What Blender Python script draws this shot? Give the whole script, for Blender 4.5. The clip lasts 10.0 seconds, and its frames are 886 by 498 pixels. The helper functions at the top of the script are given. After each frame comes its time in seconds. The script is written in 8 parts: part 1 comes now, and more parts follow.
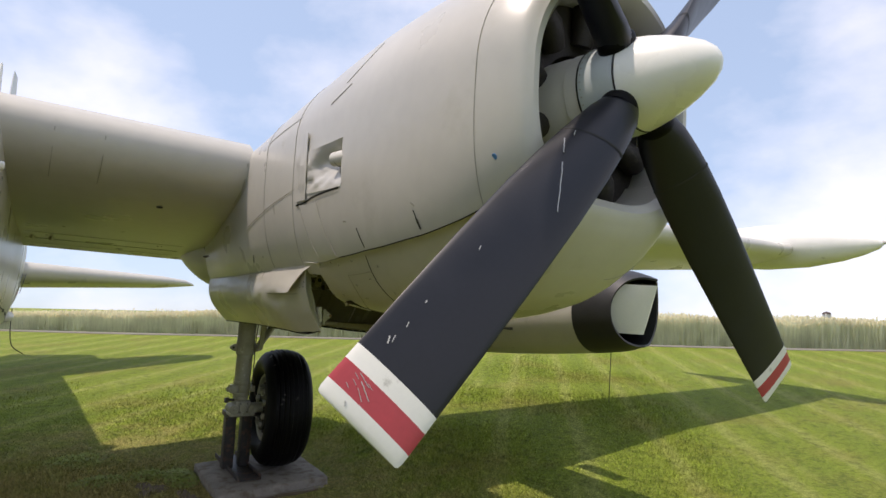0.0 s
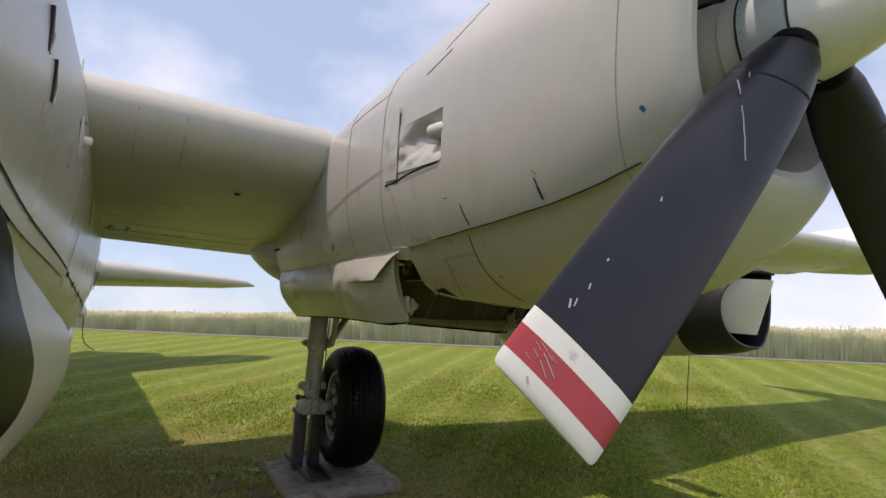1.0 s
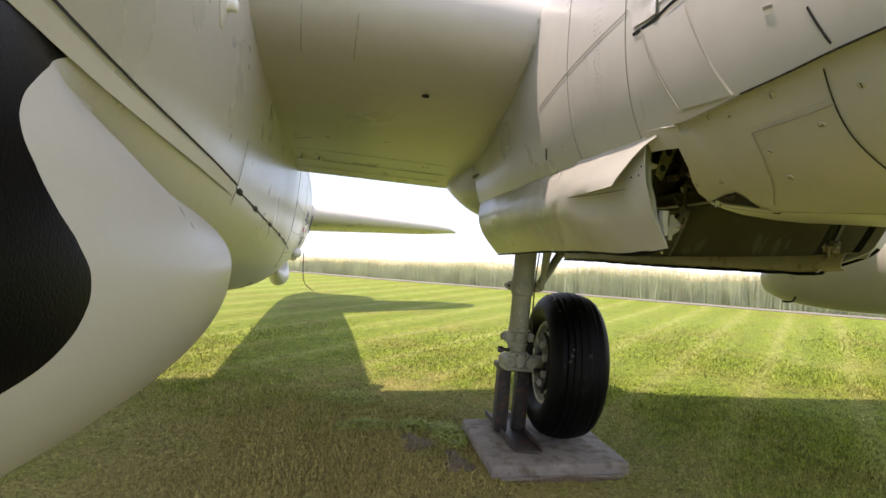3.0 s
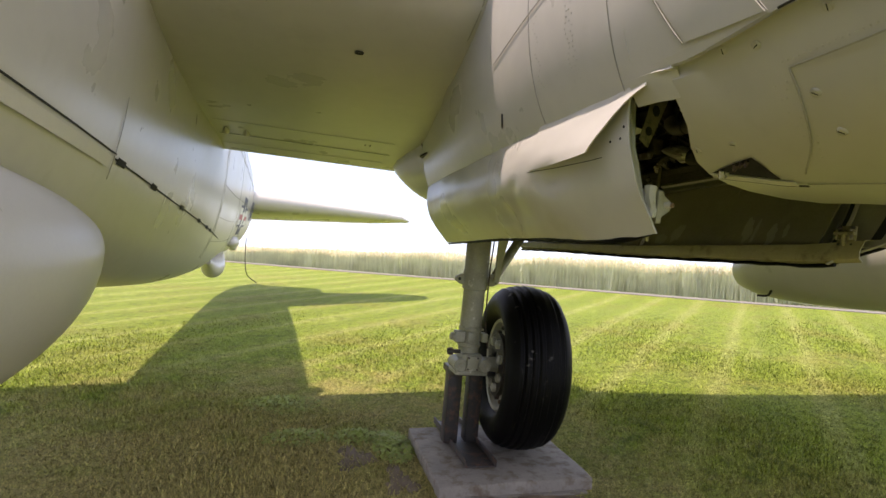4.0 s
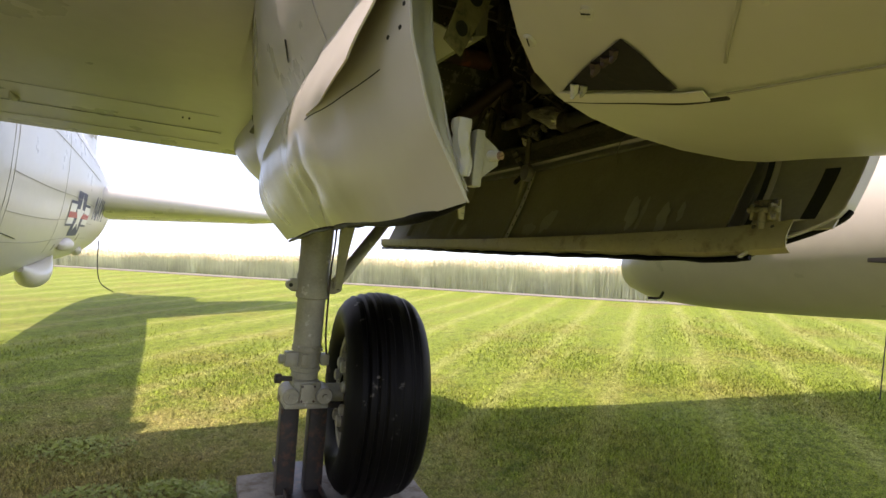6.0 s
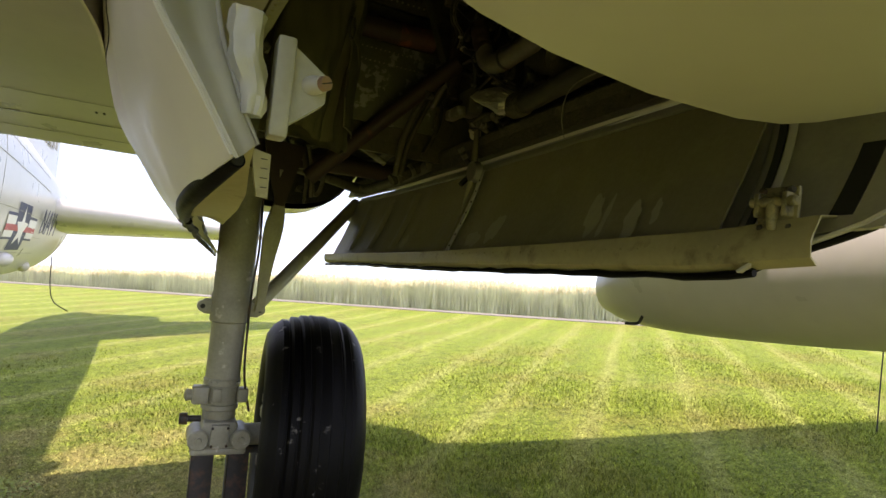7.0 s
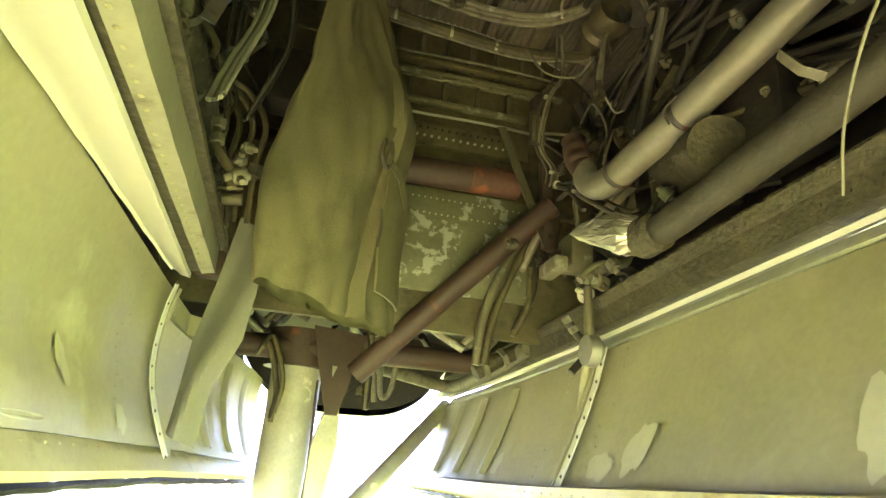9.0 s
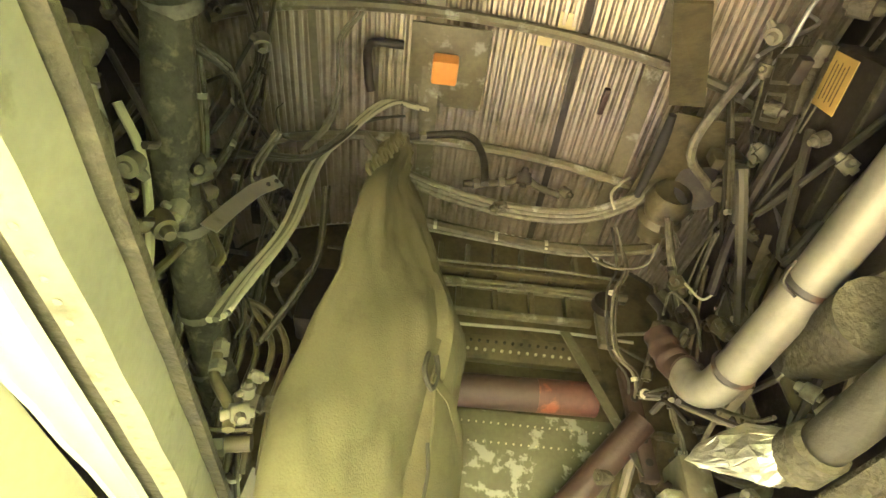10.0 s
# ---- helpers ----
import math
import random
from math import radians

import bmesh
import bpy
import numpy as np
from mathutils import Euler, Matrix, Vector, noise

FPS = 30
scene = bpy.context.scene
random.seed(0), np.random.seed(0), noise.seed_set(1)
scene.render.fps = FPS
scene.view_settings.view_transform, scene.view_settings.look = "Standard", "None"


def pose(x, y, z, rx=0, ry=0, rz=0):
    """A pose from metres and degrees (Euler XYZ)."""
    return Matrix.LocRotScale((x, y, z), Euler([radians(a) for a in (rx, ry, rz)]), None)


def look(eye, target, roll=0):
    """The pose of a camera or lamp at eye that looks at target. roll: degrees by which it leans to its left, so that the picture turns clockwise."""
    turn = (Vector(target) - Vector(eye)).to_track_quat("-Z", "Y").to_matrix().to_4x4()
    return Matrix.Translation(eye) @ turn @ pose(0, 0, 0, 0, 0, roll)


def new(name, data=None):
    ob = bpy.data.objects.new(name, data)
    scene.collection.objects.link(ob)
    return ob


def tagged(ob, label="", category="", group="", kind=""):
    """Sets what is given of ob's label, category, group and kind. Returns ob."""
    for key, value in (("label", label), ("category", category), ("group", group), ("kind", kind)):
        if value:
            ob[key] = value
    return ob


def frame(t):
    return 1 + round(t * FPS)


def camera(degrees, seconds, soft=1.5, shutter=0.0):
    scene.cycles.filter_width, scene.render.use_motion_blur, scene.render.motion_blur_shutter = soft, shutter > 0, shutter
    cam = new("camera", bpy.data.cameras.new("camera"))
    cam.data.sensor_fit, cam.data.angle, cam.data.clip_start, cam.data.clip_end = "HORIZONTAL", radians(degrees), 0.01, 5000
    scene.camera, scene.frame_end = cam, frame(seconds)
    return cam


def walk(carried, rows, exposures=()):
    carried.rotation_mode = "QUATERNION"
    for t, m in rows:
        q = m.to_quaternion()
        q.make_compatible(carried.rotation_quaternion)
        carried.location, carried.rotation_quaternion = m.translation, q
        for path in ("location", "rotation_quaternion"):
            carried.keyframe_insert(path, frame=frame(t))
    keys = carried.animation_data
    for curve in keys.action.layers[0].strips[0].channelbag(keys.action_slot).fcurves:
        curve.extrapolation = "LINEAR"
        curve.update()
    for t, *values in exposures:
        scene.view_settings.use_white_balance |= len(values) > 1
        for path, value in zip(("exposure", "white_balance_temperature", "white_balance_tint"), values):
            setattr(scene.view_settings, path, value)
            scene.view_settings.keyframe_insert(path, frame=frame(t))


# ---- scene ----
cam = camera(75.1, 10.0)
PATH = [
    (0, (-2.618, -0.731, 2.52), (-1.462, 0.897, 2.635), 1.1),
    (0.5, (-2.735, -0.439, 2.454), (-1.428, 1.059, 2.669), 1.6),
    (1, (-2.717, -0.204, 2.353), (-1.7, 1.512, 2.493), 1.8),
    (1.5, (-2.599, 0.101, 2.28), (-2.055, 2.024, 2.358), 2.0),
    (2, (-2.624, 0.466, 2.212), (-2.252, 2.431, 2.264), 2.5),
    (2.5, (-2.542, 0.811, 2.179), (-2.182, 2.777, 2.194), 2.7),
    (2.7, (-2.434, 0.946, 2.144), (-2.075, 2.913, 2.13), 2.4),
    (4, (-2.034, 1.833, 2.081), (-1.502, 3.759, 2.014), 2.5),
    (4.5, (-1.794, 2.019, 2.045), (-1.233, 3.939, 1.98), 2.0),
    (5, (-1.52, 2.165, 2.054), (-0.912, 4.069, 1.996), 1.8),
    (5.5, (-1.384, 2.459, 2.036), (-0.676, 4.328, 1.982), 2.2),
    (6, (-1.203, 2.654, 2.027), (-0.384, 4.478, 1.984), 2.2),
    (6.2, (-1.066, 2.729, 2.029), (-0.216, 4.539, 1.981), 1.7),
    (7.3, (-0.653, 3.206, 1.996), (0.201, 5.013, 2.084), 2.9),
    (7.5, (-0.614, 3.286, 2.017), (0.236, 5.092, 2.152), 2.9),
    (8, (-0.456, 3.504, 2.029), (0.363, 5.309, 2.299), 1.9),
    (8.5, (-0.308, 3.712, 2.091), (0.353, 5.53, 2.597), 0.8),
    (9, (-0.276, 3.858, 2.105), (0.144, 5.695, 2.776), 1.2),
    (9.5, (-0.257, 4.016, 2.209), (0.0, 5.78, 3.114), 0.1),
    (10, (-0.219, 4.131, 2.232), (-0.048, 5.617, 3.559), -0.5),
]
EXPOSURE = [  # seconds, stops, kelvin, tint
    (0, -0.08, 7000, 21), (0.5, -0.37, 6900, 21), (1.0, -0.22, 7050, 23), (1.5, 0.18, 7150, 24), (2.5, 0.75, 7250, 25), (4.0, 0.75, 7150, 29), (5.0, 0.8, 7150, 30), (6.2, 0.9, 7150, 30), (7.5, 1.35, 7000, 30),
    (8.0, 2.55, 6950, 30), (8.5, 4.2, 6550, 34), (9.0, 5.3, 5850, 41), (9.5, 5.72, 5450, 53), (10.0, 6.6, 5550, 59)]
walk(cam, [(t, look(eye, target, roll)) for t, eye, target, roll in PATH], EXPOSURE)

# world, sun
SUN_TO = Vector((-0.275, 0.06, 0.93)).normalized()
sun_el = math.asin(SUN_TO.z)
world = bpy.data.worlds.new("sky")
scene.world = world
world.use_nodes = True
wt = world.node_tree
wt.nodes.clear()
w_out = wt.nodes.new("ShaderNodeOutputWorld")
w_bg = wt.nodes.new("ShaderNodeBackground")
w_sky = wt.nodes.new("ShaderNodeTexSky")
w_sky.sky_type = "NISHITA"
w_sky.sun_disc = False
w_sky.sun_elevation = sun_el
w_sky.sun_rotation = math.atan2(SUN_TO.x, SUN_TO.y)
w_sky.air_density, w_sky.dust_density, w_sky.ozone_density = 1.0, 1.0, 1.3
# thin summer clouds, brightest overhead and low over the fields
w_co = wt.nodes.new("ShaderNodeTexCoord")
w_map = wt.nodes.new("ShaderNodeMapping")
w_map.inputs["Scale"].default_value = (1.0, 1.0, 1.7)
w_map.inputs["Rotation"].default_value = (0.0, 0.0, 2.4)
w_noise = wt.nodes.new("ShaderNodeTexNoise")
w_noise.inputs["Scale"].default_value = 1.7
w_noise.inputs["Detail"].default_value = 7.0
w_noise.inputs["Roughness"].default_value = 0.52
w_ramp = wt.nodes.new("ShaderNodeValToRGB")
w_ramp.color_ramp.elements[0].position, w_ramp.color_ramp.elements[0].color = 0.46, (0.0, 0.0, 0.0, 1)
w_ramp.color_ramp.elements[1].position, w_ramp.color_ramp.elements[1].color = 0.72, (0.85, 0.85, 0.85, 1)
w_mix = wt.nodes.new("ShaderNodeMix")
w_mix.data_type = "RGBA"
w_mix.inputs["B"].default_value = (9.6, 9.8, 10.3, 1)
w_haze = wt.nodes.new("ShaderNodeMix")
w_haze.data_type = "RGBA"
w_haze.inputs["Factor"].default_value = 0.40
w_haze.inputs["B"].default_value = (5.6, 7.8, 10.5, 1)
wt.links.new(w_co.outputs["Generated"], w_map.inputs["Vector"])
wt.links.new(w_map.outputs["Vector"], w_noise.inputs["Vector"])
wt.links.new(w_noise.outputs["Fac"], w_ramp.inputs["Fac"])
wt.links.new(w_ramp.outputs["Color"], w_mix.inputs["Factor"])
# the land falls away all round, so the sky's own horizon lies a little below the level one
w_low = wt.nodes.new("ShaderNodeVectorMath")
w_low.operation = "ADD"
w_low.inputs[1].default_value = (0, 0, 0.09)
wt.links.new(w_co.outputs["Generated"], w_low.inputs[0])
wt.links.new(w_low.outputs["Vector"], w_sky.inputs["Vector"])
wt.links.new(w_sky.outputs["Color"], w_haze.inputs["A"])
wt.links.new(w_haze.outputs["Result"], w_mix.inputs["A"])
wt.links.new(w_mix.outputs["Result"], w_bg.inputs["Color"])
w_bg.inputs["Strength"].default_value = 0.15
wt.links.new(w_bg.outputs["Background"], w_out.inputs["Surface"])
sun_data = bpy.data.lights.new("sun", "SUN")
sun_data.energy, sun_data.angle, sun_data.color = 3.8, radians(0.9), (1.0, 0.955, 0.87)
sun = new("sun", sun_data)
sun.matrix_world = look((0, 0, 60), Vector((0, 0, 60)) - SUN_TO)

# materials
def material(name, colour, rough=0.5, metal=0.0, var=0.12, scale=3.0, bump=0.0, fine=60.0, second=None, where=(0.55, 0.7), coat=0.0, detail=6.0):
    """A painted or bare surface: two scales of change in tone, and a little relief. second: a stain or wear colour, over where the noise passes the given values."""
    m = bpy.data.materials.new(name)
    m.use_nodes = True
    t = m.node_tree
    p = t.nodes["Principled BSDF"]
    p.inputs["Roughness"].default_value, p.inputs["Metallic"].default_value = rough, metal
    p.inputs["Coat Weight"].default_value = coat
    co = t.nodes.new("ShaderNodeTexCoord")
    a, b = t.nodes.new("ShaderNodeTexNoise"), t.nodes.new("ShaderNodeTexNoise")
    for n, s in ((a, scale), (b, fine)):
        n.inputs["Scale"].default_value, n.inputs["Detail"].default_value = s, detail
        t.links.new(co.outputs["Object"], n.inputs["Vector"])
    ramp = t.nodes.new("ShaderNodeValToRGB")
    lo, hi = 1 - var, 1 + var
    ramp.color_ramp.elements[0].position, ramp.color_ramp.elements[0].color = 0.3, (*[c * lo for c in colour], 1)
    ramp.color_ramp.elements[1].position, ramp.color_ramp.elements[1].color = 0.7, (*[min(1, c * hi) for c in colour], 1)
    add = t.nodes.new("ShaderNodeMath")
    add.operation = "MULTIPLY_ADD"
    add.inputs[1].default_value = 0.35
    t.links.new(b.outputs["Fac"], add.inputs[0])
    mul = t.nodes.new("ShaderNodeMath")
    mul.operation = "MULTIPLY"
    mul.inputs[1].default_value = 0.65
    t.links.new(a.outputs["Fac"], mul.inputs[0])
    t.links.new(mul.outputs[0], add.inputs[2])
    t.links.new(add.outputs[0], ramp.inputs["Fac"])
    colour_out = ramp.outputs["Color"]
    if second:
        c = t.nodes.new("ShaderNodeTexNoise")
        c.inputs["Scale"].default_value, c.inputs["Detail"].default_value, c.inputs["Roughness"].default_value = scale * 1.7, 8.0, 0.62
        off = t.nodes.new("ShaderNodeMapping")
        off.inputs["Location"].default_value = (3.1, 7.7, 1.3)
        t.links.new(co.outputs["Object"], off.inputs["Vector"])
        t.links.new(off.outputs["Vector"], c.inputs["Vector"])
        r2 = t.nodes.new("ShaderNodeMapRange")
        r2.inputs["From Min"].default_value, r2.inputs["From Max"].default_value = where
        t.links.new(c.outputs["Fac"], r2.inputs["Value"])
        mx = t.nodes.new("ShaderNodeMix")
        mx.data_type = "RGBA"
        mx.inputs["B"].default_value = (*second, 1)
        t.links.new(r2.outputs["Result"], mx.inputs["Factor"])
        t.links.new(colour_out, mx.inputs["A"])
        colour_out = mx.outputs["Result"]
    t.links.new(colour_out, p.inputs["Base Color"])
    rr = t.nodes.new("ShaderNodeMapRange")
    rr.inputs["To Min"].default_value, rr.inputs["To Max"].default_value = max(0.02, rough - 0.1), min(1, rough + 0.1)
    t.links.new(a.outputs["Fac"], rr.inputs["Value"])
    t.links.new(rr.outputs["Result"], p.inputs["Roughness"])
    if bump:
        bp = t.nodes.new("ShaderNodeBump")
        bp.inputs["Strength"].default_value, bp.inputs["Distance"].default_value = 1.0, bump
        t.links.new(b.outputs["Fac"], bp.inputs["Height"])
        t.links.new(bp.outputs["Normal"], p.inputs["Normal"])
    return m


PAINT = material("aged_grey_paint", (0.500, 0.482, 0.428), 0.30, var=0.07, scale=1.3, bump=0.0004, fine=9.0, second=(0.40, 0.385, 0.31), where=(0.60, 0.85))
PAINT_PALE = material("pale_patch_paint", (0.58, 0.555, 0.49), 0.40, var=0.05, scale=2.0)
WHITE = material("white_paint", (0.74, 0.73, 0.68), 0.42, var=0.05, scale=4.0, second=(0.45, 0.43, 0.38), where=(0.66, 0.75))
SPINNER = material("spinner_white", (0.78, 0.77, 0.70), 0.28, var=0.03, scale=3.0)
HUBGREY = material("hub_grey_paint", (0.44, 0.48, 0.47), 0.4, var=0.05, scale=4.0)
BLADE = material("blade_black_paint", (0.008, 0.009, 0.013), 0.38, var=0.25, scale=5.0, second=(0.30, 0.30, 0.31), where=(0.735, 0.76))
RED = material("red_band_paint", (0.42, 0.045, 0.055), 0.45, var=0.12, scale=8.0, second=(0.6, 0.52, 0.48), where=(0.68, 0.72))
SEAM = material("panel_gap", (0.02, 0.02, 0.017), 0.8, var=0.2)
SEAMPALE = material("panel_line", (0.34, 0.325, 0.275), 0.6, var=0.2)
RUBBER = material("tyre_rubber", (0.0022, 0.0021, 0.0022), 0.5, var=0.4, scale=5.0, bump=0.0012, fine=45.0, second=(0.16, 0.155, 0.145), where=(0.645, 0.70))
STRUT = material("gear_grey_paint", (0.32, 0.31, 0.235), 0.48, var=0.22, scale=7.0, second=(0.52, 0.49, 0.40), where=(0.63, 0.68), bump=0.0006)
STEEL = material("dark_rusty_steel", (0.035, 0.031, 0.028), 0.55, var=0.25, scale=8.0, second=(0.12, 0.06, 0.035), where=(0.5, 0.68), bump=0.001)
CONCRETE = material("concrete", (0.215, 0.195, 0.165), 0.85, var=0.22, scale=5.0, bump=0.004, fine=70.0, second=(0.13, 0.098, 0.066), where=(0.48, 0.64))
# mottled near-black: the deep shade of enclosed places is put into this colour
DARK = material("shade_darkened_paint", (0.022, 0.017, 0.013), 0.62, var=0.5, scale=9.0, second=(0.064, 0.054, 0.036), where=(0.55, 0.8), bump=0.002)
PRIMER = material("green_zinc_primer", (0.085, 0.072, 0.036), 0.5, var=0.4, scale=8.0, second=(0.029, 0.027, 0.016), where=(0.52, 0.72), bump=0.0015)
PRIMERPALE = material("pale_worn_primer", (0.114, 0.102, 0.063), 0.5, var=0.35, scale=8.0, second=(0.230, 0.230, 0.194), where=(0.58, 0.66), bump=0.001)
# outboard door: inside paint toned slightly darker, for the shade it is seen in
DOORSHADED = material("door_inside_paint_shaded", (0.272, 0.248, 0.152), 0.5, var=0.2, scale=2.2, second=(0.33, 0.30, 0.19), where=(0.58, 0.75))
DIRTY = material("grimy_grey_paint", (0.36, 0.345, 0.275), 0.42, var=0.16, scale=9.0, second=(0.13, 0.115, 0.075), where=(0.62, 0.74), bump=0.0008)
DOORIN = material("door_inside_paint", (0.278, 0.255, 0.165), 0.5, var=0.16, scale=2.2, second=(0.42, 0.395, 0.265), where=(0.60, 0.75))
CANVAS = material("olive_canvas", (0.120, 0.108, 0.052), 0.9, var=0.14, scale=3.0, bump=0.0015, fine=220.0, second=(0.061, 0.054, 0.025), where=(0.5, 0.75))
# the cover's canvas again, lightened to paint in sky light on the flap
FLAPLIT = material("sky_lit_canvas", (0.15, 0.15, 0.12), 0.85, var=0.14, scale=4.0, bump=0.0012, fine=200.0)
ALU = material("dull_aluminium", (0.48, 0.47, 0.42), 0.38, metal=0.85, var=0.12, scale=7.0, second=(0.2, 0.19, 0.14), where=(0.62, 0.8))
FOIL = material("crumpled_foil", (0.46, 0.44, 0.36), 0.34, metal=0.85, var=0.1, scale=20.0, bump=0.006, fine=35.0)
ROOFALU = material("grimy_corrugated_alloy", (0.266, 0.230, 0.180), 0.40, metal=0.6, var=0.2, scale=3.0, second=(0.065, 0.058, 0.032), where=(0.5, 0.72))
GRIME = material("grimy_beam", (0.054, 0.047, 0.025), 0.75, var=0.45, scale=12.0, second=(0.108, 0.097, 0.058), where=(0.55, 0.75), bump=0.008)
RUST = material("rust_red_primer", (0.046, 0.026, 0.019), 0.6, var=0.25, scale=7.0, second=(0.158, 0.047, 0.016), where=(0.60, 0.74), bump=0.001)
HOSE = material("old_hose", (0.043, 0.039, 0.026), 0.7, var=0.25, scale=12.0, bump=0.006, fine=26.0)
CABLE = material("cable_sleeve", (0.130, 0.119, 0.083), 0.65, var=0.2, scale=20.0, second=(0.058, 0.050, 0.032), where=(0.5, 0.7))
YELLOW = material("yellow_tag", (0.40, 0.27, 0.055), 0.6, var=0.12, scale=20.0)
STAINRED = material("faded_red_stain", (0.36, 0.17, 0.11), 0.5, metal=0.3, var=0.2, scale=20.0)
STAINYELLOW = material("faded_yellow_stain", (0.34, 0.29, 0.13), 0.5, metal=0.3, var=0.2, scale=20.0)
ORANGE = material("orange_box", (0.60, 0.25, 0.03), 0.5, var=0.1, scale=20.0)
BLUE = material("blue_mark", (0.06, 0.20, 0.42), 0.5, var=0.1, scale=30.0)
NAVY = material("insignia_blue", (0.03, 0.04, 0.10), 0.5, var=0.08, scale=20.0)
BLACKMATT = material("black_lip_paint", (0.02, 0.02, 0.021), 0.5, var=0.25, scale=9.0, second=(0.25, 0.25, 0.24), where=(0.72, 0.77))
WOOD = material("weathered_pole_wood", (0.24, 0.20, 0.16), 0.9, var=0.2, scale=4.0, bump=0.003)
ROADMAT = material("pale_gravel_track", (0.19, 0.175, 0.155), 0.9, var=0.12, scale=2.0, fine=30.0, bump=0.004)
ROOFMAT = material("grey_roof_sheet", (0.20, 0.24, 0.26), 0.6, var=0.1, scale=1.0)
WALLMAT = material("pale_barn_wall", (0.6, 0.58, 0.55), 0.7, var=0.08, scale=1.0)
TREELEAF = material("tree_leaves", (0.045, 0.075, 0.025), 0.7, var=0.35, scale=2.0)
BARK = material("tree_bark", (0.12, 0.09, 0.065), 0.9, var=0.2, scale=6.0)

DUCT = material("dull_duct_metal", (0.20, 0.185, 0.145), 0.5, metal=0.35, var=0.2, scale=9.0, second=(0.13, 0.115, 0.075), where=(0.58, 0.8))
GRIMEMID = material("grimy_primed_beam", (0.25, 0.238, 0.165), 0.5, var=0.2, scale=7.0, second=(0.12, 0.105, 0.06), where=(0.56, 0.72), bump=0.001)
GRIMEPALE = material("grimy_yellowed_fitting", (0.24, 0.215, 0.115), 0.5, var=0.3, scale=14.0, second=(0.05, 0.042, 0.025), where=(0.50, 0.66), bump=0.002)
FLANGE = material("yellowish_flange_paint", (0.34, 0.307, 0.172), 0.45, var=0.16, scale=5.0, second=(0.14, 0.115, 0.06), where=(0.58, 0.72), bump=0.001)
PATCH = material("bare_pale_primer", (0.38, 0.355, 0.245), 0.6, var=0.1, scale=9.0)


def radome_material():
    """Black grained paint on the nose of the radome, grey paint behind a wavy edge."""
    m = material("radome_paint", (0.50, 0.485, 0.425), 0.30, var=0.05, scale=1.3)
    t = m.node_tree
    p = t.nodes["Principled BSDF"]
    src = p.inputs["Base Color"].links[0].from_socket
    co = t.nodes.new("ShaderNodeTexCoord")
    sep = t.nodes.new("ShaderNodeSeparateXYZ")
    t.links.new(co.outputs["Object"], sep.inputs[0])
    zr = t.nodes.new("ShaderNodeMapRange")
    zr.inputs["From Min"].default_value, zr.inputs["From Max"].default_value = 0.6, 2.6
    t.links.new(sep.outputs["Z"], zr.inputs["Value"])
    cv = t.nodes.new("ShaderNodeFloatCurve")
    pts = cv.mapping.curves[0].points
    pts[0].location, pts[1].location = RADOME_EDGE[0], RADOME_EDGE[-1]
    for q in RADOME_EDGE[1:-1]:
        pts.new(*q)
    cv.mapping.update()
    t.links.new(zr.outputs["Result"], cv.inputs["Value"])
    back = t.nodes.new("ShaderNodeMath")
    back.operation = "MULTIPLY_ADD"
    back.inputs[1].default_value, back.inputs[2].default_value = 4.0, 1.0
    t.links.new(cv.outputs["Value"], back.inputs[0])
    lt = t.nodes.new("ShaderNodeMath")
    lt.operation = "LESS_THAN"
    t.links.new(sep.outputs["Y"], lt.inputs[0])
    t.links.new(back.outputs[0], lt.inputs[1])
    mx = t.nodes.new("ShaderNodeMix")
    mx.data_type = "RGBA"
    mx.inputs["B"].default_value = (0.0042, 0.0038, 0.0042, 1)
    # above, the black stops along a rising line ahead of the chine strip
    yr = t.nodes.new("ShaderNodeMapRange")
    yr.inputs["From Min"].default_value, yr.inputs["From Max"].default_value = 1.0, 3.0
    t.links.new(sep.outputs["Y"], yr.inputs["Value"])
    cv2 = t.nodes.new("ShaderNodeFloatCurve")
    pts = cv2.mapping.curves[0].points
    pts[0].location, pts[1].location = BLACK_TOP[0], BLACK_TOP[-1]
    for q in BLACK_TOP[1:-1]:
        pts.new(*q)
    cv2.mapping.update()
    t.links.new(yr.outputs["Result"], cv2.inputs["Value"])
    rise = t.nodes.new("ShaderNodeMath")
    rise.operation = "ADD"
    rise.inputs[1].default_value = 2.03
    t.links.new(cv2.outputs["Value"], rise.inputs[0])
    under = t.nodes.new("ShaderNodeMath")
    under.operation = "LESS_THAN"
    t.links.new(sep.outputs["Z"], under.inputs[0])
    t.links.new(rise.outputs[0], under.inputs[1])
    inside_both = t.nodes.new("ShaderNodeMath")
    inside_both.operation = "MULTIPLY"
    t.links.new(lt.outputs[0], inside_both.inputs[0])
    t.links.new(under.outputs[0], inside_both.inputs[1])
    lt = inside_both
    t.links.new(lt.outputs[0], mx.inputs["Factor"])
    t.links.new(src, mx.inputs["A"])
    t.links.new(mx.outputs["Result"], p.inputs["Base Color"])
    v = t.nodes.new("ShaderNodeTexNoise")
    v.inputs["Scale"].default_value, v.inputs["Detail"].default_value = 95.0, 2.0
    t.links.new(co.outputs["Object"], v.inputs["Vector"])
    hm = t.nodes.new("ShaderNodeMath")
    hm.operation = "MULTIPLY"
    t.links.new(v.outputs["Fac"], hm.inputs[0])
    t.links.new(lt.outputs[0], hm.inputs[1])
    bp = t.nodes.new("ShaderNodeBump")
    bp.inputs["Strength"].default_value, bp.inputs["Distance"].default_value = 0.7, 0.0014
    t.links.new(hm.outputs[0], bp.inputs["Height"])
    t.links.new(bp.outputs["Normal"], p.inputs["Normal"])
    return m


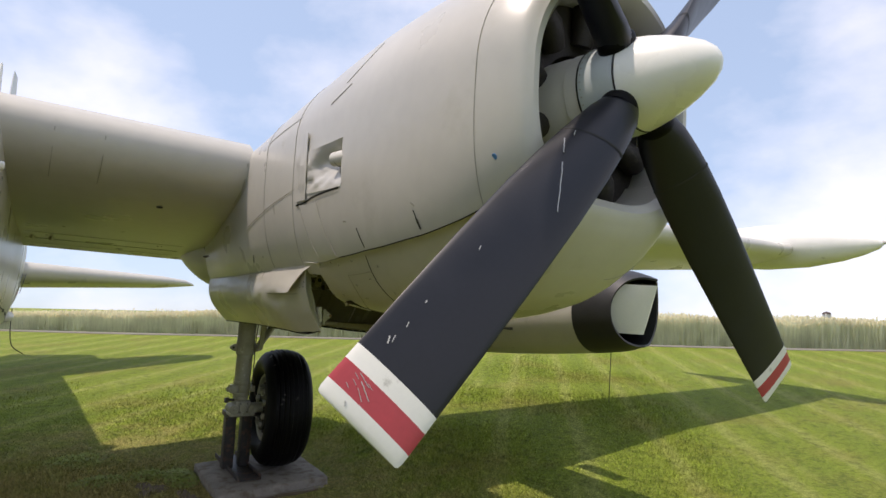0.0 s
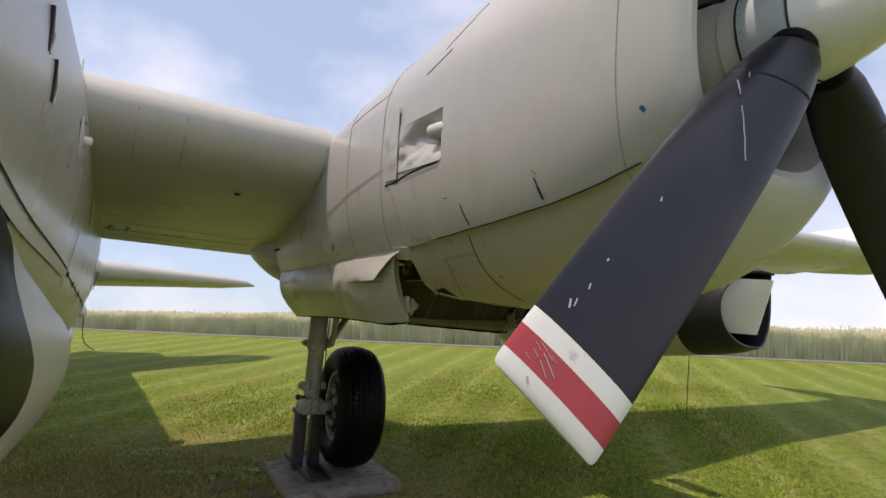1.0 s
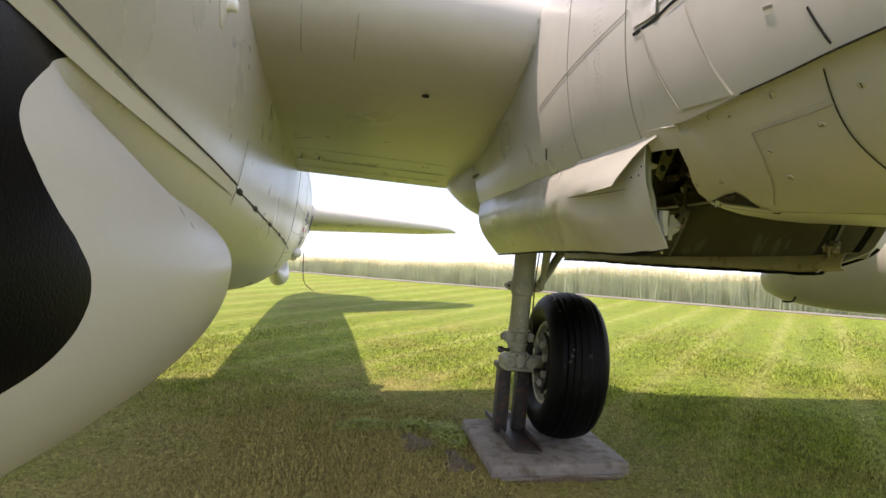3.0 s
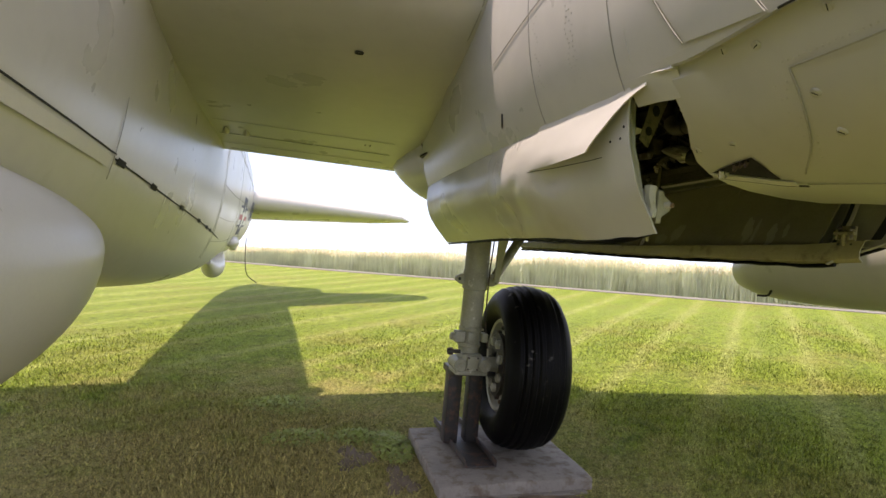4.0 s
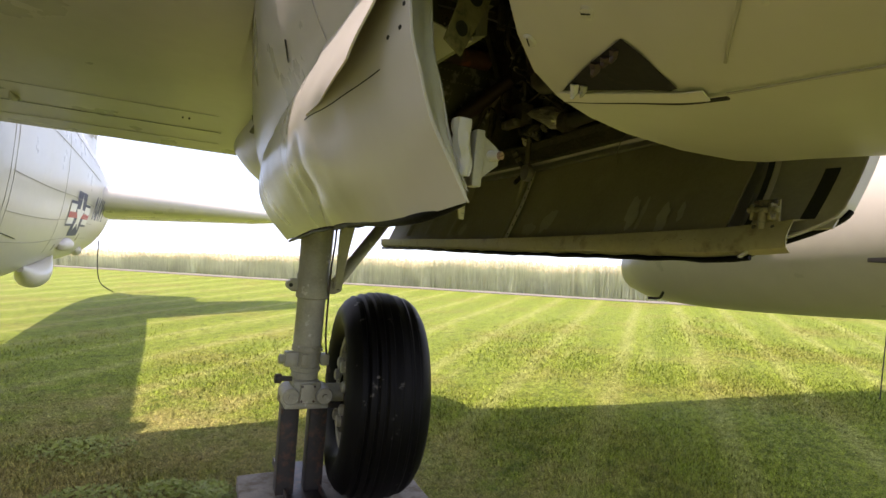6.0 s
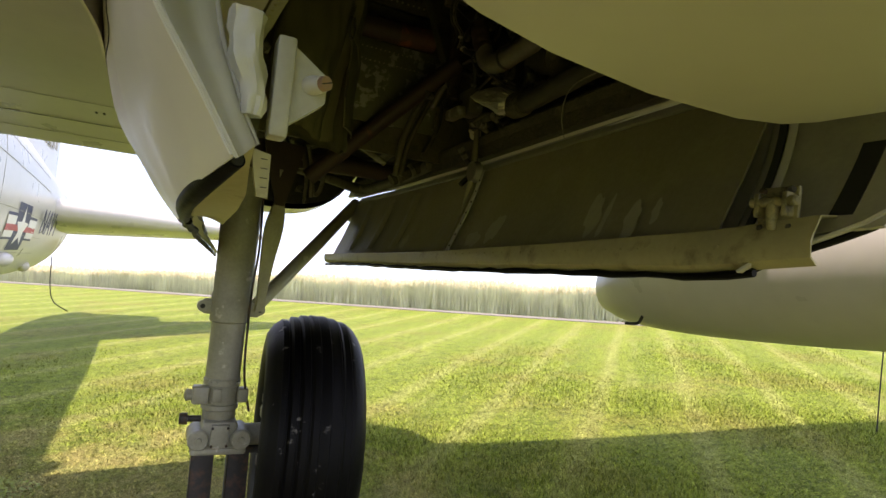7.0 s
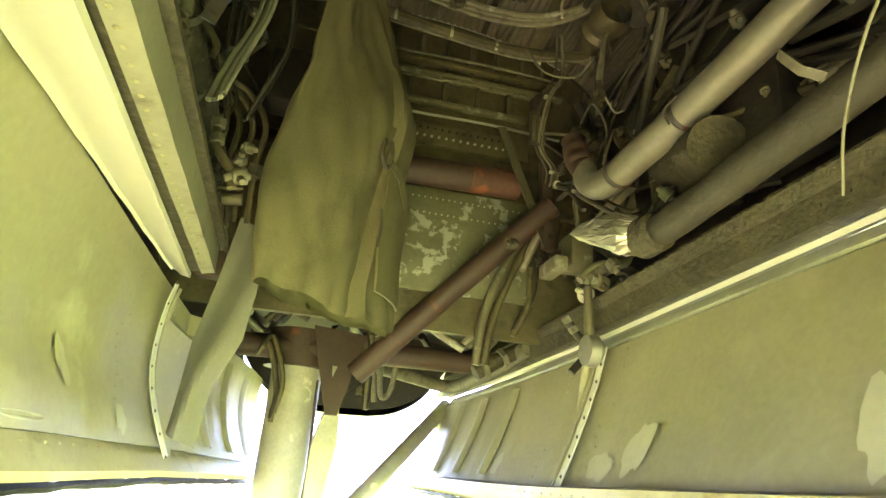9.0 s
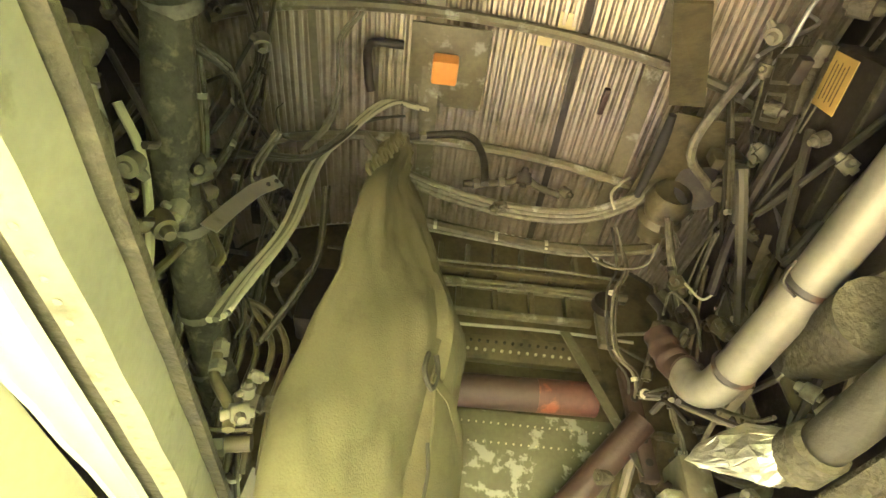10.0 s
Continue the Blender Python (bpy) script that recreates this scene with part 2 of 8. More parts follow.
# the wavy edge: height from 0.6 to 2.6 m, place along the body from 1 to 5 m, both as fractions
RADOME_EDGE = [(0.0, 0.0), (0.43, 0.0), (0.443, 0.20), (0.455, 0.34), (0.47, 0.40), (0.49, 0.436), (0.54, 0.468), (0.59, 0.473), (0.64, 0.455), (0.685, 0.432), (0.73, 0.417), (0.765, 0.41), (0.795, 0.415), (0.84, 0.445), (0.89, 0.50), (0.92, 0.535), (1.0, 0.60)]
# height of the black paint ahead of the strip: place from 1 to 3 m as a fraction, height over 2 m
BLACK_TOP = [(0.0, 0.10), (0.2, 0.15), (0.35, 0.215), (0.42, 0.262), (0.465, 0.32), (0.51, 0.39), (0.55, 0.52), (0.58, 1.0), (1.0, 1.0)]
RADOME = radome_material()
RADOME.node_tree.nodes["Principled BSDF"].inputs["Specular IOR Level"].default_value = 0.06
RUBBER.node_tree.nodes["Principled BSDF"].inputs["Specular IOR Level"].default_value = 0.12
BLADE.node_tree.nodes["Principled BSDF"].inputs["Specular IOR Level"].default_value = 0.4


def random_tint(m, lo, hi):
    """Makes separate pieces of one mesh differ in tone."""
    t = m.node_tree
    p = t.nodes["Principled BSDF"]
    link = p.inputs["Base Color"].links[0]
    src = link.from_socket
    geo = t.nodes.new("ShaderNodeNewGeometry")
    mr = t.nodes.new("ShaderNodeMapRange")
    mr.inputs["To Min"].default_value, mr.inputs["To Max"].default_value = lo, hi
    t.links.new(geo.outputs["Random Per Island"], mr.inputs["Value"])
    mx = t.nodes.new("ShaderNodeMix")
    mx.data_type, mx.blend_type = "RGBA", "MULTIPLY"
    mx.inputs["Factor"].default_value = 1.0
    t.links.new(src, mx.inputs["A"])
    t.links.new(mr.outputs["Result"], mx.inputs["B"])
    t.links.new(mx.outputs["Result"], p.inputs["Base Color"])


def let_light_through(m, share):
    """Thin leaves and stalks glow with the light from behind."""
    t = m.node_tree
    p = t.nodes["Principled BSDF"]
    out = t.nodes["Material Output"]
    tr = t.nodes.new("ShaderNodeBsdfTranslucent")
    t.links.new(p.inputs["Base Color"].links[0].from_socket, tr.inputs["Color"])
    mx = t.nodes.new("ShaderNodeMixShader")
    mx.inputs["Fac"].default_value = share
    t.links.new(p.outputs["BSDF"], mx.inputs[1])
    t.links.new(tr.outputs["BSDF"], mx.inputs[2])
    t.links.new(mx.outputs["Shader"], out.inputs["Surface"])


def node(t, kind, **values):
    n = t.nodes.new(kind)
    for k, v in values.items():
        n.inputs[k].default_value = v
    return n


def grass_material(name, blades):
    """Mown lawn: broad mowing stripes, dry straw patches, a fine mottle. blades: for the single leaves that stand on it."""
    m = bpy.data.materials.new(name)
    m.use_nodes = True
    t = m.node_tree
    p = t.nodes["Principled BSDF"]
    p.inputs["Roughness"].default_value = 0.75
    p.inputs["Specular IOR Level"].default_value = 0.12
    geo = t.nodes.new("ShaderNodeNewGeometry")
    mp = node(t, "ShaderNodeMapping", Rotation=(0, 0, radians(LAWN_ANGLE)))
    t.links.new(geo.outputs["Position"], mp.inputs["Vector"])
    wave = node(t, "ShaderNodeTexWave", Scale=0.24, Distortion=1.8, Detail=4.0)
    wave.wave_type, wave.bands_direction = "BANDS", "X"
    wave.inputs["Detail Scale"].default_value = 0.35
    t.links.new(mp.outputs["Vector"], wave.inputs["Vector"])
    big = node(t, "ShaderNodeTexNoise", Scale=0.55, Detail=5.0)
    mid = node(t, "ShaderNodeTexNoise", Scale=4.5, Detail=6.0, Roughness=0.65)
    fine = node(t, "ShaderNodeTexNoise", Scale=55.0, Detail=5.0, Roughness=0.7)
    st = node(t, "ShaderNodeMapping", Scale=(1, 0.12, 1))
    t.links.new(mp.outputs["Vector"], st.inputs["Vector"])
    streak = node(t, "ShaderNodeTexNoise", Scale=3.0, Detail=4.0)
    t.links.new(st.outputs["Vector"], streak.inputs["Vector"])
    for n in (big, mid, fine):
        t.links.new(geo.outputs["Position"], n.inputs["Vector"])
    def mix(a, b, fac, lo, hi):
        r = node(t, "ShaderNodeMapRange", **{"From Min": lo, "From Max": hi})
        t.links.new(fac, r.inputs["Value"])
        x = t.nodes.new("ShaderNodeMix")
        x.data_type = "RGBA"
        for s, v in (("A", a), ("B", b)):
            if isinstance(v, tuple):
                x.inputs[s].default_value = (*v, 1)
            else:
                t.links.new(v, x.inputs[s])
        t.links.new(r.outputs["Result"], x.inputs["Factor"])
        return x.outputs["Result"]
    base = mix(GRASS_A, GRASS_B, wave.outputs["Fac"], 0.15, 0.6)
    base = mix(base, GRASS_C, wave.outputs["Fac"], 0.82, 1.14)
    base = mix(base, GRASS_C, streak.outputs["Fac"], 0.56, 0.95)
    base = mix(base, GRASS_STRAW, big.outputs["Fac"], 0.50, 0.86)
    base = mix(base, GRASS_DEEP, mid.outputs["Fac"], 0.48, 0.78)
    base = mix(base, GRASS_STRAW, fine.outputs["Fac"], 0.50, 0.74)
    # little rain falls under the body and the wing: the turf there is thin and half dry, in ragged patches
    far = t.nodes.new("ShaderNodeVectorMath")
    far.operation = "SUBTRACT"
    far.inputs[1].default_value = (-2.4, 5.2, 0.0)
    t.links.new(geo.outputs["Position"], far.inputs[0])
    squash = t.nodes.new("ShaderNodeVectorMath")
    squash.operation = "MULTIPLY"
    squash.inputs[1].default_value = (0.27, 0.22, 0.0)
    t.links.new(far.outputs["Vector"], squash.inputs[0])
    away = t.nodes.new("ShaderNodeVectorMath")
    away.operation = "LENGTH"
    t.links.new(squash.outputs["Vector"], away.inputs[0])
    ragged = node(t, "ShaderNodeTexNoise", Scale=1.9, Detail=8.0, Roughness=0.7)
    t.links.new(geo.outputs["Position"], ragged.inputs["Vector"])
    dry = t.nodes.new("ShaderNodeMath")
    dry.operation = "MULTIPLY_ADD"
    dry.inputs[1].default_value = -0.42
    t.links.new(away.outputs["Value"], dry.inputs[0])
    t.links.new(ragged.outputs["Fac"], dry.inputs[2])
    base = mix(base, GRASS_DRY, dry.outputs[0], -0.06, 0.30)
    tuft = node(t, "ShaderNodeTexNoise", Scale=17.0, Detail=6.0, Roughness=0.75)
    t.links.new(geo.outputs["Position"], tuft.inputs["Vector"])
    base = mix(base, GRASS_DEEP, tuft.outputs["Fac"], 0.50, 0.72)
    tip = node(t, "ShaderNodeMapRange", **{"From Min": 0.48, "From Max": 0.28, "To Max": 0.75})
    t.links.new(tuft.outputs["Fac"], tip.inputs["Value"])
    base = mix(base, GRASS_C, tip.outputs["Result"], 0.0, 1.0)
    grain = node(t, "ShaderNodeTexNoise", Scale=130.0, Detail=4.0, Roughness=0.7)
    t.links.new(geo.outputs["Position"], grain.inputs["Vector"])
    base = mix(base, GRASS_DEEP, grain.outputs["Fac"], 0.46, 0.62)
    t.links.new(base, p.inputs["Base Color"])
    if blades:
        random_tint(m, 0.55, 1.7)
    else:
        bp = node(t, "ShaderNodeBump", Strength=1.0, Distance=0.04)
        t.links.new(fine.outputs["Fac"], bp.inputs["Height"])
        t.links.new(bp.outputs["Normal"], p.inputs["Normal"])
    return m


LAWN_ANGLE = 44.6
GRASS_A, GRASS_B, GRASS_C = (0.232, 0.328, 0.031), (0.285, 0.382, 0.039), (0.48, 0.505, 0.155)
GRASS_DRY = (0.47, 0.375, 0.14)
GRASS_STRAW, GRASS_DEEP = (0.34, 0.262, 0.080), (0.052, 0.078, 0.010)
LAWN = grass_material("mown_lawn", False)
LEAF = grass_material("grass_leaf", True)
RYE = material("rye_stalks", (0.62, 0.65, 0.47), 0.8, var=0.2, scale=1.5)
random_tint(RYE, 0.88, 1.12)
let_light_through(RYE, 0.45)
RYEHEAD = material("rye_heads", (0.74, 0.67, 0.44), 0.8, var=0.2, scale=1.5)
random_tint(RYEHEAD, 0.85, 1.15)
let_light_through(RYEHEAD, 0.45)
random_tint(TREELEAF, 0.5, 1.6)

WEED = material("weed_leaves", (0.25, 0.31, 0.05), 0.7, var=0.3, scale=9.0)
SOIL = material("damp_bare_soil", (0.135, 0.098, 0.062), 0.95, var=0.35, scale=9.0, fine=60.0, bump=0.006)

# near-black brown that paints the shade inside the chin opening
HOLESHADE = material("hole_shade_black", (0.010, 0.0075, 0.006), 0.8, var=0.5, scale=14.0, second=(0.045, 0.030, 0.018), where=(0.62, 0.75), bump=0.002)
SCUFF = material("grey_scuff", (0.42, 0.42, 0.42), 0.6, var=0.2, scale=30.0)

FLAKE = material("flaking_pale_primer", (0.115, 0.112, 0.065), 0.55, var=0.25, scale=9.0, bump=0.001, second=(0.30, 0.30, 0.25), where=(0.555, 0.60))
CRUST = material("cracked_lagging", (0.050, 0.046, 0.030), 0.85, var=0.5, scale=16.0, second=(0.125, 0.112, 0.066), where=(0.52, 0.66), bump=0.006, fine=70.0)
SCORCH = material("scratched_orange_primer", (0.075, 0.030, 0.020), 0.6, var=0.3, scale=9.0, second=(0.20, 0.062, 0.024), where=(0.52, 0.62))

BOLT = material("rusty_bolt", (0.26, 0.16, 0.10), 0.6, var=0.2, scale=40.0)

# mesh helpers
def part(name, bm, mat, parent=None, label="", smooth=True):
    """Links a bmesh as ONE mesh object, under a thing or a part where one is given. mat: a material, or several that the faces index."""
    me = bpy.data.meshes.new(name)
    bmesh.ops.recalc_face_normals(bm, faces=bm.faces)
    if smooth:
        for f in bm.faces:
            f.smooth = True
        for e in bm.edges:
            if len(e.link_faces) == 2 and e.calc_face_angle(0) > 0.6:
                e.smooth = False
    bm.to_mesh(me)
    bm.free()
    for one in (mat if isinstance(mat, (list, tuple)) else [mat]):
        me.materials.append(one)
    ob = new(name, me)
    if parent:
        ob.parent = parent
    if label:
        tagged(ob, label)
    return ob


def thing(name, m, label, category, group="", kind=""):
    ob = new(name)
    ob.matrix_basis = m
    return tagged(ob, label, category, group, kind)


def skin(rings, closed=True, caps=(False, False), bm=None):
    """A sheet over rows of points; closed joins the last column to the first."""
    bm = bm or bmesh.new()
    vs = [[bm.verts.new(p) for p in r] for r in rings]
    n = len(rings[0])
    for a, b in zip(vs, vs[1:]):
        for i in range(n if closed else n - 1):
            j = (i + 1) % n
            bm.faces.new((a[i], a[j], b[j], b[i]))
    if caps[0]:
        bm.faces.new(vs[0])
    if caps[1]:
        bm.faces.new(vs[-1][::-1])
    return bm


def thicken(bm, t):
    """Gives an open sheet thickness t, inwards along its normals when t is positive."""
    bmesh.ops.recalc_face_normals(bm, faces=bm.faces)
    bmesh.ops.solidify(bm, geom=bm.faces[:], thickness=t)
    return bm


def ell(y, cx, zc, w, up, down, n=2.0, count=48):
    """A section across y: half an ellipse above, a squarer one of power n below."""
    out = []
    for k in range(count):
        a = 2 * math.pi * k / count
        c, s = math.cos(a), math.sin(a)
        if s >= 0:
            out.append((cx + w * c, y, zc + up * s))
        else:
            out.append((cx + w * math.copysign(abs(c) ** (2 / n), c), y, zc - down * abs(s) ** (2 / n)))
    return out


def smooth_rows(rows, steps=4):
    """Catmull-Rom rows between the given rows of numbers."""
    rows = [np.array(r, float) for r in rows]
    rows = [2 * rows[0] - rows[1]] + rows + [2 * rows[-1] - rows[-2]]
    out = []
    for p0, p1, p2, p3 in zip(rows, rows[1:], rows[2:], rows[3:]):
        for k in range(steps):
            u = k / steps
            out.append(0.5 * (2 * p1 + (p2 - p0) * u + (2 * p0 - 5 * p1 + 4 * p2 - p3) * u * u + (3 * p1 - p0 - 3 * p2 + p3) * u ** 3))
    out.append(rows[-2])
    return out


def tube(points, r, seg=10, bm=None, steps=5, closed_ends=True, sag=0.0):
    """A round rod or hose along a smooth line; r may be one number or one a point."""
    rs = r if isinstance(r, (list, tuple)) else [r] * len(points)
    rows = smooth_rows([(*p, q) for p, q in zip(points, rs)], steps) if steps > 1 else [np.array((*p, q), float) for p, q in zip(points, rs)]
    bm = bm or bmesh.new()
    rings, side = [], None
    for i, row in enumerate(rows):
        p = Vector(row[:3])
        d = Vector(rows[min(i + 1, len(rows) - 1)][:3]) - Vector(rows[max(i - 1, 0)][:3])
        d.normalize()
        if side is None:
            side = d.orthogonal().normalized()
        side = (side - d * side.dot(d)).normalized()
        up = d.cross(side)
        q = float(max(row[3], 0.0005))
        rings.append([p + q * (side * math.cos(a) + up * math.sin(a)) for a in [2 * math.pi * k / seg for k in range(seg)]])
    return skin(rings, True, (closed_ends, closed_ends), bm)


def box(c, s, bevel=0.0, m=None, bm=None):
    """A block of size s round c, its edges taken off by bevel."""
    b = bmesh.new()
    bmesh.ops.create_cube(b, size=1.0)
    bmesh.ops.scale(b, vec=s, verts=b.verts)
    if bevel:
        bmesh.ops.bevel(b, geom=b.edges[:], offset=bevel, segments=2, affect="EDGES", profile=0.5)
    bmesh.ops.translate(b, vec=c, verts=b.verts)
    if m is not None:
        bmesh.ops.transform(b, matrix=m, verts=b.verts)
    return join(bm, b) if bm else b


def join(bm, other):
    """Adds the faces of other to bm."""
    me = bpy.data.meshes.new("tmp")
    other.to_mesh(me)
    other.free()
    bm.from_mesh(me)
    bpy.data.meshes.remove(me)
    return bm


def turned(profile, seg=40, axis="Y", c=(0, 0, 0), caps=(False, False)):
    """A body turned on a lathe: profile of (place along the axis, radius)."""
    rings = []
    for u, r in profile:
        ring = []
        for k in range(seg):
            a = 2 * math.pi * k / seg
            p, q = r * math.cos(a), r * math.sin(a)
            ring.append({"Y": (c[0] + p, c[1] + u, c[2] + q), "X": (c[0] + u, c[1] + p, c[2] + q), "Z": (c[0] + p, c[1] + q, c[2] + u)}[axis])
        rings.append(ring)
    return skin(rings, True, caps)


def lerp_rows(rows, y):
    """The row of numbers at y, from rows whose first number is y."""
    if y <= rows[0][0]:
        return np.array(rows[0], float)
    for a, b in zip(rows, rows[1:]):
        if y <= b[0]:
            u = (y - a[0]) / (b[0] - a[0])
            return np.array(a, float) * (1 - u) + np.array(b, float) * u
    return np.array(rows[-1], float)

# ground: one lawn sheet out to the horizon, a gravel track and a rye field along its far side
EDGE_A, EDGE_DIR = Vector((-3.5, 31.7, 0)), Vector((0.79, -0.613, 0)).normalized()
EDGE_OUT = Vector((0.613, 0.79, 0)).normalized()


def ground_z(x, y):
    """The land is level round the aircraft and falls away past the near edge of the crop."""
    o = (Vector((x, y, 0)) - EDGE_A).dot(EDGE_OUT)
    return -0.06 * max(0.0, o - 2.0)


def ground_rows():
    rows = []
    for o in [-3000, -900, -250, -90, *np.linspace(-60, 2, 63), 4, 8, 20, 60, 200, 800, 3000]:
        line = []
        for a in [-3000, -900, -250, -90, *np.linspace(-60, 70, 66), 90, 200, 800, 3000]:
            p = EDGE_A + EDGE_DIR * a + EDGE_OUT * o
            line.append((p.x, p.y, ground_z(p.x, p.y)))
        rows.append(line)
    return rows


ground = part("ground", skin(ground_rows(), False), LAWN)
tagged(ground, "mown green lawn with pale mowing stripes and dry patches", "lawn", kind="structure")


def strip(a0, a1, out0, out1, z, mat, name, label, category):
    rows = []
    for k in range(81):
        p = EDGE_A + EDGE_DIR * (a0 + (a1 - a0) * k / 80)
        wob = 0.10 * math.sin(k * 1.7) + 0.05 * math.sin(k * 4.1)
        rows.append([(*(p + EDGE_OUT * (out0 + wob)).xy, z), (*(p + EDGE_OUT * (out1 + wob * 0.6)).xy, z)])
    ob = part(name, thicken(skin(rows, False), 0.02), mat)
    return tagged(ob, label, category, kind="structure")


strip(-120, 160, -0.50, 0.15, 0.02, ROADMAT, "road", "pale gravel field track between lawn and rye", "track")


def rye_height(a):
    return float(np.interp(a, (-40, -2, 10, 22, 60), (0.5, 0.62, 0.9, 1.10, 1.15)))


def rye_field():
    """Standing rye: single stalks with a leaf and a nodding head, thickest at the near edge."""
    rng = np.random.default_rng(5)
    verts, faces, mats = [], [], []
    def quad(p, q, w, side, k):
        i = len(verts)
        verts.extend([tuple(p - side * w), tuple(p + side * w), tuple(q + side * w * 0.7), tuple(q - side * w * 0.7)])
        faces.append((i, i + 1, i + 2, i + 3))
        mats.append(k)
    for depth, count, w in ((0.5, 30000, 0.010), (2.2, 20000, 0.013), (5.0, 12000, 0.018)):
        for _ in range(count):
            a = rng.uniform(-45, 75)
            o = 0.3 + abs(rng.normal(0, depth * 0.5)) + (0 if depth < 1 else depth * 0.35)
            p = np.array(EDGE_A + EDGE_DIR * a + EDGE_OUT * o)
            h = rye_height(a) * rng.uniform(0.80, 1.06) * (1 + 0.05 * math.sin(a * 0.9) + 0.04 * math.sin(a * 2.3))
            p[2] = ground_z(p[0], p[1]) * 0.5
            th = rng.uniform(0, math.pi)
            side = np.array((math.cos(th), math.sin(th), 0.0))
            lean = np.array((*rng.normal(0, 0.05, 2), 0.0)) * h
            top = p + np.array((0, 0, h)) + lean
            quad(p, top, w, side, 0)
            nod = np.array((*rng.normal(0, 0.05, 2), rng.uniform(0.02, 0.10)))
            quad(top, top + nod, w * 1.8, side, 1)
            if rng.random() < 0.5:
                q = p + (top - p) * rng.uniform(0.3, 0.8)
                quad(q, q + np.array((*rng.normal(0, 0.10, 2), rng.uniform(-0.05, 0.12))), w * 0.9, side, 0)
    me = bpy.data.meshes.new("rye_field")
    me.from_pydata(verts, [], faces)
    me.materials.append(RYE)
    me.materials.append(RYEHEAD)
    me.polygons.foreach_set("material_index", mats)
    ob = new("rye_field", me)
    return tagged(ob, "tall standing rye with pale heads along the lawn", "crop", kind="stuff")


rye_field()


def field_bed():
    """The dense body of the crop behind its first rows."""
    rows = [[(*(EDGE_A + EDGE_DIR * a + EDGE_OUT * 0.75).xy, 0.0) for a in np.linspace(-120, 160, 141)]]
    for o in (0.9, 3.0, 6.0, 14.0, 40.0):
        line = []
        for a in np.linspace(-120, 160, 141):
            p = EDGE_A + EDGE_DIR * a + EDGE_OUT * o
            line.append((p.x, p.y, ground_z(p.x, p.y) + (rye_height(a) - 0.16) * (1 + 0.05 * math.sin(a * 0.9))))
        rows.append(line)
    return skin(rows, False)


tagged(part("rye_bed", field_bed(), RYE), "dense body of the rye field behind its edge", "crop", kind="structure")


def barn():
    t = thing("barn", pose(143, 55.5, -8.3, 0, 0, -36), "distant low barn with a grey roof and a small cupola", "barn")
    part("barn_wall", box((0, 0, 1.0), (10.5, 7, 3.6), 0.05), WALLMAT, t)
    roof = [[(x, y, z) for y, z in ((-4, 2.8), (0, 4.1), (4, 2.8))] for x in (-5.6, 5.6)]
    part("roof", thicken(skin(roof, False), 0.15), ROOFMAT, t)
    part("cupola", box((0.4, 0, 4.7), (1.3, 1.3, 1.5), 0.05), WALLMAT, t)
    part("cupola_roof", turned([(0, 1.15), (0.35, 0.9), (0.6, 0.1)], 4, "Z", (0.4, 0, 5.3), (True, True)), RUST, t, "rust-red cupola roof")


barn()


def pole():
    t = thing("utility_pole", pose(34.4, 7.5, 0.0, 0, -9.5, 0), "weathered wooden utility pole with a small lamp", "utility pole")
    part("post", tube([(0, 0, 0), (0, 0, 3.5), (0, 0, 7.1)], [0.16, 0.14, 0.11], 14), WOOD, t)
    part("lamp", turned([(0, 0.05), (0.05, 0.16), (0.35, 0.16), (0.5, 0.06)], 16, "Z", (0.24, 0, 5.2), (True, True)), WHITE, t, "white lamp housing")
    part("lamp_arm", tube([(0.05, 0, 5.75), (0.24, 0, 5.75), (0.24, 0, 5.65)], 0.02, 8), STEEL, t)
    part("wire", tube([(0, 0, 6.95), (14, -9, 8.6), (30, -20, 12.0)], 0.012, 6), SEAM, t)


pole()


def far_tree(name, x, y, z, h, seed):
    """Tapered trunk, limbs, and a crown of many small leaf clumps with gaps."""
    rng = np.random.default_rng(seed)
    t = thing(name, pose(x, y, z), "distant round-crowned green tree past the rye", "tree")
    bm = tube([(0, 0, 0), (0.1, 0, h * 0.3), (0, 0.1, h * 0.6)], [h * 0.035, h * 0.028, h * 0.015], 8)
    for _ in range(7):
        a = rng.uniform(0, 2 * math.pi)
        q = np.array((math.cos(a), math.sin(a), 0.9)) * h * 0.24
        tube([(0, 0, h * 0.35), tuple(np.array((0, 0, h * 0.35)) + q * 0.5), tuple(np.array((0, 0, h * 0.36)) + q)], [h * 0.014, h * 0.01, h * 0.004], 6, bm)
    part("trunk", bm, BARK, t)
    verts, faces = [], []
    for _ in range(90):
        d = rng.normal(0, 1, 3)
        d /= np.linalg.norm(d)
        c = np.array((0, 0, h * 0.62)) + d * np.array((0.42, 0.42, 0.34)) * h * rng.uniform(0.35, 1.0)
        for _ in range(26):
            p = c + rng.normal(0, h * 0.05, 3)
            u, v = rng.normal(0, h * 0.016, 3), rng.normal(0, h * 0.016, 3)
            i = len(verts)
            verts.extend([tuple(p - u), tuple(p + v), tuple(p + u), tuple(p - v)])
            faces.append((i, i + 1, i + 2, i + 3))
    me = bpy.data.meshes.new("crown")
    me.from_pydata(verts, [], faces)
    me.materials.append(TREELEAF)
    ob = new("crown", me)
    ob.parent = t


far_tree("tree", 92, 20.5, -3.4, 5.6, 3)


BARE = [(-1.36, 6.95, 0.20, 0.34), (-1.05, 6.42, 0.15, 0.36), (-0.1, 5.93, 0.55, 0.09)]  # x, y, half width, half length


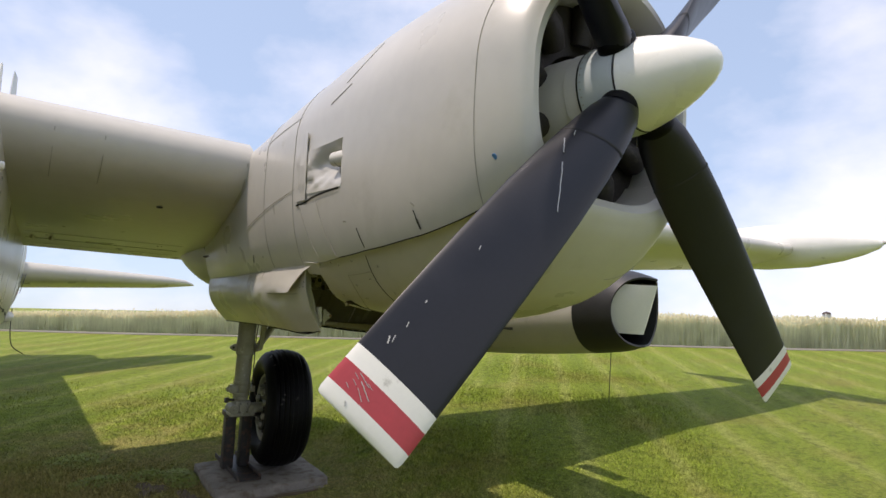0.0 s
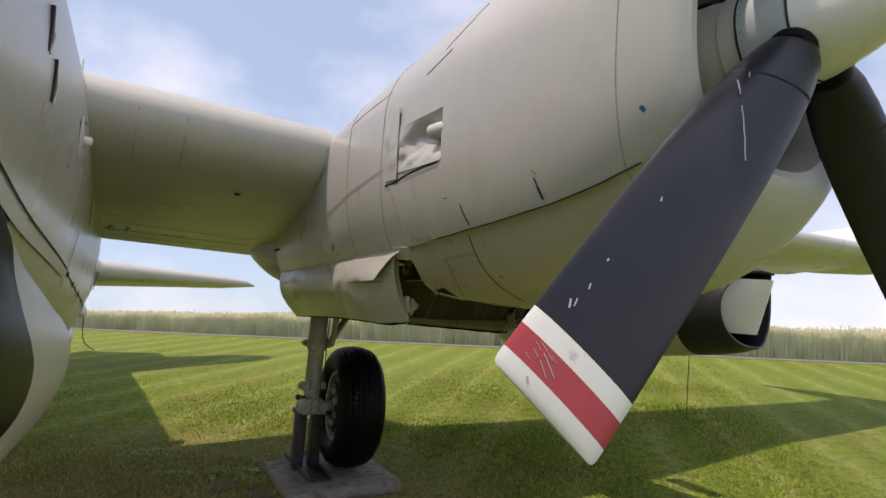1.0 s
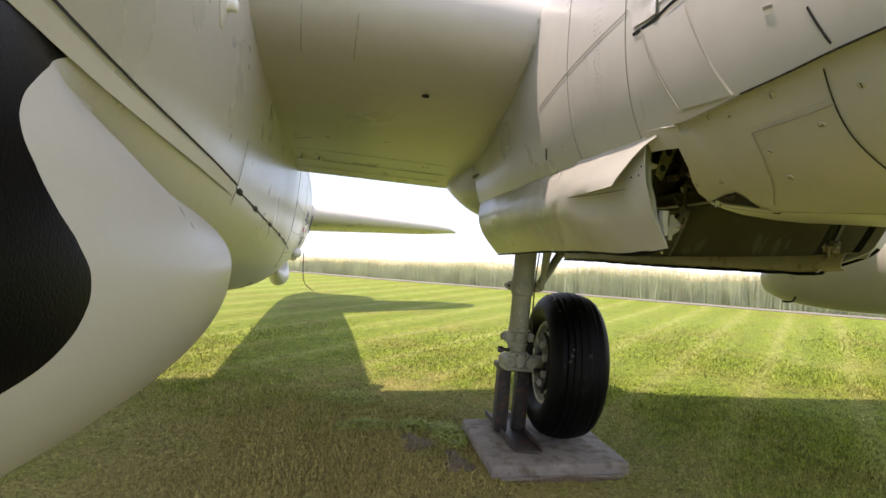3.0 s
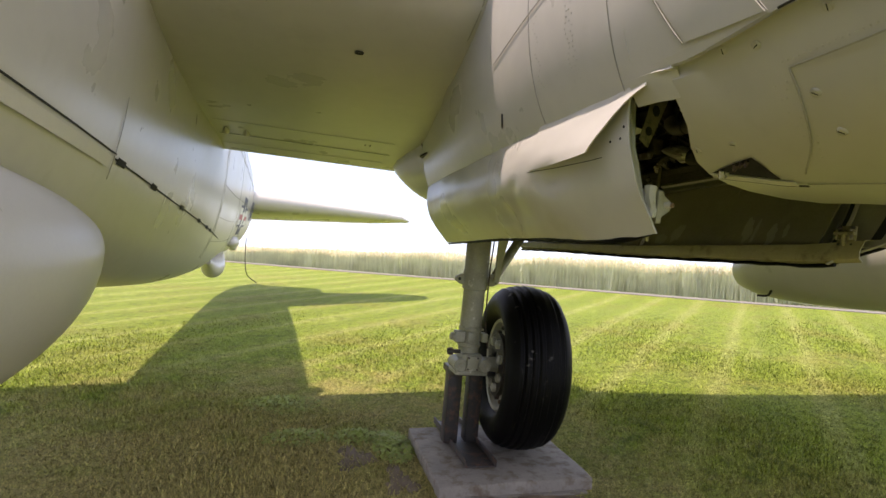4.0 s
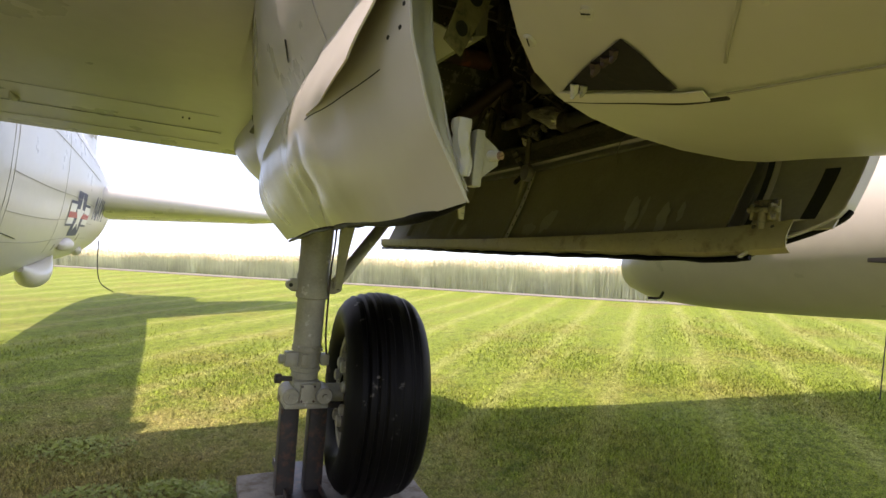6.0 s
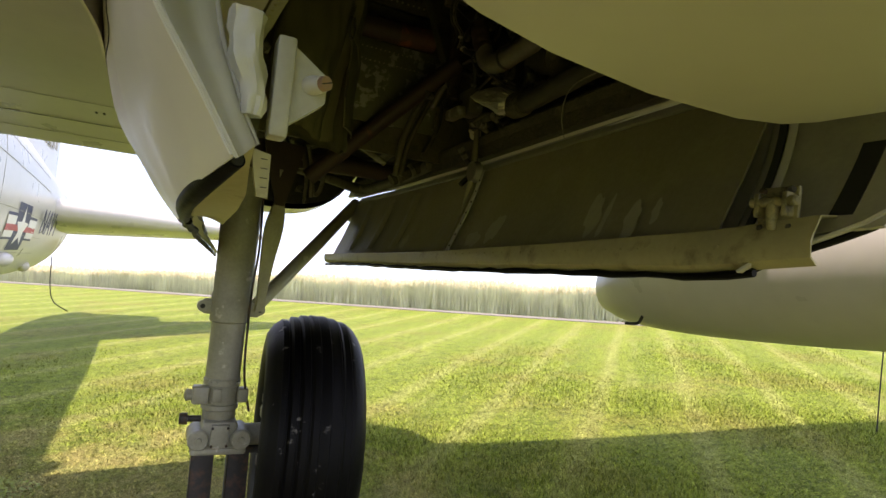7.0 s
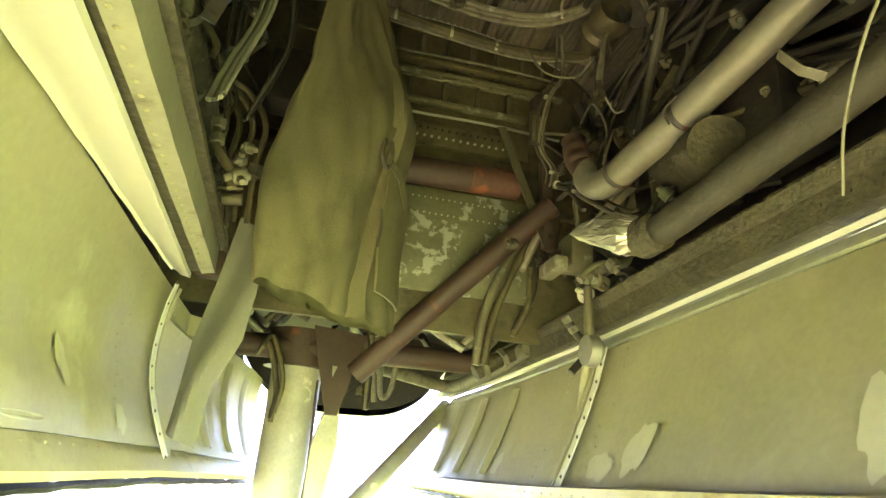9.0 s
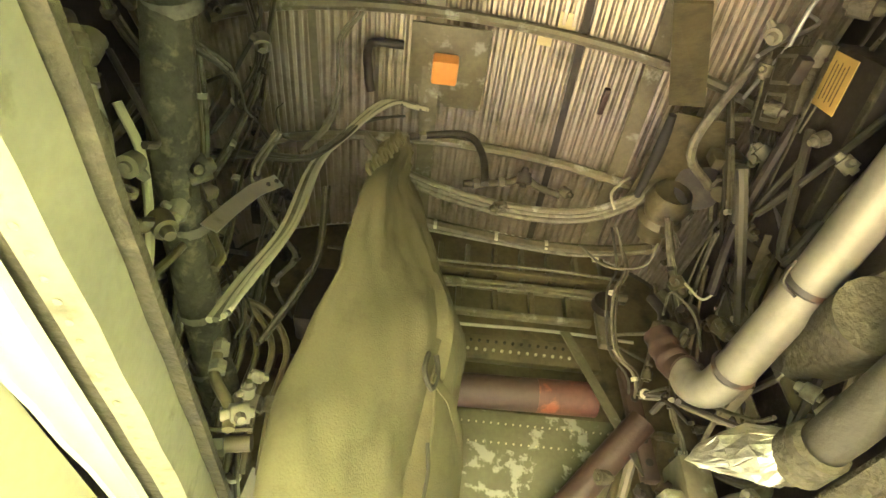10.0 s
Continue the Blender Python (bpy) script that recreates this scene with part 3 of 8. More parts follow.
def grass_blades():
    """Single leaves of the lawn where the camera passes, thinning out with distance."""
    rng = np.random.default_rng(11)
    n = 600000
    r = rng.beta(1.2, 1.6, n)
    y = 2.0 + 14.0 * r
    across = rng.uniform(-1, 1, n)
    x = -2.0 + across * (6.0 + 0.75 * (y - 2.0)) + 0.45 * (y - 2.0)
    # thin out towards the sides and the far end, so that the leaves run out unseen
    keep = ~((x > -0.82) & (x < 0.52) & (y > 5.97) & (y < 7.37)) & (rng.random(n) < np.clip((1 - np.abs(across)) * 3.0, 0, 1)) & (rng.random(n) < np.clip((16.0 - y) / 8.0, 0, 1))
    for cx, cy, w, h in BARE:  # few leaves on the bare earth
        keep &= ~((((x - cx) / w) ** 2 + ((y - cy) / h) ** 2 < 0.75) & (rng.random(n) < 0.5))
    x, y = x[keep], y[keep]
    n = len(x)
    h = rng.uniform(0.010, 0.042, n) * (1 + 0.5 * np.sin(x * 1.3 + 2 * np.sin(y * 0.7)))
    w = 0.0027 + 0.00042 * (y - 2.0)
    th = rng.uniform(0, 2 * math.pi, n)
    reach = rng.uniform(0.018, 0.05, n)  # mown leaves lie over, their broad side up
    lx, ly = -np.sin(th) * reach, np.cos(th) * reach
    v = np.zeros((n, 3, 3))
    v[:, 0] = np.stack([x - w * np.cos(th), y - w * np.sin(th), np.zeros(n)], 1)
    v[:, 1] = np.stack([x + w * np.cos(th), y + w * np.sin(th), np.zeros(n)], 1)
    v[:, 2] = np.stack([x + lx, y + ly, h], 1)
    me = bpy.data.meshes.new("grass")
    me.from_pydata(v.reshape(-1, 3).tolist(), [], np.arange(3 * n).reshape(n, 3).tolist())
    me.materials.append(LEAF)
    return tagged(new("grass", me), "short uneven blades of lawn grass, partly dry", "grass", kind="stuff")


grass_blades()


def soil_patch(x, y, w, h, seed):
    """Bare trodden earth with a ragged edge, a hand's breadth of it lying over the turf."""
    rng = np.random.default_rng(seed)
    bm = bmesh.new()
    mid = bm.verts.new((x, y, 0.018))
    edge = []
    for k in range(40):
        a = 2 * math.pi * k / 40
        q = 0.75 + 0.25 * math.sin(3 * a + seed) + rng.uniform(-0.18, 0.18)
        edge.append(bm.verts.new((x + w * q * math.cos(a), y + h * q * math.sin(a), 0.003)))
    for k in range(40):
        bm.faces.new((mid, edge[k], edge[(k + 1) % 40]))
    tagged(part("bare_soil", bm, SOIL), "dark bare soil worn through the lawn", "soil", kind="structure")


for k, spot in enumerate(BARE):
    soil_patch(*spot, 2 + k)


def weeds(x, y, w, h, n, seed):
    """A low clump of broad-leaved weeds."""
    rng = np.random.default_rng(seed)
    bm = bmesh.new()
    for _ in range(n):
        a, d = rng.uniform(0, 2 * math.pi), rng.random() ** 0.6
        c = Vector((x + w * d * math.cos(a), y + h * d * math.sin(a), rng.uniform(0.012, 0.075) * (1.25 - d)))
        b, l, tilt = rng.uniform(0, 2 * math.pi), rng.uniform(0.012, 0.026), rng.uniform(-0.5, 0.7)
        f, g = Vector((math.cos(b), math.sin(b), tilt)), Vector((-math.sin(b), math.cos(b), 0))
        bm.faces.new([bm.verts.new(c + f * l * p + g * l * q) for p, q in ((-1, 0), (-0.2, 0.55), (0.7, 0.4), (1.1, 0), (0.7, -0.4), (-0.2, -0.55))])
    tagged(part("weeds", bm, WEED), "low green broad-leaved weeds beside bare soil", "weeds", kind="stuff")


weeds(-0.98, 7.15, 0.20, 0.42, 900, 3)
weeds(-1.28, 7.45, 0.22, 0.22, 420, 4)
weeds(-1.85, 7.5, 0.35, 0.25, 380, 5)
weeds(-2.0, 8.6, 0.45, 0.35, 500, 6)

# the aircraft: leans a little to its port side on the sloping lawn
LEAN = 3.5
AIR = pose(0, 0, 0, 0, LEAN, 0) @ pose(-0.2, 0, 0)
plane = thing("patrol_aircraft", AIR, "retired grey twin-engined naval patrol aircraft parked on grass", "aircraft")
FX = -3.6  # the fuselage's middle; the engine nacelle's is 0

FUSELAGE = [  # y, half width, middle height, up, down, squareness
    (-4.9, 0.10, 2.75, 0.10, 0.10, 2), (-4.2, 0.30, 2.80, 0.45, 0.40, 2), (-2.5, 0.42, 2.9, 0.85, 0.60, 2.2), (0.0, 0.51, 3.0, 1.25, 0.84, 2.3), (1.2, 0.56, 3.0, 1.38, 0.88, 2.4), (2.2, 0.61, 3.0, 1.45, 0.88, 2.4), (3.4, 0.67, 3.0, 1.45, 0.98, 2.4),
    (5.0, 0.745, 3.0, 1.45, 1.45, 2.5), (6.5, 0.800, 3.0, 1.45, 1.68, 2.6), (9.0, 0.88, 3.0, 1.40, 1.9, 2.8), (11.5, 0.87, 2.95, 1.30, 1.93, 2.8), (13.5, 0.87, 2.85, 1.15, 1.78, 2.6), (16.0, 0.86, 2.68, 0.95, 1.62, 2.4), (18.5, 0.80, 2.5, 0.75, 1.40, 2.2),
    (20.2, 0.70, 2.45, 0.6, 1.15, 2), (21.2, 0.50, 2.40, 0.45, 0.80, 2), (21.9, 0.22, 2.35, 0.25, 0.35, 2), (22.2, 0.03, 2.32, 0.03, 0.05, 2)]
FUS_ROWS = smooth_rows(FUSELAGE, 5)
fuselage = part("fuselage", skin([ell(r[0], FX, r[2], r[1], r[3], r[4], r[5], 72) for r in FUS_ROWS], True, (True, True)), PAINT, plane)


def fus_point(y, a, proud=0.0):
    """A point of the fuselage's port side, a degrees below (minus) or above its widest line."""
    r = lerp_rows(FUS_ROWS, y)
    c, s = math.cos(radians(a)), math.sin(radians(a))
    w = r[1] + proud
    if s >= 0:
        return Vector((FX + w * c, y, r[2] + (r[3] + proud) * s))
    return Vector((FX + w * c ** (2 / r[5]), y, r[2] - (r[4] + proud) * abs(s) ** (2 / r[5])))


def ribbon(points, width, proud_dir, up=None):
    """A narrow raised strip along points; proud_dir: its outward direction, one for all or one a point."""
    rows = []
    for i, p in enumerate(points):
        p = Vector(p)
        d = Vector(points[min(i + 1, len(points) - 1)]) - Vector(points[max(i - 1, 0)])
        n = Vector(proud_dir[i] if isinstance(proud_dir, list) else proud_dir)
        s = d.cross(n).normalized() * width / 2
        rows.append([p - s, p + s])
    return thicken(skin(rows, False), 0.003)


def fus_line(name, pts, width, mat, proud=0.004):
    line = [fus_point(y, a, proud) for y, a in smooth_rows(pts, 6)]
    return part(name, ribbon(line, width, Vector((1, 0, -0.3))), mat, fuselage, smooth=False)




def ease(a, b, v):
    k = min(1.0, max(0.0, (v - a) / (b - a)))
    return k * k * (3 - 2 * k)


def chine(y, lift=0.0):
    """The straight chine line as an angle on the fuselage side."""
    r = lerp_rows(FUS_ROWS, y)
    z = 2.55 - 0.113 * (y - 2.16) + lift
    return -math.degrees(math.asin(((r[2] - z) / r[4]) ** (r[5] / 2)))


fus_line("chine_strip", [(y, chine(y)) for y in np.linspace(2.12, 5.33, 14)], 0.065, PAINT_PALE, 0.012)
fus_line("seam", [(y, chine(y, 0.055)) for y in np.linspace(2.25, 5.42, 14)], 0.009, SEAM)
fus_line("seam", [(y, chine(y, 0.03)) for y in np.linspace(5.42, 10.5, 14)], 0.010, SEAM)
for y in (5.46, 6.24, 7.28, 8.22, 8.85, 9.2):
    fus_line("slot", [(y, chine(y, 0.03)), (y + 0.14, chine(y + 0.14, 0.03))], 0.04, SEAM, 0.006)
for y, a0, a1 in ((5.40, -31, -12), (9.6, -50, 62), (9.75, -50, 62), (12.6, -50, 60)):
    fus_line("panel_line", [(y, a0), (y, (a0 + a1) / 2), (y, a1)], 0.008, SEAMPALE)
for a in (-38, -25, -12, 4, 20):
    fus_line("panel_line", [(9.7, a), (12.0, a - 1), (16.0, a - 3)], 0.007, SEAMPALE)
for y, a in ((2.78, 9.5), (3.0, 3.0)):
    p = fus_point(y, a)
    slot = part("step_slot", skin([[p + Vector((x, d, z)) for x, d, z in ((0.008, -0.036, h0), (0.008, 0.050 * w, h0), (-0.02, 0.050 * w, h0), (-0.02, -0.036, h0))] for h0, w in ((-0.100, -0.1), (-0.05, 0.5), (0.0, 0.8), (0.020, 1.1), (0.05, 0.5), (0.098, -0.5))], True, (True, True)), SEAM, fuselage, "dark recessed foot slot")
    part("step_rim", tube([p + Vector((0.008, 0.010, -0.102)), p + Vector((0.011, 0.036, -0.05)), p + Vector((0.012, 0.050, 0.006))], 0.006, 8), PAINT_PALE, slot)
p = fus_point(4.36, 4.7)
part("lamp_plate", turned([(-0.02, 0.0), (0.0, 0.12), (0.008, 0.12), (0.022, 0.07), (0.022, 0.0)], 24, "X", (0, 0, 0)), PAINT_PALE, fuselage).matrix_basis = Matrix.Translation(p) @ Matrix.Diagonal((1, 0.62, 1.22, 1))
part("lamp_cap", tube([p + Vector((0.0, 0.03, -0.012)), p + Vector((0.062, 0.03, -0.012)), p + Vector((0.075, 0.03, -0.012))], [0.032, 0.032, 0.018], 16), WHITE, fuselage)
part("blue_dot", tube([p + Vector((0.016, 0, 0.10)), p + Vector((0.027, 0, 0.10))], 0.018, 12, steps=1), BLUE, fuselage)
p = fus_point(13.9, -46)
part("blister", tube([p + Vector((0, -0.30, 0.03)), p + Vector((0.02, -0.22, 0)), p + Vector((0.05, 0.0, 0)), p + Vector((0.05, 0.2, 0)), p + Vector((0.02, 0.34, 0))], [0.015, 0.09, 0.11, 0.09, 0.02], 20), PAINT, fuselage)
p = fus_point(16.4, -58)
part("blister", tube([p + Vector((0, -0.15, 0.03)), p, p + Vector((0.02, 0.15, 0.02))], [0.03, 0.11, 0.03], 16), PAINT, fuselage)
part("belly_dome", tube([(FX + 0.45, 12.3, 1.16), (FX + 0.45, 12.8, 1.02), (FX + 0.45, 13.5, 1.03), (FX + 0.45, 14.2, 1.3)], [0.05, 0.16, 0.18, 0.04], 24), PAINT, fuselage)
part("trailing_wire", tube([(FX + 0.70, 18.0, 1.45), (FX + 0.72, 18.05, 0.85), (FX + 0.80, 18.2, 0.45), (FX + 1.05, 18.5, 0.22)], 0.012, 6), SEAM, fuselage)
part("whip_antenna", skin([[(FX + 0.35 + s * w, y, z) for y, s in ((y0, 0), (y0 + c * 0.4, 1), (y0 + c, 0), (y0 + c * 0.4, -1))] for y0, c, z, w in ((9.0, 0.5, 4.25, 0.05), (9.2, 0.42, 4.9, 0.04), (9.4, 0.2, 5.3, 0.02))], True, (True, True)), WHITE, fuselage)
# faded national insignia and lettering bars on the rear fuselage
for y0, y1, a0, a1, mat in ((13.75, 14.65, -38, -10, NAVY), (13.2, 13.75, -29, -17, WHITE), (14.65, 15.2, -29, -17, WHITE), (13.2, 15.2, -25, -21.5, RED), (13.2, 15.2, -30.5, -29, NAVY), (13.2, 15.2, -17, -15.5, NAVY)):
    rows = [[fus_point(y, a, 0.006 + (0.004 if mat in (WHITE, RED) else 0)) for a in np.linspace(a0, a1, 6)] for y in np.linspace(y0, y1, 9)]
    part("insignia", skin(rows, False), mat, fuselage, "faded insignia patch")
star = [[fus_point(14.2 + 0.42 * k * math.cos(a), -23.5 + 12.5 * k * math.sin(a), 0.013) for k in (0.02, (1.0 if i % 2 == 0 else 0.42))] for i, a in enumerate([math.pi / 2 + math.pi * j / 5 for j in range(11)])]
part("insignia_star", skin(star, False), WHITE, fuselage, "white five-pointed star")
lettering = bpy.data.curves.new("service_lettering", "FONT")
lettering.body, lettering.size, lettering.extrude = "NAVY", 0.66, 0.002
lettering.materials.append(NAVY)
ob = new("service_lettering", lettering)
ob.parent = fuselage
tagged(ob, "dark blue service lettering")
p = fus_point(15.4, -24, 0.012)
along = (fus_point(17.2, -24, 0.012) - p).normalized()
upward = fus_point(16.0, -14, 0.012) - fus_point(16.0, -28, 0.012)
upward = (upward - along * upward.dot(along)).normalized()
side = along.cross(upward)
ob.matrix_basis = Matrix.Translation(p + side * 0.03) @ Matrix((along, upward, side)).transposed().to_4x4()


RADOME_ROWS = [(0.9, 0.05, 1.72, 0.05, 0.05), (1.1, 0.30, 1.72, 0.25, 0.36), (1.7, 0.55, 1.72, 0.40, 0.56), (2.5, 0.70, 1.72, 0.90, 0.70), (3.3, 0.785, 1.70, 0.82, 0.75), (4.1, 0.84, 1.68, 0.58, 0.74),
               (4.9, 0.80, 1.68, 0.46, 0.70), (5.7, 0.62, 1.68, 0.36, 0.56), (6.4, 0.34, 1.72, 0.3, 0.34), (6.9, 0.06, 1.72, 0.06, 0.1)]


def radome_ring(y, w, zc, up, down):
    """Rounder below, squarer above where the body fairs into the fuselage."""
    k = float(np.interp(y, (0.6, 1.4, 1.8, 2.2, 2.6, 3.2, 4.1), (2.0, 2.1, 2.4, 2.7, 2.2, 2.0, 2.0)))
    wide = w * float(np.interp(y, (1.2, 2.0, 2.4, 3.2), (1.0, 1.01, 1.01, 1.0)))
    out = []
    for j in range(72):
        a = 2 * math.pi * j / 72
        c, q = math.cos(a), math.sin(a)
        if q >= 0:
            out.append((FX + (w + (wide - w) * q ** 0.3) * math.copysign(abs(c) ** (2 / k), c), y, zc + up * q ** (2 / k)))
        else:
            out.append((FX + w * math.copysign(abs(c) ** (2 / 2.1), c), y, zc - down * 0.95 * abs(q) ** (2 / 2.1)))
    return out


radome = part("radome", skin([radome_ring(*r) for r in smooth_rows(RADOME_ROWS, 6)], True, (True, True)), RADOME, plane, "bulging belly radome, black in front and grey behind")
# black paint runs up over the belly to the chine strip
def belly_angle(y, z):
    r = lerp_rows(FUS_ROWS, y)
    return -math.degrees(math.asin(min(0.999, max(0.0, (r[2] - z) / r[4])) ** (r[5] / 2)))


def edge_x(ring, z):
    """How far a section reaches out at the height z, on the side towards the engine."""
    best = None
    for p, q in zip(ring, ring[1:] + ring[:1]):
        if (p[2] - z) * (q[2] - z) <= 0 and p[2] != q[2]:
            x = p[0] + (q[0] - p[0]) * (z - p[2]) / (q[2] - p[2])
            best = x if best is None else max(best, x)
    return best


def belly_fairing():
    """The radome's shoulder, filled out to the chine strip in one tangent sweep."""
    rad_rows = smooth_rows(RADOME_ROWS, 6)
    ys = np.linspace(1.2, 3.35, 48)
    tops = [float(np.interp(y, (1.2, 1.4, 1.7, 1.84, 1.93, 2.02, 2.10, 2.16), (2.10, 2.15, 2.215, 2.262, 2.32, 2.39, 2.52, 2.52))) if y < 2.16 else 2.522 - 0.113 * (y - 2.16) for y in ys]
    rings = [[tuple(p) for p in radome_ring(*lerp_rows(rad_rows, y))] for y in ys]
    starts = [fus_point(y, belly_angle(y, top), 0.005) for y, top in zip(ys, tops)]
    # where the tangent from the strip meets the radome, evened out along the body
    meets = [max((p for p in ring if p[0] > FX and 1.74 < p[2] < top - 0.02), key=lambda p: (p[0] - p0.x) / (p0.z - p[2]))[2] for ring, top, p0 in zip(rings, tops, starts)]
    for _ in range(6):
        meets = [meets[0]] + [(meets[k - 1] + 2 * meets[k] + meets[k + 1]) / 4 for k in range(1, len(meets) - 1)] + [meets[-1]]
    rows = []
    for y, ring, p0, low in zip(ys, rings, starts, meets):
        body = [tuple(fus_point(y, a)) for a in np.linspace(0, -90, 60)]
        low_x = edge_x(ring, low)
        fill = (1 - ease(2.75, 3.30, y)) * ease(1.15, 1.5, y)
        line = []
        for v in np.linspace(0, 1, 24):
            z = p0.z + (low - 0.16 - p0.z) * v
            chord = p0.x + (low_x - p0.x) * (p0.z - z) / (p0.z - low) if z > low else -99.0
            skin_x = max([x for x in (edge_x(ring, z), edge_x(body, z)) if x is not None] or [chord])
            line.append(Vector((skin_x + 0.004 - 0.0065 * ease(0.62, 1.0, v) + max(0.0, chord - skin_x) * fill, y, z)))
        rows.append(line)
    return skin(rows, False)


part("belly_fairing", belly_fairing(), RADOME, plane, "black grained fairing between belly and radome")
knob = [fus_point(2.04, belly_angle(2.04, 2.63), -0.02), fus_point(2.07, belly_angle(2.07, 2.61), -0.006), fus_point(2.12, belly_angle(2.12, 2.58), 0.012), fus_point(2.18, belly_angle(2.18, 2.55), 0.01), fus_point(2.35, chine(2.35), 0.008)]
part("radome_knob", tube(knob, [0.02, 0.042, 0.050, 0.042, 0.022], 20), PAINT, plane, "rounded front end of the chine strip")

# wing: centre section from the fuselage to the nacelle, then the tapered outer panel
AIRFOIL = [(1.0, 0.0), (0.9, 0.025), (0.75, 0.06), (0.55, 0.095), (0.35, 0.112), (0.2, 0.106), (0.1, 0.088), (0.05, 0.068), (0.02, 0.045), (0.006, 0.023), (0.0, 0.0), (0.007, -0.032), (0.03, -0.057), (0.08, -0.072), (0.18, -0.082),
           (0.32, -0.082), (0.5, -0.0675), (0.7, -0.0385), (0.88, -0.016), (1.0, -0.006)]


def wing_section(x, y_le, z_le, chord, drop, thick=1.0):
    """drop: how far the trailing edge lies below the nose."""
    return [(x, y_le + chord * u, z_le - drop * u + chord * v * thick) for u, v in AIRFOIL]


def wing_under(x, u):
    """A point on the lower side of the centre section, u of the chord back."""
    v = np.interp(u, [a for a, b in AIRFOIL[10:]], [b for a, b in AIRFOIL[10:]])
    return Vector((x, LE_Y + CHORD * u, LE_Z - DROP * u + CHORD * v))


LE_Y, LE_Z, CHORD, DROP = 5.02, 3.60, 4.08, 0.83
wing = part("wing_root", skin([wing_section(x, LE_Y, LE_Z, CHORD, DROP) for x in np.linspace(FX, -0.895, 6)], True, (True, True)), PAINT, plane)
for x0, x1 in ((-0.90, -0.66), (0.66, 0.90)):
    part("wing_stub", skin([[(x, max(y, 5.96), z) for x, y, z in wing_section(q, LE_Y, LE_Z, CHORD, DROP)] for q in (x0, x1)], True, (True, True)), PAINT, plane)
part("wing_panel", skin([wing_section(FX + 0.4 - 1 * k, LE_Y + 0.1 * k, LE_Z + 0.05 * k, CHORD + (0.9 if 0 < k < 5 else 0) - 0.15 * k, DROP - 0.05 * k) for k in (0, 1.2, 4, 12)], True, (True, True)), PAINT, plane)
part("wing_panel", skin([wing_section(*s) for s in ((0.895, LE_Y, LE_Z, 3.95, DROP), (1.5, 5.05, LE_Z + 0.03, 3.7, 0.76), (3.2, 5.15, LE_Z + 0.10, 3.3, 0.76), (6.0, 5.4, LE_Z + 0.30, 2.7, 0.72), (11.2, 5.3, 4.10, 2.0, 0.45), (12.0, 5.5, 4.22, 1.8, 0.35), (12.2, 5.7, 4.28, 1.3, 0.2))], True, (True, True)), PAINT, plane)
tank = part("tip_tank", turned([(-3.0, 0.02), (-2.9, 0.12), (-2.6, 0.25), (-2.2, 0.37), (-1.5, 0.50), (-0.6, 0.55), (0.4, 0.50), (1.4, 0.36), (2.6, 0.05)], 36, "Y", (12.1, 6.8, 4.26), (True, True)), WHITE, plane)
part("tank_spike", tube([(12.1, 3.85, 4.28), (12.1, 3.7, 4.28)], [0.05, 0.02], 10), PAINT, tank)
for x in (-2.55, -2.18, -0.95):
    line = [wing_under(x, u) + Vector((0, 0, -0.003)) for u in np.linspace(0.0, 0.09, 8)]
    part("panel_line", ribbon(line, 0.008, Vector((0, -0.6, -0.8))), SEAMPALE, wing, smooth=False)
for u, w, x0, x1 in ((0.66, 0.006, -2.7, -0.95), (0.80, 0.012, -2.7, -0.9), (0.91, 0.006, -2.7, -0.9)):
    line = [wing_under(x, u) + Vector((0, 0, -0.003)) for x in np.linspace(x0, x1, 8)]
    part("flap_gap", ribbon(line, w * 0.7, Vector((0, 0.2, -1))), SEAM if u == 0.80 else SEAMPALE, wing, smooth=False)
p = wing_under(-1.59, 0.17)
part("drain_hole", turned([(0, 0.0), (0, 0.03), (-0.012, 0.03), (-0.012, 0.018), (0.004, 0.01)], 16, "Z", p), SEAM, wing)
for x in (-2.62, -2.42):
    p = wing_under(x, 0.76)
    bm = tube([p + Vector((0, -0.10, 0.01)), p + Vector((0, 0.0, -0.02)), p + Vector((0, 0.09, 0.0))], [0.004, 0.03, 0.03], 10)
    part("flap_track", bm, PAINT, wing)
    part("track_mouth", box(p + Vector((0, 0.09, -0.012)), (0.045, 0.02, 0.03), 0.004), SEAM, wing)
for dx in (0, 0.05):
    part("access_slot", box(wing_under(-1.22 + dx, 0.72) + Vector((0, 0, -0.002)), (0.014, 0.05, 0.006), 0.001), SEAM, wing)

fin = part("fin", skin([[(FX + s * w, y, z) for y, w, s in ((yl, 0.0, 1), (yl + c * .3, 0.12 * k, 1), (yl + c, 0.01, 1), (yl + c, 0.01, -1), (yl + c * .3, 0.12 * k, -1))] for yl, c, z, k in
    ((15.4, 6.3, 2.9, 1.2), (17.6, 4.1, 4.0, 1.0), (18.6, 2.9, 6.4, 0.8), (19.2, 2.1, 8.0, 0.5))], True, (True, True)), PAINT, plane)
for k in range(5):
    part("serial_bar", box((FX + 0.125, 18.9 + 0.40 * k, 4.25), (0.012, 0.24, 0.42), 0.002), SEAMPALE, fin, "grey marking bar")
part("tailplane", skin([wing_section(*s) for s in ((FX, 16.4, 2.42, 3.3, 0.50, 1.05), (0.6, 17.95, 2.43, 1.85, 0.22, 0.95), (1.3, 18.3, 2.42, 1.2, 0.12, 0.85), (1.63, 18.8, 2.37, 0.45, 0.04, 0.6))], True, (True, True)), PAINT, plane)

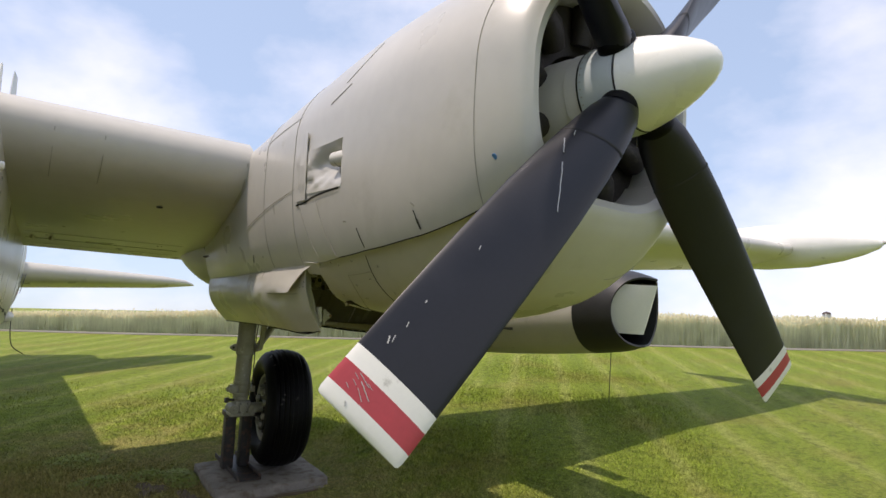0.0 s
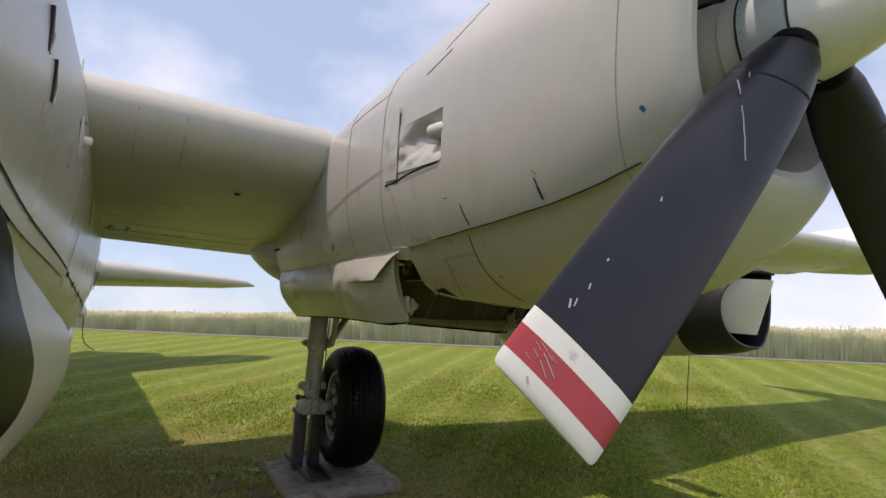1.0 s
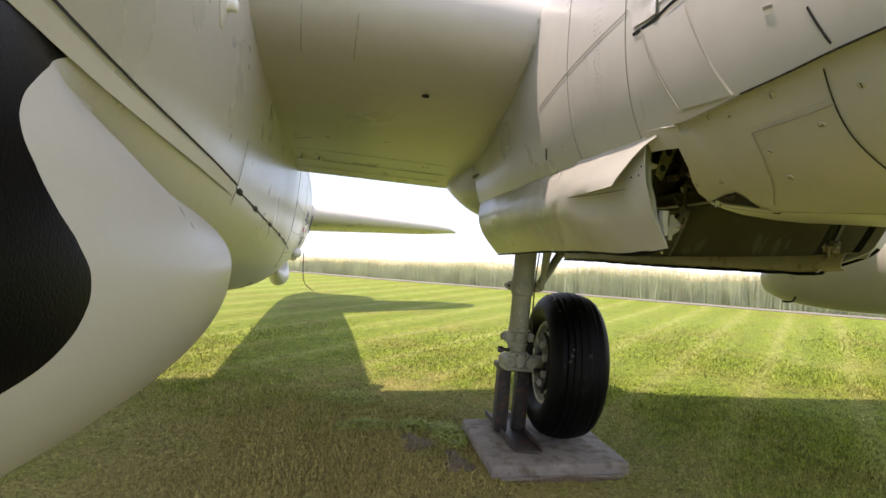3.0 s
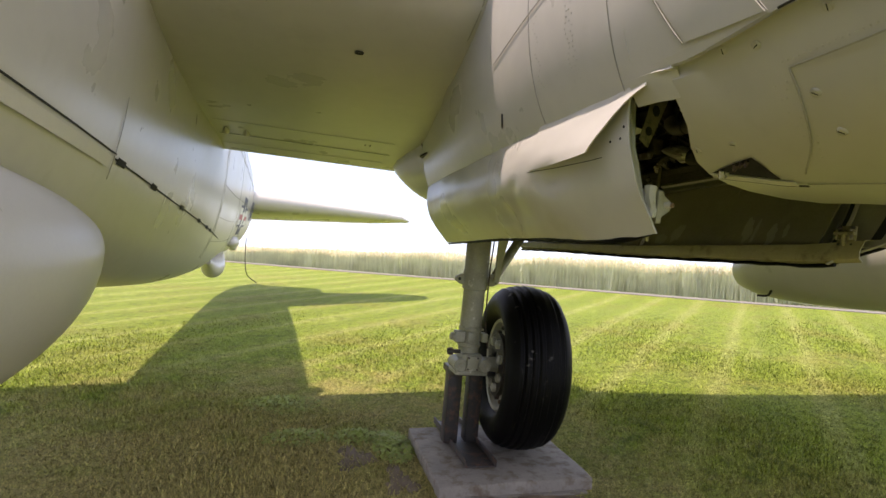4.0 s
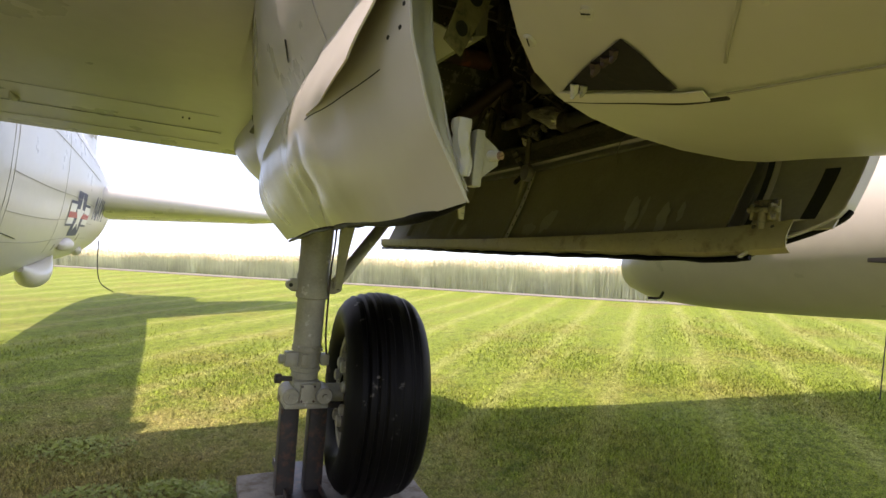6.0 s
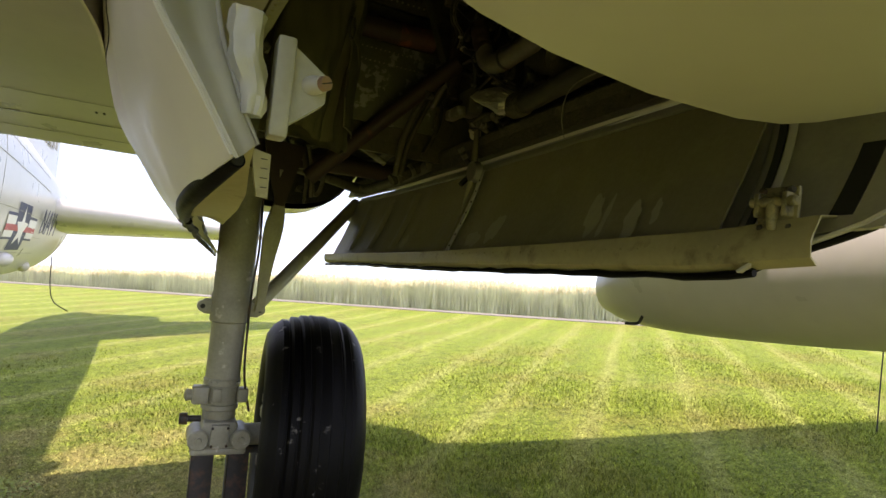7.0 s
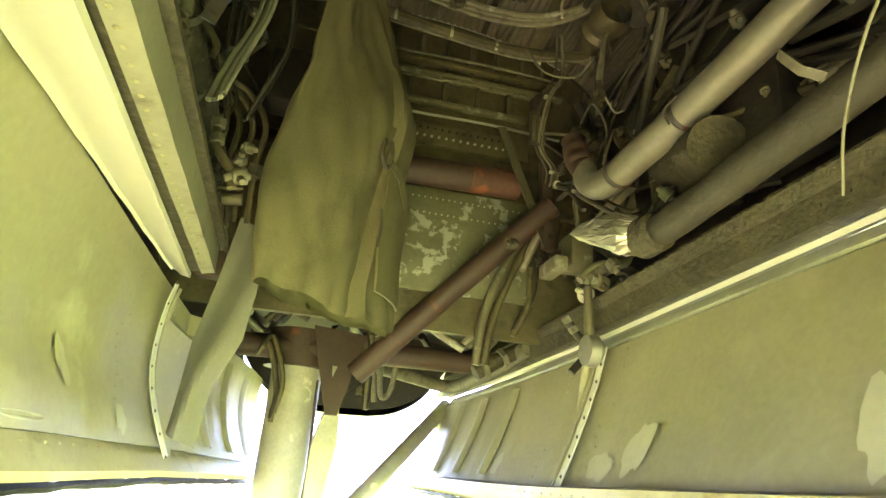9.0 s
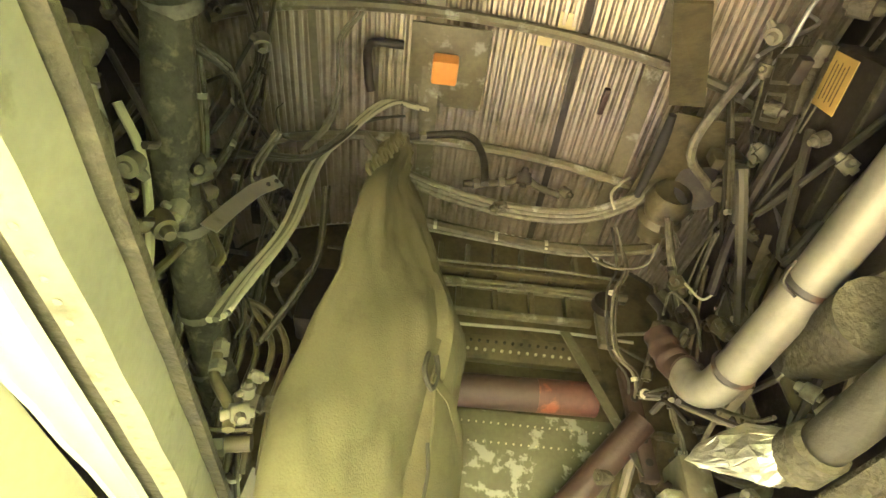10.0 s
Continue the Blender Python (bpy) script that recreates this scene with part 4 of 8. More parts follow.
# port engine nacelle
NAC = [  # y, half width, up, down
    (1.30, 0.66, 0.66, 0.72), (1.36, 0.73, 0.73, 0.84), (1.55, 0.82, 0.82, 1.04), (1.8, 0.87, 0.87, 1.20), (2.2, 0.905, 0.92, 1.31), (2.7, 0.92, 0.92, 1.37), (3.2, 0.925, 0.88, 1.37), (3.7, 0.93, 0.80, 1.34),
    (4.3, 0.945, 0.66, 1.34), (5.0, 0.935, 0.47, 1.40), (5.8, 0.91, 0.36, 1.44), (6.6, 0.84, 0.3, 1.46), (7.5, 0.74, 0.25, 1.47)]
NAC_AFT = [(7.5, 0.74, 0.2, 1.29), (8.0, 0.79, 0.15, 1.30), (8.5, 0.84, 0.1, 1.24), (9.0, 0.87, 0.0, 1.10), (9.4, 0.80, -0.3, 0.96), (9.9, 0.36, -0.6, 0.86), (10.2, 0.05, -0.7, 0.82)]
# wheel-bay doors: y, hinge x, z, lower edge x, z
DOOR_L = [(3.75, -0.755, 2.56, -0.585, 2.058), (3.85, -0.756, 2.557, -0.613, 2.036), (4.0, -0.758, 2.55, -0.634, 2.021), (4.2, -0.760, 2.545, -0.634, 2.014), (4.6, -0.765, 2.535, -0.625, 2.015), (5.5, -0.748, 2.495, -0.56, 1.995), (6.5, -0.695, 2.468, -0.455, 1.955), (7.42, -0.605, 2.455, -0.365, 1.92)]
DOOR_R = [(3.66, 0.715, 2.535, 0.48, 2.045), (4.0, 0.71, 2.522, 0.475, 2.01), (4.6, 0.695, 2.498, 0.475, 1.995), (5.5, 0.665, 2.452, 0.47, 1.972), (6.5, 0.655, 2.432, 0.47, 1.958), (7.42, 0.645, 2.425, 0.468, 1.935)]
NZ, HINGE, LOWN = 3.6, 43.0, 3.0
NAC_ROWS = smooth_rows(NAC, 5)


def fold_at(y):
    """Degrees round at which the chin steps in under the cowl's side panels."""
    return float(np.interp(y, (1.45, 1.6, 1.79, 2.2, 2.65, 3.05, 3.4, 3.6), (128.0, 126.0, 124.6, 124.1, 124.6, 126.4, 129.2, 129.8)))


def nac_at(w, up, down, y, s):
    """A point of the nacelle, s degrees round from the top; minus is the side towards the fuselage."""
    q = -1 if s < 0 else 1
    s = abs(s)
    f = fold_at(y)
    sunk = 0.030 * ease(f + 0.05, f + 0.6, s) * ease(1.45, 1.75, y) * (1 - ease(3.42, 3.60, y)) * (1 - ease(134, 168, s))
    w, down = w - sunk, down - sunk
    if s <= 90:
        return Vector((q * w * math.sin(radians(s)), y, NZ + up * math.cos(radians(s))))
    a = radians(s - 90)
    return Vector((q * w * max(0.0, math.cos(a)) ** (2 / LOWN), y, NZ - down * math.sin(a) ** (2 / LOWN)))


def nac_surf(y, s, proud=0.0):
    r = lerp_rows(NAC_ROWS, y)
    return nac_at(r[1] + proud, r[2] + proud, r[3] + proud, y, s)


ANG = [-(90 + HINGE) + k * (180 + 2 * HINGE) / 52 for k in range(53)]
LOW_ANG = [90 + HINGE + k * (90 - HINGE) / 8 for k in range(1, 8)] + [180.0] + [-(180 - k * (90 - HINGE) / 8) for k in range(1, 8)]


def nac_ring(y, w, up, down, bottom=True):
    f = fold_at(y)
    fold = [f + 2.2, f + 0.65, f + 0.02, f - 0.6, f - 2.5]
    ring = [ANG[0]] + [-a for a in fold] + ANG[3:-3] + fold[::-1] + [ANG[-1]]
    return [nac_at(w, up, down, y, s) for s in (ring + LOW_ANG if bottom else ring)]


front_rows = [r for r in NAC_ROWS if r[0] <= 3.7001]
mid_rows = [r for r in NAC_ROWS if r[0] >= 3.6999]
lip_rows = [r for r in front_rows if r[0] <= 1.56]
HOLE_Y, HOLE_S = (2.9, 3.5), (ANG[6], ANG[8])


def mouth(ring):
    """Cuts the rear edge of the cowl forward beside the chin, on the inboard side."""
    out = []
    for x, y, z in ring:
        g = ease(2.28, 2.47, z) if x < 0 and z < nac_surf(3.7, -132.5).z else 0.0
        back = 0.05 * ease(-0.45, 0.1, x) * (1 - ease(2.30, 2.5, z))
        out.append(Vector((x, y + (back - 0.16 * g) * max(0.0, (y - 3.3) / 0.4), z)))
    return out


bm = skin([mouth(nac_ring(*r)) for r in front_rows if r[0] >= 1.549], True)
bm.verts.ensure_lookup_table()
gone = []
for f in bm.faces:
    c = f.calc_center_median()
    if HOLE_Y[0] < c.y < HOLE_Y[1] and c.x < 0 and nac_surf(c.y, HOLE_S[0]).z < c.z < nac_surf(c.y, HOLE_S[1]).z:
        gone.append(f)
bmesh.ops.delete(bm, geom=gone, context="FACES")
cowl = part("engine_cowl", thicken(bm, 0.025), PAINT, plane)
inner = [(1.62, 0.60, 0.60, 0.62), (1.45, 0.585, 0.585, 0.60), (1.34, 0.595, 0.595, 0.62), (1.30, 0.625, 0.625, 0.67)]
part("cowl_lip", skin([nac_ring(*r) for r in inner] + [nac_ring(*r) for r in lip_rows], True), PAINT, plane, "rounded intake lip of the engine cowl")
part("engine_face", turned([(1.62, 0.30), (1.62, 0.72), (1.75, 0.72), (1.78, 0.3)], 48, "Y", (0, 0, NZ)), DARK, plane)
for k in range(9):
    a = 2 * math.pi * k / 9 + 0.2
    part("cylinder_head", tube([(0.36 * math.cos(a), 1.60, NZ + 0.36 * math.sin(a)), (0.5 * math.cos(a), 1.56, NZ + 0.5 * math.sin(a)), (0.6 * math.cos(a), 1.58, NZ + 0.6 * math.sin(a))], [0.07, 0.085, 0.07], 12, steps=2), DARK, plane)


def side_ring(y, w, up, down):
    """The open nacelle section over the wheel bay."""
    edge = -(90 + HINGE)
    return [nac_at(w, up, down, y, edge + (90 + HINGE - edge) * k / 52) for k in range(53)]


skin_mid = part("nacelle_skin", thicken(skin([side_ring(*r) for r in mid_rows], False), 0.02), PAINT, plane)
part("nacelle_tail", skin([nac_ring(*r) for r in smooth_rows(NAC_AFT, 4)], True, (False, True)), PAINT, plane)
# chin: rear wall round the front of the wheel bay
ring_out, ring_in = mouth(nac_ring(*front_rows[-1])), mouth(nac_ring(3.70, 0.905, 0.775, 1.315))
part("chin_rim", skin([ring_out, ring_in, mouth(nac_ring(3.62, 0.83, 0.72, 1.25))], True), DARK, plane)


def nac_line(name, pts, width, mat, parent, proud=0.003):
    """A joint, strip or mark that lies on the nacelle: points of (y, degrees round)."""
    dense = smooth_rows(pts, 6)
    line = [nac_surf(y, s, proud) for y, s in dense]
    outs = [(nac_surf(y, s, 0.1) - nac_surf(y, s, 0.0)) for y, s in dense]
    return part(name, ribbon(line, width * (0.62 if name == "panel_line" else 1.0), outs), mat, parent, smooth=False)


nac_line("panel_line", [(1.56, s) for s in range(-170, 171, 20)], 0.007, SEAMPALE, cowl)
nac_line("panel_gap", [(y, -fold_at(y)) for y in (1.50, 1.6, 1.79, 2.0, 2.2, 2.45, 2.65, 2.85, 3.05)], 0.007, SEAM, cowl)
nac_line("panel_gap", [(y, -fold_at(y) - 0.2) for y in (3.0, 3.1, 3.2, 3.3, 3.4, 3.55)], 0.010, SEAMPALE, cowl)
nac_line("panel_line", [(2.72, -127.5), (2.72, -140), (2.68, -152), (2.62, -165)], 0.006, SEAM, cowl)
nac_line("panel_line", [(3.10, -137), (3.11, -145), (3.16, -154), (3.28, -163)], 0.008, SEAMPALE, cowl)
nac_line("panel_line", [(3.10, -137), (2.9, -136), (2.72, -135)], 0.008, SEAMPALE, cowl)
nac_line("vent_slot", [(2.05, -115.5), (2.04, -117), (2.035, -118.5)], 0.006, SEAM, cowl)
nac_line("vent_slot", [(2.03, -118.5), (2.01, -122.3)], 0.014, SEAM, cowl)
nac_line("vent_slot", [(2.06, -113), (2.03, -114.3)], 0.010, SEAMPALE, cowl)
nac_line("vent_slot", [(2.71, -116), (2.65, -123.3)], 0.008, SEAM, cowl)
nac_line("panel_line", [(3.0, -72), (2.8, -64), (2.7, -56)], 0.006, SEAMPALE, cowl)
nac_line("cowl_hatch", [(2.88, -113), (2.84, -113.2)], 0.012, SEAMPALE, cowl)
part("fastener_dot", tube([nac_surf(1.46, -112), nac_surf(1.46, -112, 0.004)], 0.017, 14, steps=1), BLUE, cowl, "blue paint dot")
for y in (3.78, 4.45):
    nac_line("panel_line", [(y, s) for s in range(-132, -39, 13)], 0.006, SEAMPALE, skin_mid)
nac_line("panel_line", [(3.75, -100), (4.4, -104), (4.95, -108)], 0.006, SEAMPALE, skin_mid)
nac_line("panel_line", [(3.75, -76), (4.2, -79), (4.45, -82)], 0.006, SEAMPALE, skin_mid)
nac_line("drain_slot", [(4.9, -122), (4.95, -126)], 0.010, SEAM, skin_mid)


def rivets(pts, parent, r=0.006):
    """Domed rivet heads on the nacelle, joined into one row."""
    bm = bmesh.new()
    for y, s in pts:
        c = nac_surf(y, s)
        n = (nac_surf(y, s, 0.1) - c).normalized()
        u = n.orthogonal().normalized()
        v = n.cross(u)
        ring = [bm.verts.new(c + r * (u * math.cos(a) + v * math.sin(a)) - n * 0.001) for a in [2 * math.pi * k / 7 for k in range(7)]]
        top = bm.verts.new(c + n * r * 0.5)
        for k in range(7):
            bm.faces.new((ring[k], ring[(k + 1) % 7], top))
    return tagged(part("rivet", bm, PAINT, parent), kind="stuff")


rivets([(4.05 + 0.012 * math.sin(k * 9.1), -84 - k * 1.1) for k in range(38)], skin_mid)
rivets([(4.09 + 0.012 * math.sin(k * 7.3), -84 - k * 1.1) for k in range(38)], skin_mid)
rivets([(4.38 + 0.02 * math.sin(k * 5.1), -86 - k * 1.1) for k in range(34)], skin_mid)
rivets([(3.12 - 0.018 * k, -135.8 + 0.1 * k) for k in range(22)], cowl, 0.005)
rivets([(3.14 + 0.012 * math.sin(k * 4.7), -138 - k * 1.6) for k in range(12)] + [(3.17 + 0.01 * math.sin(k * 3.1), -140 - k * 3.0) for k in range(7)], cowl, 0.005)
rivets([(3.63 - 0.02 * k, -128.4 + 0.1 * k) for k in range(16)], cowl, 0.004)


def fastener(y, s):
    """A countersunk slotted panel screw."""
    c = nac_surf(y, s, 0.001)
    n = (nac_surf(y, s, 0.1) - nac_surf(y, s)).normalized()
    m = Matrix.Translation(c) @ n.to_track_quat("Z", "Y").to_matrix().to_4x4()
    ob = part("panel_screw", turned([(-0.002, 0.016), (0.001, 0.015), (0.0012, 0.0135), (-0.0005, 0.013), (0.0025, 0.011), (0.003, 0.0)], 18, "Z"), PAINT, cowl)
    ob.matrix_basis = m
    part("screw_slot", box((0, 0, 0.0032), (0.018, 0.003, 0.001), 0, Matrix.Rotation(y * 9.0, 4, "Z")), SEAM, ob)


for y, a in ((3.50, -146), (3.42, -136), (3.30, -130.5), (3.18, -131.5), (3.06, -143), (2.80, -139), (3.44, -152), (2.95, -129.5), (2.62, -133), (2.60, -148), (3.60, -152), (3.05, -152)):
    fastener(y, a)

# exhaust outlet: a dented dish behind the edge of the cowl panel, with a stub pipe in it
def dish():
    rows = []
    for y in np.linspace(HOLE_Y[0], HOLE_Y[1], 21):
        v = (y - HOLE_Y[0]) / (HOLE_Y[1] - HOLE_Y[0])
        line = []
        for k in range(15):
            u = k / 14
            deep = 0.15 * (1 - v) ** 1.4 * math.exp(-((u - 0.62) / 0.26) ** 2) * math.sin(math.pi * u) ** 0.5 + 0.012 * (1 - v) * math.sin(math.pi * u) + (0.020 * noise.noise(Vector((u * 4, v * 5, 2))) + 0.030 * abs(noise.noise(Vector((u * 3 + v * 2, v * 4 - u, 5)))) + 0.009 * noise.noise(Vector((u * 9, v * 11, 6)))) * math.sin(math.pi * u)
            line.append(nac_surf(y, HOLE_S[0] + (HOLE_S[1] - HOLE_S[0]) * u, 0.004 - deep))
        rows.append(line)
    back = [nac_surf(HOLE_Y[0], HOLE_S[0] + (HOLE_S[1] - HOLE_S[0]) * k / 14, -0.004) for k in range(15)]
    return skin([back] + rows, False)


outlet = part("exhaust_outlet", thicken(dish(), 0.004), PAINT, plane, "dented sheet-metal exhaust outlet with a stub pipe")
p = nac_surf(HOLE_Y[0], -95.5, -0.035)
part("stub_pipe", tube([p + Vector((0.06, -0.12, 0.0)), p + Vector((0.01, 0.02, 0.0)), p + Vector((-0.015, 0.15, 0.0))], [0.05, 0.055, 0.052], 20), PAINT_PALE, outlet)
part("pipe_mouth", tube([p + Vector((-0.015, 0.148, 0.0)), p + Vector((-0.016, 0.153, 0.0))], 0.043, 18, steps=1), SEAM, outlet)
part("pipe_band", tube([p + Vector((0.0, 0.09, 0.0)), p + Vector((-0.002, 0.10, 0.0))], 0.0575, 20, steps=1), SEAMPALE, outlet)
rows = [[nac_surf(y, s, 0.010 + 0.012 * noise.noise(Vector((y * 7, s * 0.22, 0))) + 0.005 * noise.noise(Vector((y * 19, s * 0.5, 3)))) for s in np.linspace(-90, -104, 15)] for y in np.linspace(HOLE_Y[1] - 0.005, 3.70, 12)]
part("outlet_plate", thicken(skin(rows, False), 0.004), PAINT, outlet)
nac_line("outlet_gap", [(3.70, -105.3), (3.52, -104.8), (3.36, -103.6), (3.15, -102.9), (2.93, -102.6)], 0.014, SEAM, outlet, 0.005)
nac_line("outlet_gap", [(3.18, -80), (3.02, -77), (2.9, -74.5)], 0.006, SEAMPALE, outlet, 0.004)
part("side_strap", thicken(skin([[nac_surf(y - 0.0105 * (abs(a) - 105), a, 0.006) for a in np.linspace(-105.5, -126.0, 16)] for y in np.linspace(3.31, 3.62, 6)], False), 0.004), PAINT, outlet)
for y in (3.63, 3.30):
    nac_line("panel_line", [(y, -105), (y - 0.105, -115), (y - 0.22, -126)], 0.007, SEAMPALE, outlet, 0.009)

# corner of skin between the cowl's rear edge and the door's hinge line
corner = [[nac_surf(y, -129.5 - (7.5 - 0.7 * ease(3.50, 3.62, y)) * v, 0.003) for v in np.linspace(0, 1, 10)] for y in np.linspace(3.49, 3.73, 10)]
part("mouth_corner", thicken(skin(corner, False), 0.008), PAINT, cowl)

# torn triangular opening at the rear of the chin, over a pale lip; its shade is a dark sheet on the skin
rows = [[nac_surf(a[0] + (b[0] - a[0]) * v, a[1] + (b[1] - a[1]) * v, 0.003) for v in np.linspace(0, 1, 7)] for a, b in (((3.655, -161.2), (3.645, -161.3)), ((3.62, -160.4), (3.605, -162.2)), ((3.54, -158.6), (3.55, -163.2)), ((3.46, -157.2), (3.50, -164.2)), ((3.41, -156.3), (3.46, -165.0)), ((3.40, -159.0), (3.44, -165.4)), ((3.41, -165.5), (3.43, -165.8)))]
opening = part("chin_opening", skin(rows, False), HOLESHADE, cowl, "torn opening in the chin panel, its inner shade painted as a dark sheet")
for y, a, l, w in ((3.60, -160.6, 0.030, 0.010), (3.585, -161.3, 0.022, 0.008), (3.50, -158.3, 0.024, 0.012), (3.47, -157.9, 0.018, 0.010), (3.44, -157.4, 0.022, 0.009), (3.62, -161.5, 0.014, 0.008)):
    q = nac_surf(y, a, 0.004)
    part("torn_tab", tube([q, q + Vector((0.004, 0.006, -l * 0.5)), q + Vector((-0.003, 0.004, -l))], [w, w * 0.8, w * 0.3], 6, steps=2), (PAINT_PALE, STRUT, RUST)[int(y * 100) % 3], opening)
nac_line("chin_lip", [(3.665, -161.8), (3.60, -163.4), (3.52, -164.9), (3.43, -166.6), (3.37, -167.2)], 0.028, PAINT_PALE, opening, 0.008)
nac_line("chin_gap", [(3.67, -162.6), (3.60, -164.4), (3.51, -166.2), (3.43, -167.8), (3.34, -168.2)], 0.008, SEAM, opening, 0.009)
nac_line("panel_line", [(3.34, -167.8), (3.18, -168), (3.0, -169), (2.8, -171)], 0.006, SEAMPALE, opening, 0.004)


# wheel-bay doors
def door_point(rows, s, y, u, proud=0.0, whole=False):
    """u: 0 at the hinge, 1 at the lower edge. s: the outward side."""
    r = lerp_rows(rows, y)
    b = (0.10 if s < 0 else 0.05) * math.sin(math.pi * min(1, 0.04 + u * 0.96))
    x, z = r[1] + (r[3] - r[1]) * u, r[2] + (r[4] - r[2]) * u
    if s < 0:  # the inboard door is knocked in below a crease at its front
        if not whole:
            b *= 0.52 + 0.48 * ease(3.95, 4.50, y)
        b -= 0.030 * math.exp(-((y - 4.35) / 0.14) ** 2 - ((u - 0.50) / 0.13) ** 2) + 0.016 * math.exp(-((y - 4.9) / 0.35) ** 2 - ((u - 0.75) / 0.12) ** 2)
        b -= 0.008 * math.exp(-((y - 4.62 - 0.3 * u) / 0.05) ** 2) * ease(0.35, 0.5, u)
        b += 0.005 * noise.noise(Vector((y * 4, u * 5, 0))) + 0.003 * math.sin(y * 26) * math.exp(-((u - 0.72) / 0.10) ** 2 - ((y - 4.8) / 0.5) ** 2)
    else:
        b += 0.004 * noise.noise(Vector((y * 3, u * 4, 5)))
    return Vector((x + s * (b + proud), y, z))


def dome_heads(pts, out, r, mat, parent):
    """Rivet heads at points that share one outward direction, joined into one row."""
    bm = bmesh.new()
    n = Vector(out).normalized()
    a1 = n.orthogonal().normalized()
    a2 = n.cross(a1)
    for q in pts:
        ring = [bm.verts.new(q + r * (a1 * math.cos(a) + a2 * math.sin(a)) - n * 0.001) for a in [2 * math.pi * j / 7 for j in range(7)]]
        tip = bm.verts.new(q + n * r * 0.6)
        for j in range(7):
            bm.faces.new((ring[j], ring[(j + 1) % 7], tip))
    return tagged(part("rivet", bm, mat, parent), kind="stuff")


def door_flat(s, u):
    """How far the inner skin stands in from the outer one: the inboard door is a deep box at its hinge."""
    return 0.045 * math.sin(math.pi * u) + 0.128 * (1 - u) ** 1.3 if s < 0 else 0.03 * math.sin(math.pi * u)


def door(rows, s, y0, y1):
    out = [[door_point(rows, s, max(y, y0 + (0.24 * ease(0.72, 1.0, u) ** 1.6 if s > 0 else 0)), u) for u in np.linspace(0, 1, 33)] for y in np.linspace(y0, y1, 90)]
    ob = part("gear_door", thicken(skin(out, False), 0.003 if s < 0 else 0.006), PAINT, plane, "open wheel-bay door hanging from its hinge")
    flat = lambda u: door_flat(s, u)
    inner = y0 + (0.36 if s > 0 else 0.22)
    lining = [[door_point(rows, s, y, u, -0.022 - 0.006 * ease(0.0, 1.0, math.sin(y * 8.2) ** 8) - flat(u)) for u in np.linspace(0.0 if s < 0 else 0.03, 0.86, 20)] for y in np.linspace(inner, y1 - 0.04, 70)]
    if s < 0:
        lining = [[Vector((min(q.x, -0.632) if k < 4 and q.y < 5.9 else q.x, q.y, q.z)) for k, q in enumerate(line)] for line in lining]
    part("door_lining", thicken(skin(lining, False), 0.006), DOORIN if s < 0 else DOORSHADED, ob, "yellowish inner skin with pale worn patches")
    foot = lambda y: 0.85 if s < 0 else float(np.interp(y, (3.8, 4.6, 6.0), (0.785, 0.82, 0.85)))
    # folded lower flange with its rivets, and the ragged black rubber seal below
    flange = [[door_point(rows, s, y, foot(y), -0.040)] + [door_point(rows, s, y, u, -d) for u, d in (((foot(y) + 0.012, 0.088), (0.90, 0.075), (0.965, 0.048), (0.995, 0.016)) if s > 0 else ((foot(y) + 0.012, 0.062), (0.90, 0.064), (0.965, 0.055), (0.995, 0.03)))] for y in np.linspace(y0 + (0.10 if s > 0 else 0.26), y1, 40)]
    part("lower_flange", thicken(skin(flange, False), 0.004), FLANGE, ob, "yellowish folded lower flange")
    dome_heads([door_point(rows, s, y, 0.885, -0.080 if s > 0 else -0.065) for y in np.arange(y0 + 0.3, y1 - 0.1, 0.06)], (-s, 0, 0.3), 0.0042, FLANGE, ob)
    rng = np.random.default_rng(21)
    seal = [door_point(rows, s, y, 1.0, -0.02) + Vector((0, 0, -0.008 + 0.004 * rng.random())) for y in np.linspace(y0 + (0.22 if s > 0 else 0.7), y1, 60)]
    part("edge_seal", tube(seal, [0.007 + 0.004 * rng.random() for _ in seal], 8, steps=1), RUBBER, ob, "cracked black rubber edge seal")
    top = [door_point(rows, s, y, 0.0, -0.01) for y in np.linspace(y0, y1, 10)]
    part("hinge_rod", tube(top, 0.009, 8, steps=2), STRUT, ob)
    if s > 0:
        part("hinge_leaf", thicken(skin([[door_point(rows, s, y, 0.0, -0.006), door_point(rows, s, y, 0.0, 0.016) + Vector((0, 0, 0.036))] for y in np.linspace(y0 + 0.1, y1, 24)], False), 0.003), STRUT, ob, "grey hinge leaf")
    # the bare cross bar and the pressed ribs behind it
    line = [door_point(rows, s, 5.48 + 0.10 * u if s < 0 else 5.41 - 0.03 * u, u, -0.044 - flat(u)) for u in np.linspace(0.03, 0.90, 9)]
    bar = part("rib_bar", ribbon(line, 0.035, Vector((-s, 0, -0.1))), PAINT_PALE, ob)
    part("rib_bar", ribbon([q + Vector((0, 0.05, 0)) for q in line], 0.028, Vector((-s, 0, -0.1))), DOORIN, ob)
    dome_heads([q + Vector((-s * 0.003, -0.008, 0)) for q in line], (-s, 0, 0), 0.006, STEEL, bar)
    for y in (6.15, 6.55, 6.95):
        rows2 = [[door_point(rows, s, y + d, u, -0.028 - h - flat(u)) for d, h in ((-0.05, 0.0), (-0.02, 0.016), (0.02, 0.016), (0.05, 0.0))] for u in np.linspace(0.10, 0.80, 9)]
        part("rib", skin(rows2, False), DOORIN, ob)
